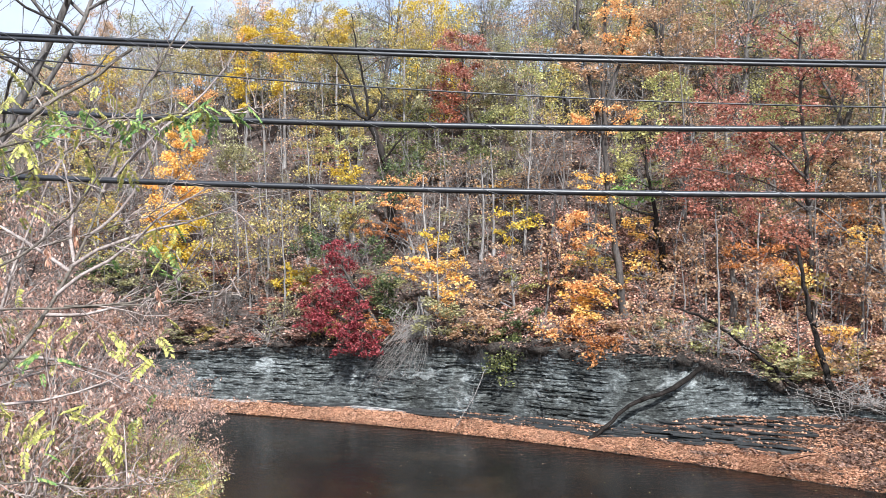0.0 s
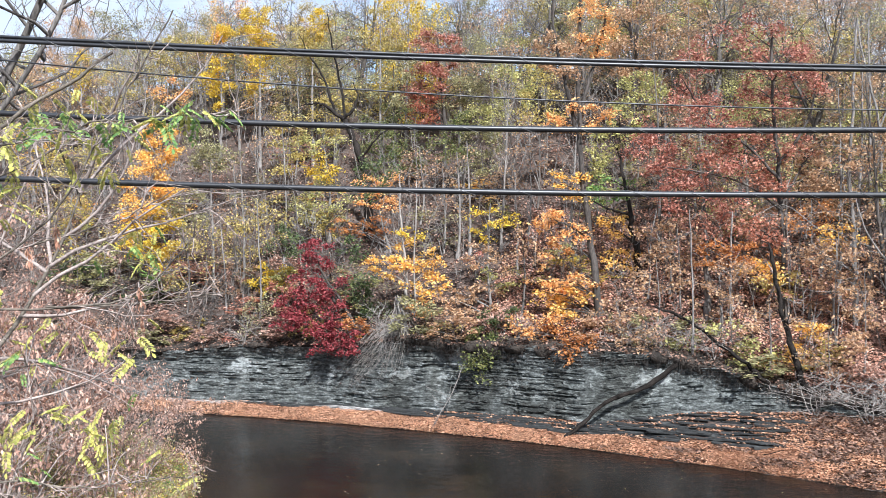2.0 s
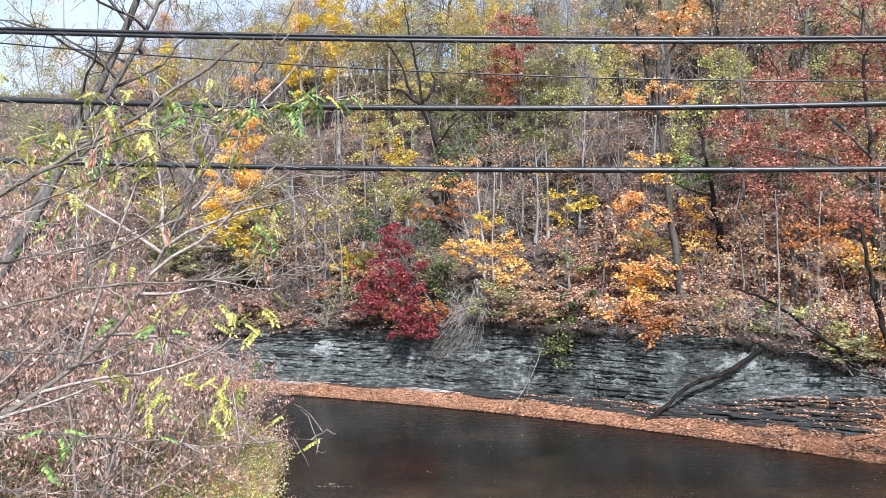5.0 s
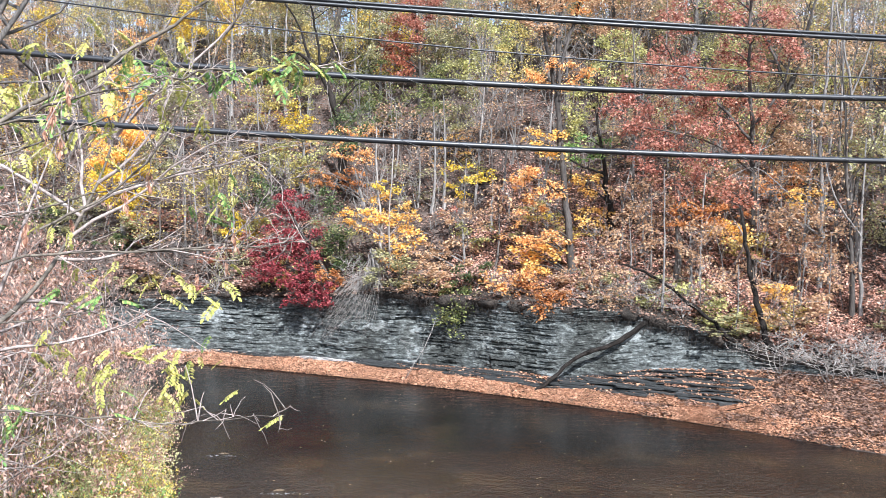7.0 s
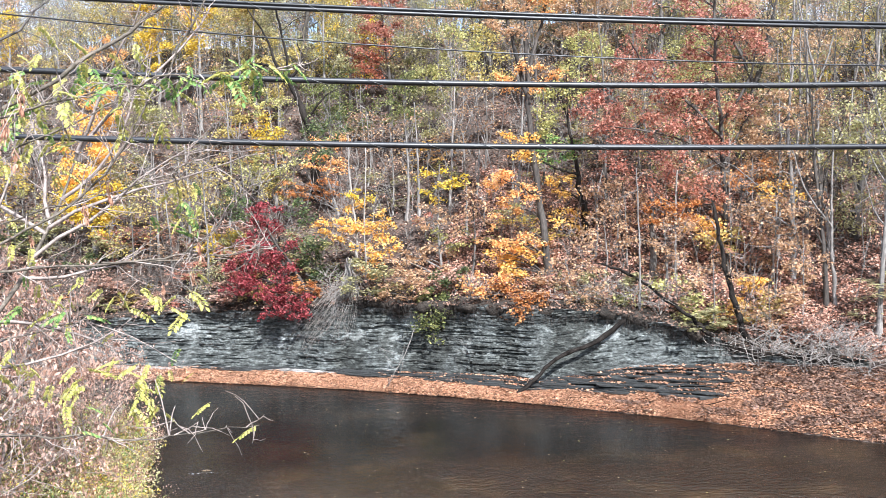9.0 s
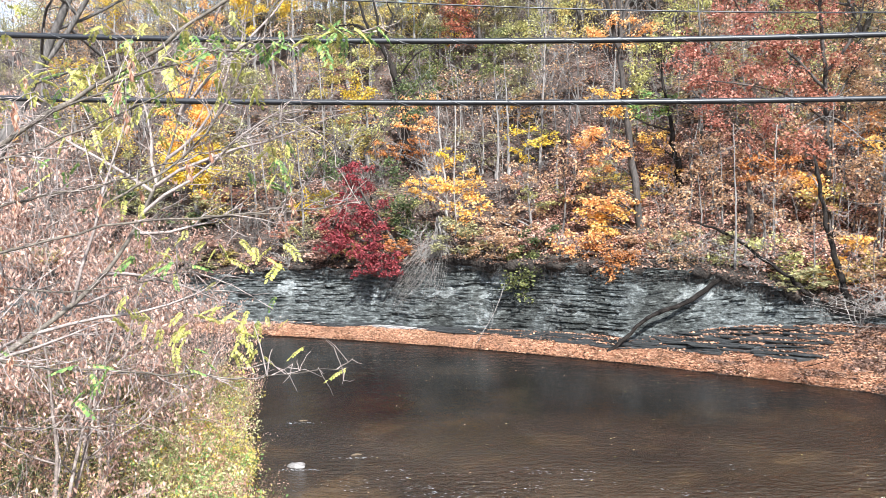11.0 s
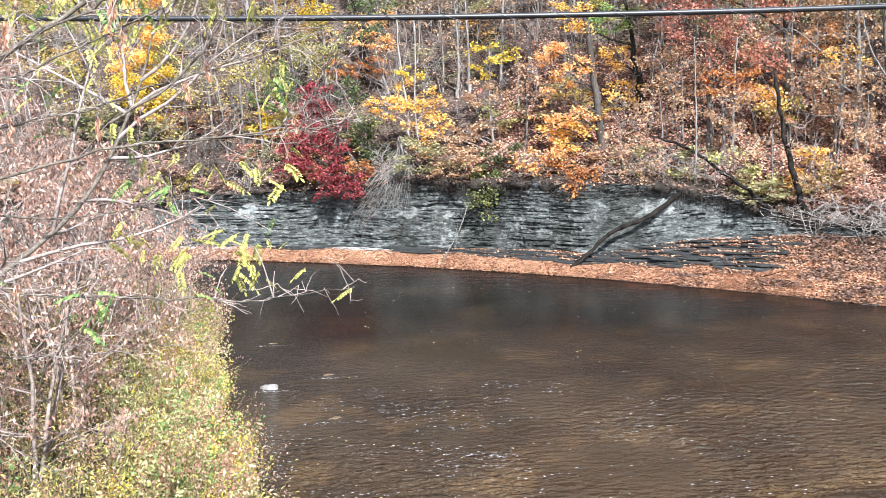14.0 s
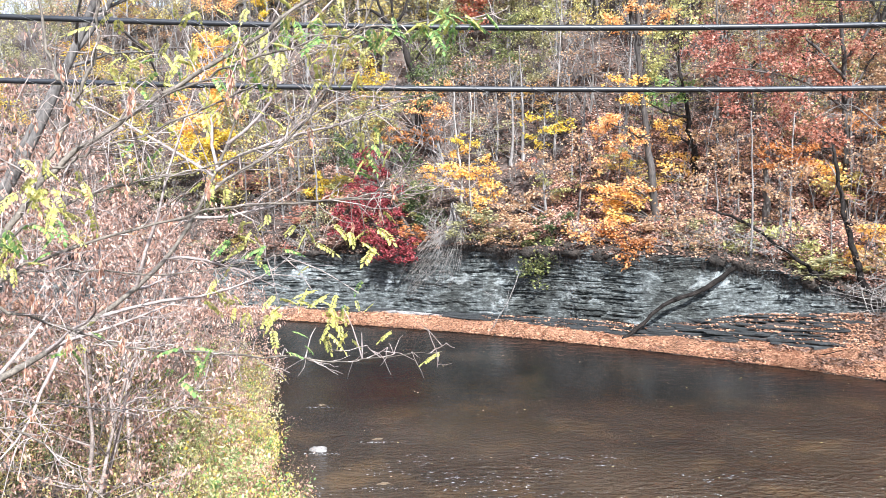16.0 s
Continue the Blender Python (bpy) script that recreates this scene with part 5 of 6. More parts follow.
# Bare and half-bare trees, and the wood behind, all over the slope.
wood = np.random.default_rng(5)
KINDS = ["bare"] * 13 + ["olive"] * 4 + ["lemonolive"] * 4 + ["yellowgreen"] * 3 + ["gold"] * 1 + ["orange"] * 1 + ["peach"] * 3 + ["yellow"] * 1
for v in (9, 13.5, 18, 23, 28, 32.5):
    u = -58 + wood.uniform(0, 4)
    while u < 30:
        x, y = bank_xy(u, v + wood.uniform(-1.8, 1.8))
        k = KINDS[wood.integers(0, len(KINDS))]
        k = "peach" if u > 4 and k in ("gold", "yellow", "orange") else k
        if in_sightline(x, y):
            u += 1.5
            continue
        k = "bare" if v > 25 and wood.uniform() < 0.55 else k
        high = wood.uniform(8.5, 12.5) * (0.8 if v < 12 or v > 25 else 1.0)
        if k == "bare":
            plant("bare_tree", "bare", x, y, high, wood.uniform(2.4, 3.4), "peach", "tall leafless grey tree on the slope", BARK if wood.uniform() < 0.75 else BARK_MID, group="bare trees on the hillside")
        else:
            plant("tree", "slim" if wood.uniform() < 0.75 else "broad", x, y, high, wood.uniform(2.2, 3.2), k, f"slender autumn tree with {WORDS[k]} leaves on the slope", BARK, group="trees on the hillside")
        u += wood.uniform(3.6, 6.2) * (1.0 if v < 30 else 1.15)

# The wood along the hill's crest.
for row, v in enumerate((29.5, 33.0, 37.0, 42.0)):
    for n in range(32):
        u = -54 + 88 * (n + wood.uniform()) / 32
        x, y = bank_xy(u, v + wood.uniform(-1.5, 1.5))
        k = ["bare", "bare", "olive", "bare", "lemonolive", "bare", "peach", "bare"][int(wood.integers(0, 8))]
        high = wood.uniform(6.0, 8.8) + 0.3 * row - (1.2 if u < -22 else 0)
        if k == "bare":
            plant("bare_tree", "bare", x, y, high, wood.uniform(2.6, 3.6), "peach", "tall leafless grey tree on the hill's crest", BARK if n % 2 else BARK_PALE, group="bare trees on the hillside")
        else:
            plant("tree", "slim", x, y, high, wood.uniform(2.2, 3.0), k, f"slender autumn tree with {WORDS[k]} leaves on the hill's crest", BARK_MID, group="trees on the hillside")

# Leafy young growth along the crest.
for n in range(46):
    u = -54 + 84 * (n + wood.uniform()) / 46
    x, y = bank_xy(u, 27 + 12 * wood.uniform())
    k = ["olive", "lemonolive", "peach", "olive", "palegreen", "lemonolive"][int(wood.integers(0, 6))]
    plant("tree", "veil", x, y, wood.uniform(3.6, 6.0), wood.uniform(2.0, 2.9), k, f"young autumn tree with small {WORDS[k]} leaves on the hill's crest", BARK, group="trees on the hillside")

# Leafy young trees that close the wood on the middle of the slope.
for n in range(54):
    v = 11.5 + 17 * wood.uniform()
    u = -40 + 60 * (n + wood.uniform()) / 54
    x, y = bank_xy(u, v)
    k = ["olive", "yellowgreen", "olive", "lemonolive", "yellowgreen", "lemonolive", "olive", "orange", "peach"][wood.integers(0, 9)]
    k = "peach" if u > 5 and k in ("orange", "yellow") else k
    k = "russet" if u > 8 and k == "olive" and n % 2 else k
    if in_sightline(x, y):
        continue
    plant("tree", "veil", x, y, wood.uniform(5.0, 8.5), wood.uniform(2.2, 3.2), k, f"young autumn tree with small {WORDS[k]} leaves on the slope", BARK_MID, group="trees on the hillside")

for n in range(10):
    x, y = bank_xy(3 + 17 * (n + wood.uniform()) / 10, 11 + 11 * wood.uniform())
    k = ["peach", "olive", "peach", "yellowgreen"][n % 4]
    plant("tree", "veil", x, y, wood.uniform(6.0, 9.0), wood.uniform(2.2, 3.0), k, f"young autumn tree with small {WORDS[k]} leaves on the slope", BARK, group="trees on the hillside")

# Saplings under the tall trees.
for n in range(72):
    v = 5.0 + 30 * wood.uniform() ** 1.2
    u = wood.uniform(-46, 20)
    x, y = bank_xy(u, v)
    k = ["peach", "gold", "yellowgreen", "olive", "peach", "orange", "russet", "dead", "olive", "yellow"][wood.integers(0, 10)]
    plant("sapling", "sapling", x, y, wood.uniform(1.6, 2.8) if in_sightline(x, y) else wood.uniform(2.5, 6.0), wood.uniform(1.1, 2.0), k, f"thin sapling with sparse {WORDS[k]} leaves on the slope", BARK, "sapling", "saplings on the hillside")

# Shrubs and dry brush along the cliff's edge.
for n in range(76):
    u = -34 + 52 * (n + wood.uniform(0, 1)) / 76
    foot, _ = cliff_foot(u)
    x, y = bank_xy(u, float(foot) + 1.0 + abs(wood.normal()) * 1.2)
    k = ["dead", "olive", "lemonolive", "dead", "rust", "olive", "peach", "green"][wood.integers(0, 8)]
    if in_sightline(x, y) and n % 3:
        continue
    if n % 4 == 3:
        plant("dry_bush", "brush", x, y, wood.uniform(1.2, 2.4), wood.uniform(1.0, 1.8), "dead", "tangled leafless grey brush at the edge of the cliff", BARK_PALE, "bush", "brush along the cliff", z=float(cliff_head(u)) + 0.1)
    else:
        plant("shrub", "bush", x, y, wood.uniform(0.9, 2.1), wood.uniform(0.8, 1.5), k, f"low {WORDS[k]} shrub at the edge of the cliff", BARK, "shrub", "shrubs along the cliff", z=float(cliff_head(u)) + 0.1)


def thicket(seed, n, far, deep, tall, twigs, bark):
    """Fine bare undergrowth and young stems between and behind the trees."""
    rng = np.random.default_rng(seed)
    u, v = rng.uniform(-58, 28, n), far + deep * rng.uniform(0, 1, n)
    x, y = bank_xy(u, v)
    h = rng.uniform(*tall, n)
    lean = rng.normal(0, 0.17, (n, 2))
    f = np.array([0, 0.35, 0.7, 1.0])
    p = np.stack([x[:, None] + lean[:, :1] * h[:, None] * f + rng.normal(0, 0.16, (n, 4)), y[:, None] + lean[:, 1:] * h[:, None] * f + rng.normal(0, 0.1, (n, 4)), ground_z(x, y)[:, None] - 0.1 + h[:, None] * f], -1)
    r = (0.012 + 0.003 * h)[:, None] * np.array([1.0, 0.8, 0.6, 0.3])
    k = rng.integers(0, n, n * twigs)
    g = rng.uniform(0.2, 1.0, len(k)) ** 0.7
    s = p[k, 0] + (p[k, 3] - p[k, 0]) * g[:, None]
    d = rng.normal(size=(len(k), 3)) * np.array([1, 1, 0.5]) + np.array([0, 0, 0.7])
    d *= (h[k] * rng.uniform(0.12, 0.34, len(k)) / np.linalg.norm(d, axis=1))[:, None]
    q = np.stack([s, s + d * 0.5 + rng.normal(0, 0.06, d.shape), s + d + np.array([0, 0, 0.1])], 1)
    ob = part("thicket", mesh_of("thicket", *joined([tubes(p, r, 4), tubes(q, np.broadcast_to(np.array([0.014, 0.011, 0.006]), (len(k), 3)), 3)])), bark)
    tagged(ob, "fine grey leafless stems and twigs filling the hillside wood", "undergrowth", kind="stuff")


thicket(88, 600, 9, 38, (2.5, 8.0), 8, BARK)
thicket(89, 620, 25, 20, (4.0, 7.5), 20, BARK)
thicket(90, 420, 6, 12, (1.5, 4.2), 14, BARK)

# Plants that hang over the cliff, and a tangle of dead branches at its low end.
for u, v, z, high, wide in ((4.6, 5.4, 3.9, 1.7, 2.0), (7.8, 5.2, 3.9, 1.5, 1.9), (9.3, 5.4, 3.6, 1.5, 1.8), (6.0, 5.8, 4.2, 1.6, 1.9), (13.6, 4.7, 1.7, 1.7, 2.2), (15.6, 4.5, 1.6, 1.6, 2.2), (14.8, 5.6, 2.0, 1.6, 1.8), (16.6, 5.2, 1.7, 1.9, 2.0), (17.8, 4.8, 1.6, 1.7, 2.0), (17.2, 6.2, 2.2, 1.6, 1.8), (5.6, 4.4, 3.7, 1.5, 1.7), (6.9, 4.6, 3.8, 1.4, 1.6)):
    x, y = bank_xy(u, v)
    plant("dry_bush", "brush", x, y, high, wide, "dead", "tangle of pale dead branches at the cliff", BARK_PALE, "bush", "brush along the cliff", z=z)
for n in range(26):
    u = wood.uniform(-32, -14)
    foot, _ = cliff_foot(u)
    x, y = bank_xy(u, float(foot) + 2.2 + 5 * wood.uniform())
    k = ["olive", "dead", "russet", "green", "dead"][n % 5]
    if n % 3 == 0:
        plant("dry_bush", "brush", x, y, wood.uniform(1.5, 2.8), wood.uniform(1.2, 2.0), "dead", "tangled leafless brush on the shaded slope", BARK_MID, "bush", "brush on the slope")
    else:
        plant("shrub", "bush", x, y, wood.uniform(1.2, 2.4), wood.uniform(1.0, 1.7), k, f"low {WORDS[k]} shrub on the slope", BARK_MID, "shrub", "shrubs on the slope")

# ---- cables in front ----


def cable(name, label, low, x0, sag, radius, wire=True, double=False):
    ob = new(name)
    xs = np.linspace(-30, 30, 121)
    line_p = np.stack([xs, 0 * xs + 7.2, low + sag * (xs - x0) ** 2], -1)
    part("jacket", mesh_of("jacket", *tubes([line_p], [0 * xs + radius], 10), smooth=True), RUBBER, ob)
    if double:
        upper = line_p + np.array([0, 0.004, radius * 1.9])
        part("messenger_strand", mesh_of("strand", *tubes([upper], [0 * xs + radius * 0.8], 8), smooth=True), RUBBER, ob)
    if wire:
        xs = np.arange(-12, 12, 0.02)
        a = xs * 2 * np.pi / 0.36
        r = radius + 0.002
        p = np.stack([xs, 7.2 + r * np.cos(a), low + sag * (xs - x0) ** 2 + r * np.sin(a) + (radius * 0.9 if double else 0)], -1)
        if double:
            p = np.stack([xs, 7.2 + r * 1.1 * np.cos(a), low + sag * (xs - x0) ** 2 + radius * 0.95 + r * 2.0 * np.sin(a)], -1)
        part("lashing_wire", mesh_of("wire", *tubes([p], [0 * xs + 0.0011], 4), smooth=True), WIRE, ob, "thin steel lashing wire wound round the cable")
    return tagged(ob, label, "cable", "overhead cables")


cable("overhead_cable", "double black cable bundle lashed with thin wire", 9.352, 2.2, 0.0033, 0.013, True, True)
cable("overhead_cable", "thin plain black overhead cable", 9.10, 2.3, 0.0080, 0.0048, False)
cable("overhead_cable", "thick black overhead cable lashed with thin wire", 8.95, 0.2, 0.0052, 0.0185)
cable("overhead_cable", "thick black overhead cable lashed with thin wire", 8.557, 0.9, 0.0036, 0.0185)

# ---- logs, roots and stones by the river ----


def log(name, label, points, r0, r1, stubs, seed, wood=LOGWOOD):
    """A fallen stem with broken stubs."""
    rng = np.random.default_rng(seed)
    ob = new(name)
    p = curve_through(points, 22) + rng.normal(0, r0 * 0.3, (22, 3))
    r = np.linspace(r0, r1, 22) * rng.uniform(0.86, 1.14, 22)
    r[0], r[-1] = r[0] * 0.4, r[-1] * 0.4
    part("stem", mesh_of("stem", *tubes([p], [r], 9), smooth=True), wood, ob)
    for k in range(stubs):
        f = rng.uniform(0.25, 0.98)
        w = rng.normal(size=3) + np.array([0, 0, 0.5])
        q = line(rng, along(p, f), w, rng.uniform(0.4, 1.6), 5, 0.25, 0.02)
        part("stub", mesh_of("stub", *tubes([q], [np.linspace(r1 * 0.45, 0.012, 5)], 5), smooth=True), wood, ob)
    return tagged(ob, label, "log")


log("fallen_log", "dark fallen log leaning from the beach up the shale cliff", [(6.45, 39.45, 0.2), (7.2, 39.5, 0.75), (8.5, 39.45, 1.85), (10.3, 39.8, 2.45), (12.3, 40.3, 3.7)], 0.075, 0.12, 0, 3)
log("fallen_tree", "dark fallen tree lying across the slope's edge", [(15.3, 38.4, 2.7), (14.2, 39.6, 3.9), (12.5, 41.6, 5.4), (11.2, 42.6, 5.9)], 0.11, 0.05, 7, 4)
log("fallen_tree", "dark leaning dead tree at the foot of the slope", [(16.9, 37.6, 1.9), (16.6, 38.6, 3.6), (16.4, 39.6, 5.9), (16.0, 40.2, 9.0)], 0.16, 0.07, 8, 5)
log("driftwood", "dark flat driftwood stem among fallen leaves on the beach", [(12.7, 35.45, 0.25), (13.6, 35.0, 0.3), (14.7, 34.5, 0.27)], 0.07, 0.06, 1, 6)
log("fallen_branch", "pale broken branch hanging down the cliff face", [(2.3, 43.4, 3.0), (1.75, 42.9, 1.7), (1.2, 42.3, 0.9), (0.75, 41.7, 0.25)], 0.025, 0.016, 6, 8, BARK)


def root_fan():
    """Exposed roots under the tree at the cliff's edge."""
    rng = np.random.default_rng(9)
    ob = new("exposed_roots")
    ps, rs = [], []
    for k in range(34):
        a = rng.uniform(-0.9, 0.9)
        top = np.array([-0.95, 46.7, 6.0]) + rng.normal(0, 0.10, 3)
        foot = np.array([-0.75 + a * 0.9 * 0.878, 46.3 - a * 0.45, 3.5 - abs(a) * 0.25]) + rng.normal(0, 0.12, 3)
        ps.append(curve_through([top, (top * 0.55 + foot * 0.45) + rng.normal(0, 0.13, 3), foot], 6))
        rs.append(np.linspace(0.024, 0.011, 6) * rng.uniform(0.6, 1.4))
    part("root", mesh_of("root", *tubes(ps, rs, 5), smooth=True), BARK_PALE, ob)
    ps, rs = [], []
    for k in range(110):
        a = rng.uniform(0, 1)
        top = np.array([-0.9, 46.4, 4.9]) + rng.normal(0, 0.3, 3)
        foot = np.array([-0.8 - 3.0 * a, 45.9 + 0.7 * a, 1.3 + 1.7 * rng.uniform()]) + rng.normal(0, 0.3, 3)
        mid = top * 0.5 + foot * 0.5 + np.array([0, -0.35, 0.1]) + rng.normal(0, 0.32, 3)
        ps.append(curve_through([top, mid, foot], 6))
        rs.append(np.linspace(0.011, 0.005, 6))
    part("hanging_rootlet", mesh_of("rootlet", *tubes(ps, rs, 3), smooth=True), BARK_PALE, ob)
    tagged(ob, "fan of pale exposed tree roots draped over the shale cliff", "roots")


root_fan()


def stone(name, label, x, y, z, sx, sy, sz, mat, seed, category="stone"):
    rng = np.random.default_rng(seed)
    a, b = np.meshgrid(np.linspace(0, 2 * np.pi, 19)[:-1], np.linspace(0.02, np.pi - 0.02, 11))
    r = 1 + 0.22 * waves(np.cos(a) * 2 + seed, np.sin(a) * 2 + np.cos(b) * 2, seed, 3.0)
    v = np.stack([r * np.sin(b) * np.cos(a) * sx, r * np.sin(b) * np.sin(a) * sy, r * np.cos(b) * sz], -1)
    i, k = np.meshgrid(np.arange(10), np.arange(18), indexing="ij")
    k2 = (k + 1) % 18
    q = np.stack([i * 18 + k, (i + 1) * 18 + k, (i + 1) * 18 + k2, i * 18 + k2], -1)
    ob = part(name, mesh_of(name, v, q, True), mat)
    ob.matrix_basis = pose(x, y, z, 0, 0, rng.uniform(-20, 20))
    return tagged(ob, label, category)


stone("river_stone", "pale rounded stone showing above the water", -5.14, 25.45, -0.03, 0.30, 0.22, 0.12, STONE, 2)
stone("river_stone", "flat brown stone just under the rippling water", -3.5, 26.4, -0.06, 0.26, 0.14, 0.075, BEDROCK, 4)
stone("river_stone", "flat brown stone just under the rippling water", -3.1, 22.8, -0.06, 0.36, 0.16, 0.072, BEDROCK, 5)
stone("river_stone", "flat brown stone just under the rippling water", -5.7, 30.1, -0.055, 0.24, 0.13, 0.066, BEDROCK, 7)

# ---- shale slabs: ledges at the foot of the cliff ----


def slab_mesh(seed):
    """A flat broken slab, one metre long, with chipped edges."""
    rng = np.random.default_rng(seed)
    n = 10
    a = np.linspace(0, 2 * np.pi, n + 1)[:-1] + rng.uniform(-0.2, 0.2, n)
    sq = 1 / np.maximum(np.abs(np.cos(a)), np.abs(np.sin(a)))
    r = sq * rng.uniform(0.8, 1.05, n) * 0.5
    rings = []
    for z, s in ((-0.5, 0.96), (0.38, 1.0), (0.5, 0.93)):
        rings.append(np.stack([r * s * np.cos(a), r * s * np.sin(a) * 0.6, z + rng.uniform(-0.06, 0.06, n)], -1))
    rings.append(np.stack([0 * a, 0 * a, 0 * a + 0.5], -1))
    v = np.stack(rings)
    i, k = np.meshgrid(np.arange(3), np.arange(n), indexing="ij")
    k2 = (k + 1) % n
    return mesh_of("shale_slab", v, np.stack([i * n + k, i * n + k2, (i + 1) * n + k2, (i + 1) * n + k], -1))


slabs, rng = [slab_mesh(200 + k) for k in range(6)], np.random.default_rng(33)
for n in range(240):
    stack = n < 170
    u = rng.uniform(-6, 19) if stack else rng.uniform(-32, 2)
    k = int(rng.integers(0, 9))
    foot, z0 = cliff_foot(u)
    thick = rng.uniform(0.04, 0.09)
    v = float(ledge_edge(u, k)) + 0.1 if stack else float(foot) - rng.uniform(0.0, 0.35)
    x, y = bank_xy(u, v)
    z = float(ledge_top(u, k)) + thick * 0.3 if stack else float(ground_z(x, y)) + thick * 0.3
    ob = part("shale_slab", slabs[n % 6], SLAB if stack or n % 3 else SHALE, cliff, own=True)
    ob.matrix_basis = pose(x, y, z, rng.uniform(-3, 3), rng.uniform(-3, 3), -28.6 + rng.normal(0, 6)) @ Matrix.Diagonal((rng.uniform(0.4, 1.8), rng.uniform(0.3, 0.7), thick, 1))

# ---- fallen leaves ----


def scatter(name, label, mat, seed, n, size, place, lift=0.02, up=2.2):
    rng = np.random.default_rng(seed)
    x, y = place(rng, n)
    c = np.stack([x, y, ground_z(x, y) + lift + rng.uniform(0, 0.05, len(x))], -1)
    ob = part(name, mesh_of(name, *kites(rng, c, size, up, 0.0, 1.35)), mat)
    return tagged(ob, label, "leaves", kind="stuff")


def on_beach(rng, n):
    u = np.where(rng.uniform(0, 1, n) < 0.58, rng.uniform(-36, 12, n), rng.uniform(10, 22, n))
    foot, _ = cliff_foot(u)
    reach = np.where((u > -14) & (u < 13.0 + 1.0 * rng.normal(size=n)), np.minimum(foot + 0.1, ledge_edge(u, 0) + 0.12), foot + 1.2)
    return bank_xy(u, -0.06 + (reach + 0.06) * rng.uniform(0, 1, n))


def on_slope(rng, n):
    u = 24 - 68 * rng.uniform(0, 1, n) ** 1.5
    foot, _ = cliff_foot(u)
    v = foot + 1.2 + 24 * rng.uniform(0, 1, n) ** 1.4
    keep = (u > -4) | (rng.uniform(0, 1, n) < 0.45)
    return bank_xy(u[keep], v[keep])


def on_open(rng, n):
    u = rng.uniform(-3, 24, n)
    foot, _ = cliff_foot(u)
    return bank_xy(u, foot + 1.3 + 11 * rng.uniform(0, 1, n) ** 1.3)


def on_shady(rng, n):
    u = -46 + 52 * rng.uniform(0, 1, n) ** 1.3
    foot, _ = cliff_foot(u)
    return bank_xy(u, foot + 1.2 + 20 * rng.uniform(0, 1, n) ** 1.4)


scatter("leaf_litter", "tan and orange fallen leaves covering the narrow beach", LEAF["litter"], 1, 100000, 0.085, on_beach, 0.03)


def on_upper_beach(rng, n):
    """Drifts of darker brown leaves, thicker towards the cliff and the far end."""
    u = rng.uniform(5, 22, n)
    foot, _ = cliff_foot(u)
    f = rng.uniform(0, 1, n)
    v = -0.06 + (foot + 1.2) * f
    keep = 1.3 * waves(u, v * 2.2, 95, 2.6) + np.interp(u, [5, 11, 16], [-0.5, 0.05, 0.45]) + 0.9 * (f - 0.5) > rng.uniform(-0.2, 0.4, n)
    keep &= (u > 13.5) | (v < ledge_edge(u, 0))
    return bank_xy(u[keep], v[keep])


scatter("leaf_litter", "dark brown fallen leaves in drifts on the wide beach", LEAF["brown_litter"], 8, 45000, 0.10, on_upper_beach, 0.06, 1.0)


def ledge_litter(label, mat, seed, n, size):
    rng = np.random.default_rng(seed)
    u, k, f = rng.uniform(-4, 20, n), rng.integers(0, 9, n), rng.uniform(0, 1, n)
    keep = (u < 14.5) & (1.5 * waves(u, k * 0.9, 91, 2.4) > np.interp(u, [0, 8, 11.5, 14], [0.5, 0.15, -0.25, -1.0]) + np.interp(k, [0, 3, 6], [0.6, 0.25, -0.2]) + rng.normal(0, 0.2, n))
    u, k, f = u[keep], k[keep], f[keep]
    a = np.array([float(ledge_edge(q, j)) for q, j in zip(u, k)])
    b = np.array([float(ledge_edge(q, j + 1)) for q, j in zip(u, k)])
    z = np.array([float(ledge_top(q, j)) for q, j in zip(u, k)])
    x, y = bank_xy(u, a + 0.04 + (b - a) * f)
    ob = part("leaf_litter", mesh_of("leaf_litter", *kites(rng, np.stack([x, y, z + 0.02 + rng.uniform(0, 0.06, len(x))], -1), size, 1.0, 0.0, 1.35)), mat)
    tagged(ob, label, "leaves", kind="stuff")


ledge_litter("orange-brown fallen leaves lying on the shale ledges", LEAF["litter"], 3, 9000, 0.09)
ledge_litter("dark brown fallen leaves lying on the shale ledges", LEAF["brown_litter"], 6, 5000, 0.09)
scatter("leaf_litter", "brown and pink fallen leaves covering the wooded slope", LEAF["hill_litter"], 2, 60000, 0.105, on_slope, 0.03, 0.9)
scatter("leaf_litter", "salmon and brown fallen leaves lying thick on the open slope", LEAF["salmon_litter"], 22, 60000, 0.10, on_open, 0.04, 0.7)
# Darker leaf copy: this slope's shade is put into the colour.
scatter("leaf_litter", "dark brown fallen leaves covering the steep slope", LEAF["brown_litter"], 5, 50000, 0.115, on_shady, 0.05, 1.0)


def turf_z(u, v):
    foot, _ = cliff_foot(u)
    return cliff_head(u) + np.interp(v - foot, [0.5, 1.2, 1.9, 3.0], [0.05, 0.16, 0.32, 0.75])


rng = np.random.default_rng(18)
u = rng.uniform(-36, 19, 12000)
v = cliff_foot(u)[0] + 0.4 + 2.4 * rng.uniform(0, 1, 12000)
x, y = bank_xy(u, v)
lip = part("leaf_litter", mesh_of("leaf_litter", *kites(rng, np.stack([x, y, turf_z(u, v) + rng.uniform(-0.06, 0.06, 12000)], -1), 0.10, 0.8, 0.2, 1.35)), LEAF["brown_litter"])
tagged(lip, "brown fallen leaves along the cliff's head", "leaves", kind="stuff")


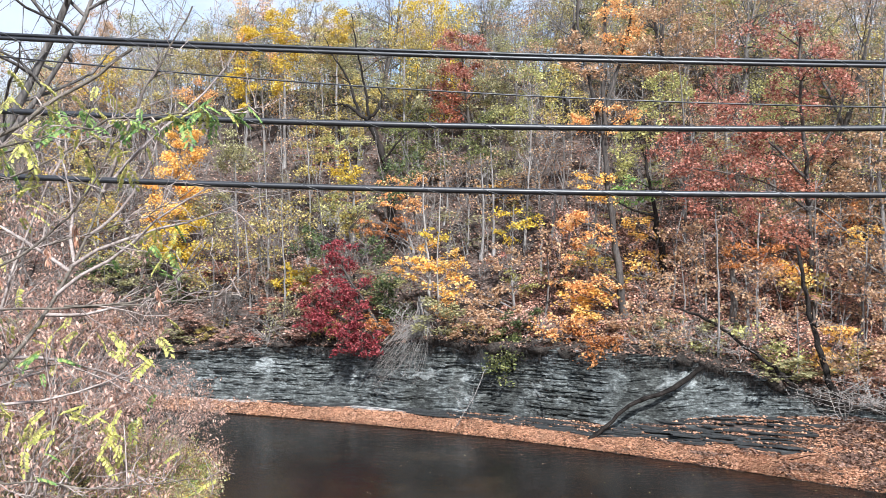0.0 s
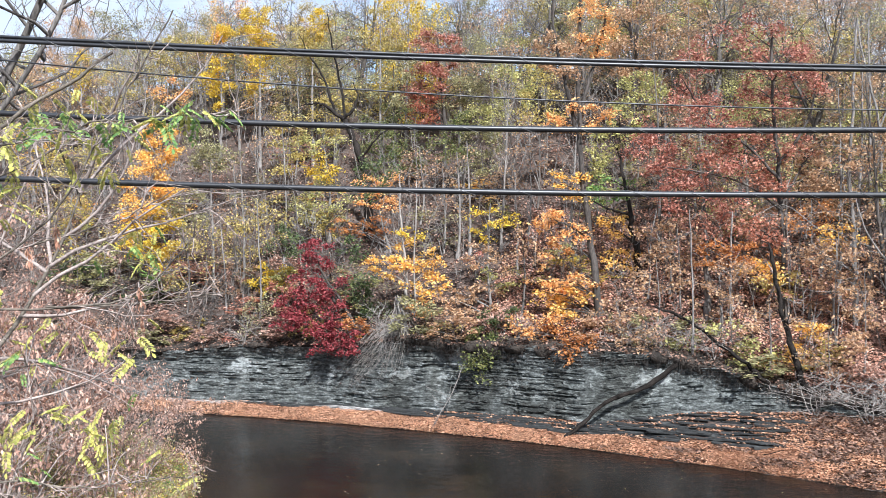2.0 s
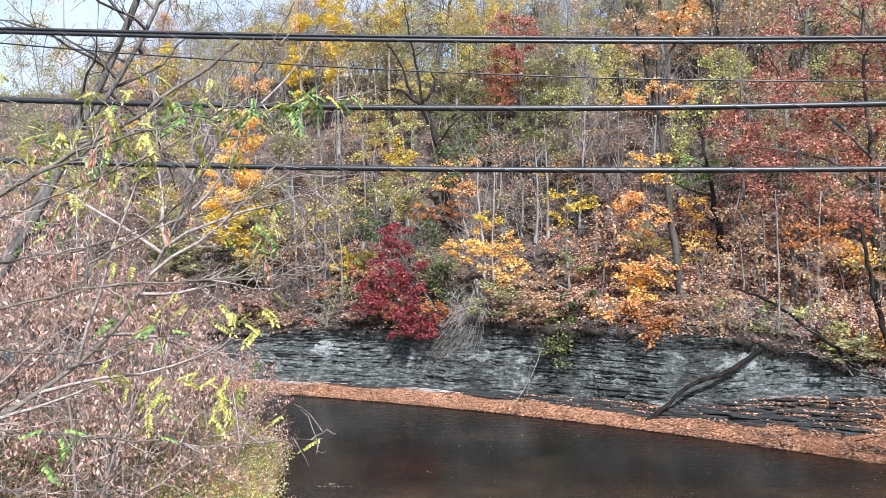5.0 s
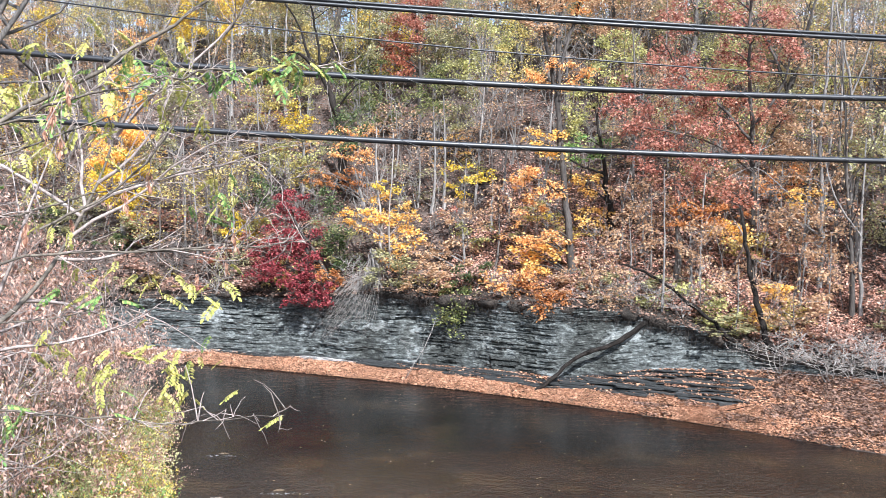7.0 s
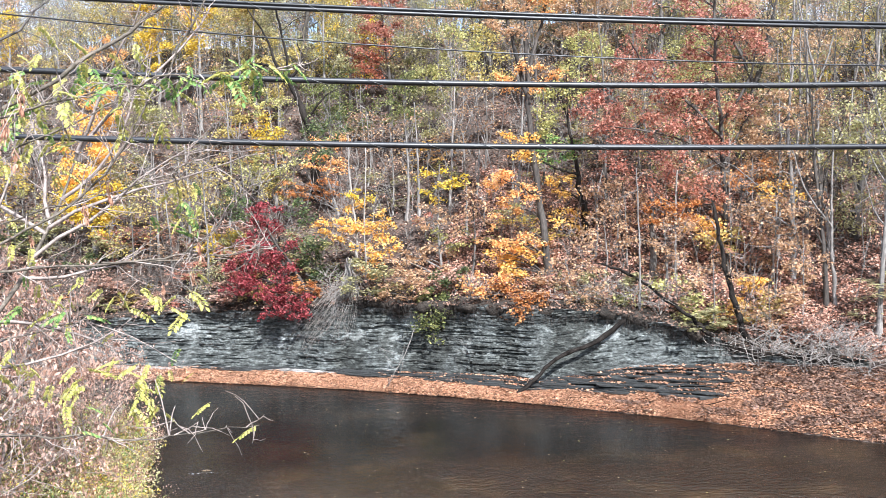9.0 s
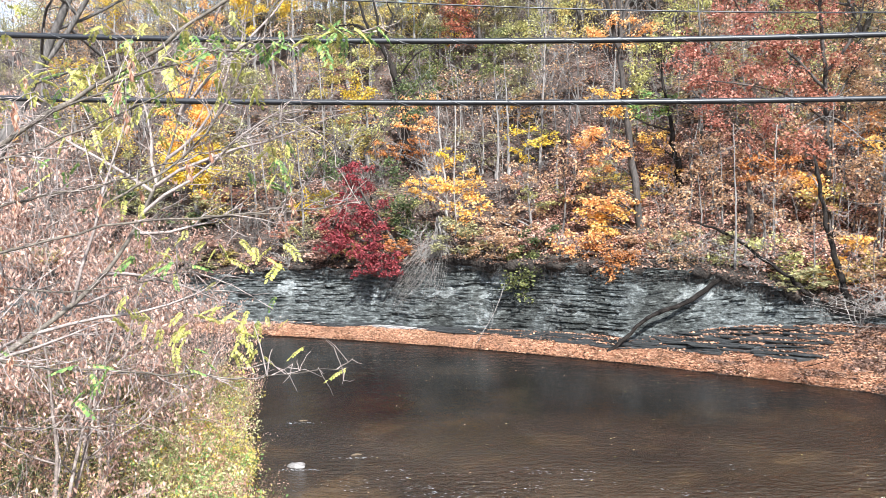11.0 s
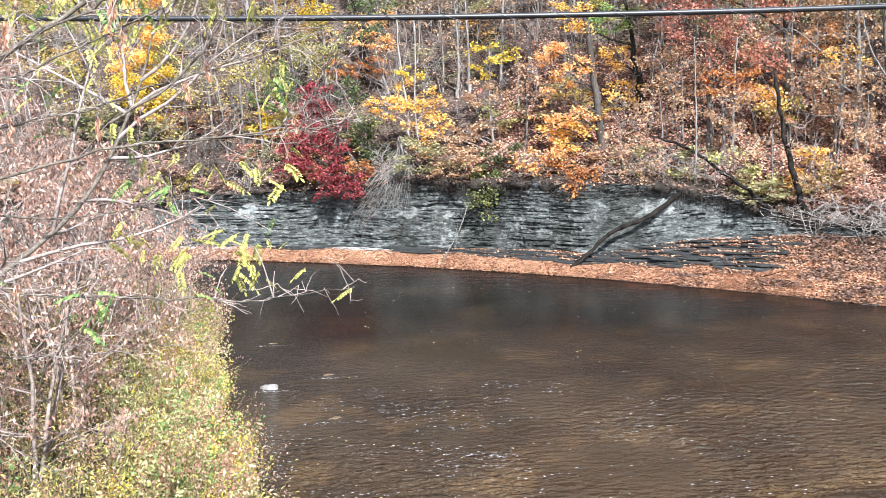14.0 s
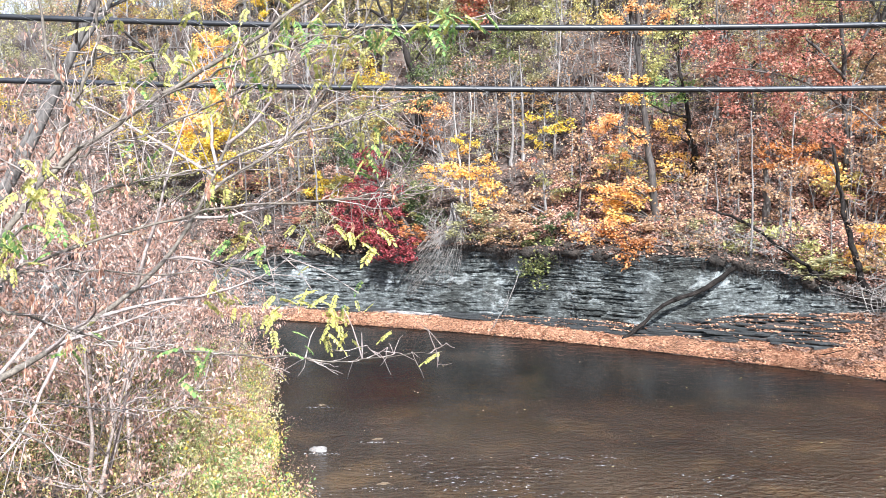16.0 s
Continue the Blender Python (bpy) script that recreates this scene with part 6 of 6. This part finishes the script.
def on_water(rng, n):
    x, y = rng.uniform(-4, 16, n), rng.uniform(13, 40, n)
    _, v = bank_xy(x * 0, y * 0)
    u, v = bank_uv(x, y)
    ok = (v < -1) & (x > near_shore(y) + 1.5)
    return x[ok], y[ok]


rng = np.random.default_rng(12)
x, y = on_water(rng, 300)
flecks = part("floating_leaves", mesh_of("floating_leaves", *kites(rng, np.stack([x, y, 0 * x + 0.012], -1), 0.05, 9.0, 0, 1.3)), LEAF["dry_weed"])
tagged(flecks, "scattered small pale leaves and foam floating on the river", "leaves", kind="stuff")

# Pale flecks put in as glints on the shallow riffle, with foam thickest behind the stones.
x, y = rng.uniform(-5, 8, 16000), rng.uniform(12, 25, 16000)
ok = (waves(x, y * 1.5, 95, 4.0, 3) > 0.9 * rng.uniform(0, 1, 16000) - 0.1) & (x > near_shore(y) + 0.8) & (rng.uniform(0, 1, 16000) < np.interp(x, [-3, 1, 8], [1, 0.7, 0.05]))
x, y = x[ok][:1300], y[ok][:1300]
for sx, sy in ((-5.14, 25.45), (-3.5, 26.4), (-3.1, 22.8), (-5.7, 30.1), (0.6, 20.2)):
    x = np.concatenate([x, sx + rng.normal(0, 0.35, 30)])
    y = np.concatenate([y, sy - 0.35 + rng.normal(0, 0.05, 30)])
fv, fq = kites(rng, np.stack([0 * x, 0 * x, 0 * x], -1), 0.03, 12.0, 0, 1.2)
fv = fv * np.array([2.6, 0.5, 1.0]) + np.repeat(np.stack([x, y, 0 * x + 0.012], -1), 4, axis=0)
tagged(part("foam", mesh_of("foam", fv, fq), GLINT_FOAM), "small white flecks standing in for glints, with foam, on the shallow riffle", "foam", kind="stuff")

# ---- weeds on the near bank ----


def weeds(name, label, mat, seed, n, place, high, leaf, per, long=2.6, top=0.25, over=0.0, bare=(-0.9, 0.25)):
    """Stalks with leaves, in clumps of their own height. top: how far up the leaves begin; over: how far they lean over the water; bare: how much room the clumps leave."""
    rng = np.random.default_rng(seed)
    x, y = place(rng, n)
    z = ground_z(x, y)
    clump = waves(x, y, seed + 3, 2.0, 3)
    keep = clump > rng.uniform(*bare, len(x))
    x, y, z, clump = x[keep], y[keep], np.maximum(z[keep], -0.1), clump[keep]
    h = rng.uniform(*high, len(x)) * (0.85 + 0.5 * clump)
    lean = rng.normal(0, 0.18, (len(x), 2)) + np.array([over, 0])
    f = np.array([0, 0.5, 1.0])
    p = np.stack([x[:, None] + lean[:, :1] * h[:, None] * f**2, y[:, None] + lean[:, 1:] * h[:, None] * f**2, z[:, None] + h[:, None] * f - 0.03], -1)
    stems = tubes(p, np.broadcast_to(np.array([0.008, 0.006, 0.003]), (len(x), 3)), 3)
    k = rng.integers(0, len(x), len(x) * per)
    g = top + (1.03 - top) * rng.uniform(0, 1, len(k)) ** 0.8
    c = p[k, 0] + (p[k, 2] - p[k, 0]) * g[:, None] + rng.normal(0, 0.08, (len(k), 3))
    ob = new(name)
    part("stalk", mesh_of("stalk", *stems), STALK, ob)
    part("leaf", mesh_of("leaf", *kites(rng, c, leaf, 0.2, 0.3, long)), mat, ob)
    tagged(ob, label, "weeds", kind="stuff")


def strip(rng, n):
    y = rng.uniform(11, 34, n)
    return near_shore(y) + 0.35 - np.abs(rng.normal(0, 1.1, n)), y


def inner(rng, n):
    y = 8 + 24 * rng.uniform(0, 1, n) ** 1.3
    return near_shore(y) - 0.8 - 8 * rng.uniform(0, 1, n), y


weeds("goldenrod", "dense yellow and green weeds along the near river edge", LEAF["weed"], 61, 1500, strip, (0.35, 1.35), 0.022, 40, 3.6, 0.15, 0.12, (-0.3, 0.3))
weeds("seed_heads", "tall tan weeds gone to seed at the water's edge", LEAF["dead"], 64, 1100, strip, (0.8, 1.8), 0.026, 34, 1.4, 0.65, 0.3)
weeds("bright_weeds", "bright green and yellow leafy weeds near the river edge", LEAF["bright_weed"], 66, 2400, strip, (0.4, 1.4), 0.032, 46, 2.6, 0.1, 0.1, (-0.2, 0.2))
weeds("leafy_weeds", "pale yellow-green leafy weeds in patches near the river edge", LEAF["palegreen"], 71, 2600, strip, (0.5, 1.4), 0.045, 44, 2.2, 0.1, 0.1, (0.0, 0.15))
weeds("yellow_weeds", "golden-yellow leafy weeds in patches near the river edge", LEAF["yellow"], 72, 1300, strip, (0.5, 1.35), 0.036, 40, 2.2, 0.1, 0.1, (0.12, 0.3))
weeds("green_leafy_weeds", "fresh green leafy weeds in patches near the river edge", LEAF["fresh"], 74, 2300, strip, (0.5, 1.4), 0.042, 42, 2.2, 0.1, 0.1, (0.03, 0.2))
weeds("brown_weeds", "rust-brown withered weeds drooping over the river edge", LEAF["withered"], 73, 1900, strip, (0.6, 1.6), 0.04, 34, 2.0, 0.3, 0.25, (0.05, 0.25))
weeds("dry_weeds", "tall dry tan weeds with green patches on the near bank", LEAF["dry_weed"], 62, 2500, inner, (0.5, 1.5), 0.022, 24, 4.0, 0.1)
weeds("withered_weeds", "withered rust-brown weeds on the near bank", LEAF["withered"], 67, 2000, inner, (0.5, 1.4), 0.034, 28, 2.2, 0.2, 0.0, (-0.2, 0.35))
weeds("green_weeds", "green undergrowth on the near bank", LEAF["green"], 63, 2400, inner, (0.3, 0.9), 0.04, 30, 2.2, 0.1, 0.0, (-0.2, 0.35))
weeds("olive_weeds", "olive-yellow leafy weeds on the near bank", LEAF["lemonolive"], 68, 2000, inner, (0.4, 1.2), 0.032, 32, 2.6, 0.1, 0.0, (-0.2, 0.35))
for x, y, high, wide in ((-8.8, 12.5, 1.9, 1.6), (-10.5, 12.0, 2.6, 1.8), (-9.6, 15.5, 2.2, 1.6), (-12.4, 13.4, 3.0, 2.0)):
    plant("dry_bush", "brush", x, y, high, wide, "dead", "tangled leafless brush among weeds on the near bank", BARK_MID, "bush", "brush on the near bank")

# ---- trees with withered leaves on the near bank ----
for x, y, high, wide in ((-11.0, 14.2, 7.6, 2.6), (-8.0, 16.4, 6.4, 2.3), (-11.0, 17.5, 8.2, 2.8), (-8.3, 19.5, 6.2, 2.3), (-10.2, 22.5, 7.0, 2.5), (-12.6, 25.0, 7.8, 2.8),
                         (-9.6, 27.5, 5.6, 2.1), (-13.6, 15.0, 8.8, 3.0), (-14.2, 11.0, 8.6, 2.8), (-16.0, 20.0, 9.0, 3.0), (-10.2, 12.4, 8.0, 2.3), (-7.8, 24.2, 4.8, 1.9), (-8.5, 27.3, 5.0, 1.9), (-12.0, 20.5, 8.6, 2.6)):
    plant("withered_tree", "dry", x, y, high, wide, "dead", "many-stemmed small tree hung with withered brown leaves", DRYWOOD, group="withered trees on the near bank")


def leaning_bare_tree():
    """The tall bare tree that leans over the near bank, two stems with hanging twigs."""
    rng = np.random.default_rng(14)
    ob = new("leaning_bare_tree")
    z = float(ground_z(-11.6, 16.9))
    stems = [curve_through([(-11.6, 16.9, z - 0.2), (-10.2, 16.9, 6.0), (-8.75, 17.0, 8.7), (-7.73, 17.2, 10.93), (-6.94, 17.15, 12.63), (-6.0, 17.0, 15.0)], 16),
             curve_through([(-11.4, 16.95, z - 0.2), (-10.0, 17.0, 6.5), (-8.4, 17.1, 9.6), (-7.57, 17.29, 10.85), (-6.71, 17.32, 12.38), (-6.1, 17.2, 14.2)], 16)]
    for s, r in zip(stems, (0.105, 0.07)):
        part("trunk", mesh_of("trunk", *tubes([s], [np.linspace(r, r * 0.45, 16)], 9), smooth=True), BARK_MID, ob)
    lp, lr, tp, tr = [], [], [], []
    for k in range(26):
        s = stems[k % 2]
        f = rng.uniform(0.45, 1)
        a = rng.uniform(0, 6.28)
        q = line(rng, along(s, f), (math.cos(a) + 0.5, math.sin(a) * 0.7, rng.uniform(-0.1, 0.7)), rng.uniform(1.2, 3.6), 7, 0.17, 0.0)
        lp.append(q)
        lr.append(np.linspace(0.035, 0.01, 7))
        for _ in range(9):
            t = line(rng, along(q, rng.uniform(0.2, 1)), rng.normal(size=3) + np.array([0, 0, -0.4]), rng.uniform(0.3, 1.2), 4, 0.22, -0.1)
            tp.append(t)
            tr.append(np.linspace(0.010, 0.004, 4))
    part("branchwork", mesh_of("limbs", *joined([tubes(lp, lr, 5), tubes(tp, tr, 3)]), smooth=True), BARK_MID, ob)
    tagged(ob, "tall bare grey tree leaning out over the near bank", "tree")


leaning_bare_tree()

# ---- the compound-leaved tree in front ----


def compound_leaf(seed):
    """A feather-shaped leaf, 22 cm long along +x, hanging at its end, with six to eight pairs of leaflets."""
    rng = np.random.default_rng(seed)
    n = int(rng.integers(6, 9))
    f = np.linspace(0, 1, 6)
    rib = np.stack([0.22 * f, 0.015 * np.sin(f * 2 + seed), -0.07 * f**2], -1)
    pieces = [tubes([rib], [np.linspace(0.0022, 0.001, 6)], 4)]
    for k in range(2 * n + 1):
        t = 0.16 + 0.84 * (k // 2) / n
        side = 0 if k == 2 * n else (1 if k % 2 else -1)
        base = along(rib, min(t, 1))
        d = np.array([0.55 if side else 1.0, side * 0.9, -0.35 - 0.3 * rng.uniform()])
        d /= np.linalg.norm(d)
        s = np.cross(d, (0, 0, 1.0))
        s /= np.linalg.norm(s)
        ln, w, nor = rng.uniform(0.05, 0.07), rng.uniform(0.012, 0.016), np.cross(s, d)
        a, m, b = base + d * 0.004, base + d * ln * 0.45, base + d * ln
        m2 = base + d * ln * 0.78 - nor * 0.004
        v = [a, m + s * w + nor * 0.004, m2 + s * w * 0.7, b, m2 - s * w * 0.7, m - s * w + nor * 0.004]
        pieces.append((v, [[0, 1, 2, 3], [0, 3, 4, 5]]))
    return mesh_of("compound_leaf", *joined(pieces))


def withered_leaf(seed):
    """A hanging bunch of curled dead leaves, about 18 cm long."""
    rng = np.random.default_rng(seed)
    pieces = []
    for k in range(int(rng.integers(12, 22))):
        a, top = rng.uniform(0, 6.28), rng.uniform(-0.16, 0.02)
        f = np.linspace(0, 1, 4)
        ln, w = rng.uniform(0.05, 0.10), rng.uniform(0.008, 0.015)
        out = rng.uniform(0.1, 0.5) * ln
        mid = np.stack([math.cos(a) * out * np.sin(f * 2.2), math.sin(a) * out * np.sin(f * 2.2), top - ln * f], -1)
        side = np.array([-math.sin(a), math.cos(a), 0.2]) * w
        wide = np.array([0.35, 1.0, 0.8, 0.1])[:, None]
        lip = np.array([math.cos(a), math.sin(a), 0]) * w * 0.8
        v = np.stack([mid - side * wide + lip * wide, mid, mid + side * wide + lip * wide], 1)
        i = np.arange(3)
        pieces.append((v, np.concatenate([np.stack([i * 3, i * 3 + 1, i * 3 + 4, i * 3 + 3], -1), np.stack([i * 3 + 1, i * 3 + 2, i * 3 + 5, i * 3 + 4], -1)])))
    return mesh_of("withered_leaf", *joined(pieces))


def front_tree():
    rng = np.random.default_rng(71)
    ob = new("front_tree")
    z = float(ground_z(-5.9, 5.6))
    trunk = curve_through([(-5.9, 5.6, z - 0.2), (-5.4, 5.5, 5.0), (-4.7, 5.4, 6.3), (-3.95, 5.35, 7.1), (-3.68, 5.37, 7.43)], 18)
    part("trunk", mesh_of("trunk", *tubes([trunk], [np.linspace(0.08, 0.02, 18)], 10), smooth=True), LIMB, ob)
    lines, tp, tr = [], [], []

    def limb(r0, r1, *pts):
        """A limb through the given places, with its twigs."""
        n = 6 * len(pts)
        p = curve_through(pts, n) + rng.normal(0, 0.006, (n, 3))
        lines.append(p)
        part("limb", mesh_of("limb", *tubes([p], [np.linspace(r0 * 0.52, r1 * 0.8, n) * rng.uniform(0.9, 1.1, n)], 7), smooth=True), LIMB, ob)
        length = np.linalg.norm(np.diff(p, axis=0), axis=1).sum()
        for _ in range(int(length * 11)):
            f = rng.uniform(0.12, 1.0)
            way = (along(p, min(f + 0.05, 1)) - along(p, max(f - 0.05, 0)))
            way = way / np.linalg.norm(way) + rng.normal(size=3) * 0.55
            t = line(rng, along(p, f), way, rng.uniform(0.06, 0.34) * (1.15 - 0.75 * f), 5, 0.2, 0.03)
            tp.append(t)
            tr.append(np.linspace(0.0034, 0.0013, 5))
            for _ in range(2):
                t2 = line(rng, along(t, rng.uniform(0.3, 1)), t[-1] - t[0] + rng.normal(size=3) * 0.25, rng.uniform(0.06, 0.25), 5, 0.2, 0.0)
                tp.append(t2)
                tr.append(np.linspace(0.0024, 0.001, 5))

    limb(0.036, 0.009, (-3.68, 5.37, 7.43), (-3.54, 5.48, 7.68), (-3.34, 5.61, 8.04), (-2.99, 5.77, 8.34), (-2.44, 5.92, 8.70), (-1.9, 6.0, 9.1))
    limb(0.022, 0.008, (-3.36, 5.60, 8.03), (-3.25, 5.65, 8.29), (-3.12, 5.69, 8.60), (-3.05, 5.7, 9.2))
    limb(0.016, 0.008, (-3.2, 5.66, 8.4), (-3.33, 5.7, 8.62), (-3.4, 5.75, 9.1))
    limb(0.017, 0.003, (-3.64, 5.40, 7.46), (-3.36, 5.58, 7.67), (-2.68, 5.89, 7.87), (-2.0, 6.07, 7.92), (-1.76, 6.10, 8.01), (-1.49, 6.12, 8.33))
    limb(0.015, 0.003, (-3.74, 5.71, 7.66), (-3.30, 5.97, 7.95), (-2.78, 6.18, 8.08), (-2.03, 6.36, 8.32), (-1.71, 6.39, 8.50))
    limb(0.014, 0.003, (-3.93, 5.93, 7.46), (-3.61, 6.12, 7.56), (-2.98, 6.39, 7.49), (-2.44, 6.56, 7.58))
    limb(0.017, 0.002, (-3.67, 5.50, 7.49), (-3.41, 5.63, 7.38), (-3.0, 5.79, 7.20), (-2.34, 5.99, 7.11), (-1.99, 6.06, 7.07), (-1.51, 6.13, 7.10))
    limb(0.014, 0.003, (-4.35, 6.49, 6.80), (-3.94, 6.70, 6.68), (-3.5, 6.88, 6.58), (-2.95, 7.07, 6.54))
    limb(0.013, 0.003, (-3.83, 5.63, 6.89), (-3.55, 5.76, 6.77), (-3.19, 5.82, 6.41), (-2.91, 5.85, 6.19))
    limb(0.012, 0.003, (-2.9, 5.79, 8.40), (-2.35, 5.70, 8.60), (-1.83, 5.58, 8.70), (-1.27, 5.63, 8.77))
    limb(0.012, 0.004, (-2.6, 5.85, 8.0), (-2.19, 5.95, 8.30), (-1.84, 5.96, 8.88), (-1.60, 5.91, 9.28))
    limb(0.012, 0.004, (-3.3, 5.63, 8.08), (-2.98, 5.67, 8.22), (-2.3, 5.91, 8.54), (-1.93, 5.97, 8.77))
    limb(0.010, 0.003, (-2.2, 6.02, 7.91), (-1.75, 6.12, 7.93), (-1.42, 6.2, 7.98))
    allp = np.concatenate(lines)
    shapes = [compound_leaf(300 + k) for k in range(5)]
    for me in shapes:
        me.materials.append(LEAF["fresh"])

    def leaf(at, colour, out=None):
        o = part("compound_leaf", shapes[rng.integers(0, 5)], LEAF[colour], ob, own=True)
        s = rng.uniform(0.30, 0.60)
        o.matrix_basis = pose(*at, rng.uniform(-25, 25), rng.uniform(-5, 50), rng.uniform(0, 360) if out is None else out) @ Matrix.Diagonal((s, s, s, 1))

    def cluster(colour, n, *at):
        """A tuft of leaves on a twig of its own."""
        at = np.array(at)
        near = allp[np.argmin(((allp - at) ** 2).sum(1))]
        mid = (near + at) / 2 + np.array([0, 0, 0.03])
        tp.append(curve_through([near, mid, at], 5))
        tr.append(np.linspace(0.004, 0.002, 5))
        for _ in range(n + n // 2):
            leaf(at + rng.normal(0, 0.07, 3), colour if rng.uniform() < 0.8 else "lemon")

    cluster("lemon", 5, -1.92, 6.27, 7.73)
    cluster("fresh", 3, -1.81, 6.20, 8.20)
    cluster("lemon", 6, -2.22, 6.38, 7.38)
    cluster("lemon", 4, -2.06, 6.40, 7.29)
    cluster("lemon", 4, -2.43, 6.43, 7.31)
    cluster("lemon", 4, -2.77, 6.44, 7.35)
    cluster("lemon", 5, -3.24, 5.33, 7.95)
    cluster("fresh", 4, -3.30, 5.17, 7.76)
    cluster("fresh", 3, -2.69, 6.30, 7.71)
    cluster("fresh", 3, -2.47, 6.36, 7.65)
    cluster("fresh", 6, -2.78, 5.82, 7.15)
    cluster("fresh", 3, -2.30, 5.96, 7.14)
    cluster("fresh", 3, -1.99, 6.62, 7.34)
    cluster("lemon", 4, -2.44, 5.79, 8.70)
    cluster("lemon", 4, -2.12, 5.87, 8.75)
    cluster("lemon", 4, -2.00, 6.03, 8.55)
    cluster("fresh", 3, -2.34, 5.92, 8.73)
    cluster("lemon", 4, -2.60, 5.76, 8.44)
    cluster("fresh", 4, -2.48, 5.90, 8.59)
    cluster("lemon", 3, -2.34, 6.06, 8.41)
    cluster("lemon", 3, -2.30, 6.50, 7.77)
    cluster("lemon", 4, -3.01, 5.60, 8.80)
    cluster("lemon", 4, -3.10, 6.30, 8.73)
    cluster("lemon", 4, -2.92, 6.40, 8.73)
    cluster("fresh", 4, -3.08, 6.60, 8.64)
    cluster("lemon", 4, -2.54, 6.20, 8.59)
    cluster("lemon", 4, -2.90, 6.50, 8.88)
    cluster("fresh", 4, -2.52, 6.00, 8.64)
    cluster("lemon", 4, -2.58, 6.10, 8.40)
    cluster("lemon", 4, -3.24, 5.30, 8.01)
    cluster("lemon", 4, -3.25, 5.40, 8.09)
    cluster("fresh", 4, -3.27, 5.30, 7.84)
    cluster("lemon", 4, -3.09, 5.20, 7.96)
    cluster("lemon", 4, -3.42, 5.40, 7.75)
    cluster("lemon", 4, -2.65, 7.00, 7.74)
    cluster("lemon", 4, -2.72, 7.00, 7.65)
    cluster("fresh", 4, -3.58, 6.40, 7.13)
    cluster("lemon", 4, -2.92, 6.80, 8.08)
    cluster("lemon", 4, -2.78, 6.00, 8.62)
    cluster("lemon", 4, -2.10, 6.10, 8.81)
    cluster("lemon", 4, -2.03, 6.20, 8.71)
    cluster("lemon", 4, -2.37, 6.00, 8.86)
    cluster("fresh", 4, -2.16, 6.00, 8.83)
    cluster("lemon", 4, -1.91, 6.60, 8.25)
    cluster("fresh", 4, -1.97, 6.70, 8.18)
    cluster("lemon", 4, -3.42, 6.80, 8.65)
    cluster("lemon", 4, -3.67, 7.00, 8.54)
    cluster("lemon", 4, -3.22, 7.00, 8.43)
    cluster("fresh", 4, -3.37, 7.00, 8.22)
    cluster("lemon", 2, -1.96, 6.40, 7.15)
    cluster("lemon", 2, -2.22, 6.40, 7.18)
    cluster("lemon", 2, -2.77, 6.60, 7.35)
    cluster("lemon", 2, -2.57, 6.60, 7.28)
    leaf(lines[6][-1], "lemon")
    spray = lines[9]
    for k in range(26):
        leaf(along(spray, rng.uniform(0.66, 1.0)) + rng.normal(0, 0.03, 3), "fresh" if rng.uniform() < 0.82 else "lemon")
    for k in range(10):
        leaf(along(spray, rng.uniform(0.3, 0.66)) + rng.normal(0, 0.03, 3), "lemon" if rng.uniform() < 0.6 else "fresh")
    bunches = [withered_leaf(400 + k) for k in range(6)]
    for k in range(64):
        p = lines[int(rng.integers(0, len(lines)))]
        at = along(p, rng.uniform(0.0, 0.42)) + rng.normal(0, 0.16, 3) * np.array([1, 1.4, 0.8])
        q = np.array([at[0], at[1], at[2] + rng.uniform(0.05, 0.16)])
        near = p[np.argmin(((p - q) ** 2).sum(1))]
        tp.append(curve_through([near, (near + q) / 2 + np.array([0, 0, 0.03]), at], 5))
        tr.append(np.linspace(0.0032, 0.0018, 5))
        o = part("withered_leaf", bunches[k % 6], LEAF["withered"], ob)
        z = rng.uniform(0.24, 0.5)
        o.matrix_basis = pose(*at, rng.uniform(-15, 15), rng.uniform(-15, 15), rng.uniform(0, 360)) @ Matrix.Diagonal((z, z, z, 1))
    tagged(part("twig", mesh_of("twig", *tubes(tp, tr, 4), smooth=True), TWIG, ob), kind="stuff")
    tagged(ob, "leaning tree, nearly bare, with a few green and yellow feathered leaves", "tree")


front_tree()


def pale_stem():
    """The pale slanting stem behind the front tree."""
    rng = np.random.default_rng(15)
    ob = new("pale_slanting_tree")
    p = curve_through([(-8.6, 6.6, float(ground_z(-8.6, 6.6)) - 0.2), (-7.2, 7.2, 5.1), (-5.57, 7.96, 6.13), (-4.72, 8.58, 6.62), (-3.92, 9.02, 7.29), (-3.45, 9.22, 8.16), (-3.2, 9.25, 8.9)], 30)
    part("trunk", mesh_of("trunk", *tubes([p], [np.linspace(0.045, 0.006, 30) * rng.uniform(0.92, 1.08, 30)], 9), smooth=True), LIMB, ob)
    lp, lr, tp, tr = [], [], [], []
    for k in range(16):
        q = line(rng, along(p, rng.uniform(0.35, 0.98)), rng.normal(size=3) + np.array([0.5, 0, 0.6]), rng.uniform(0.8, 2.2), 7, 0.13, 0.03)
        lp.append(q)
        lr.append(np.linspace(0.018, 0.005, 7))
        for _ in range(8):
            tp.append(line(rng, along(q, rng.uniform(0.2, 1)), q[-1] - q[0] + rng.normal(size=3) * 0.8, rng.uniform(0.2, 0.8), 4, 0.2, 0.0))
            tr.append(np.linspace(0.005, 0.002, 4))
    part("branchwork", mesh_of("limbs", *joined([tubes(lp, lr, 5), tubes(tp, tr, 3)]), smooth=True), TWIG, ob)
    tagged(ob, "pale slanting bare tree on the near bank", "tree")


pale_stem()
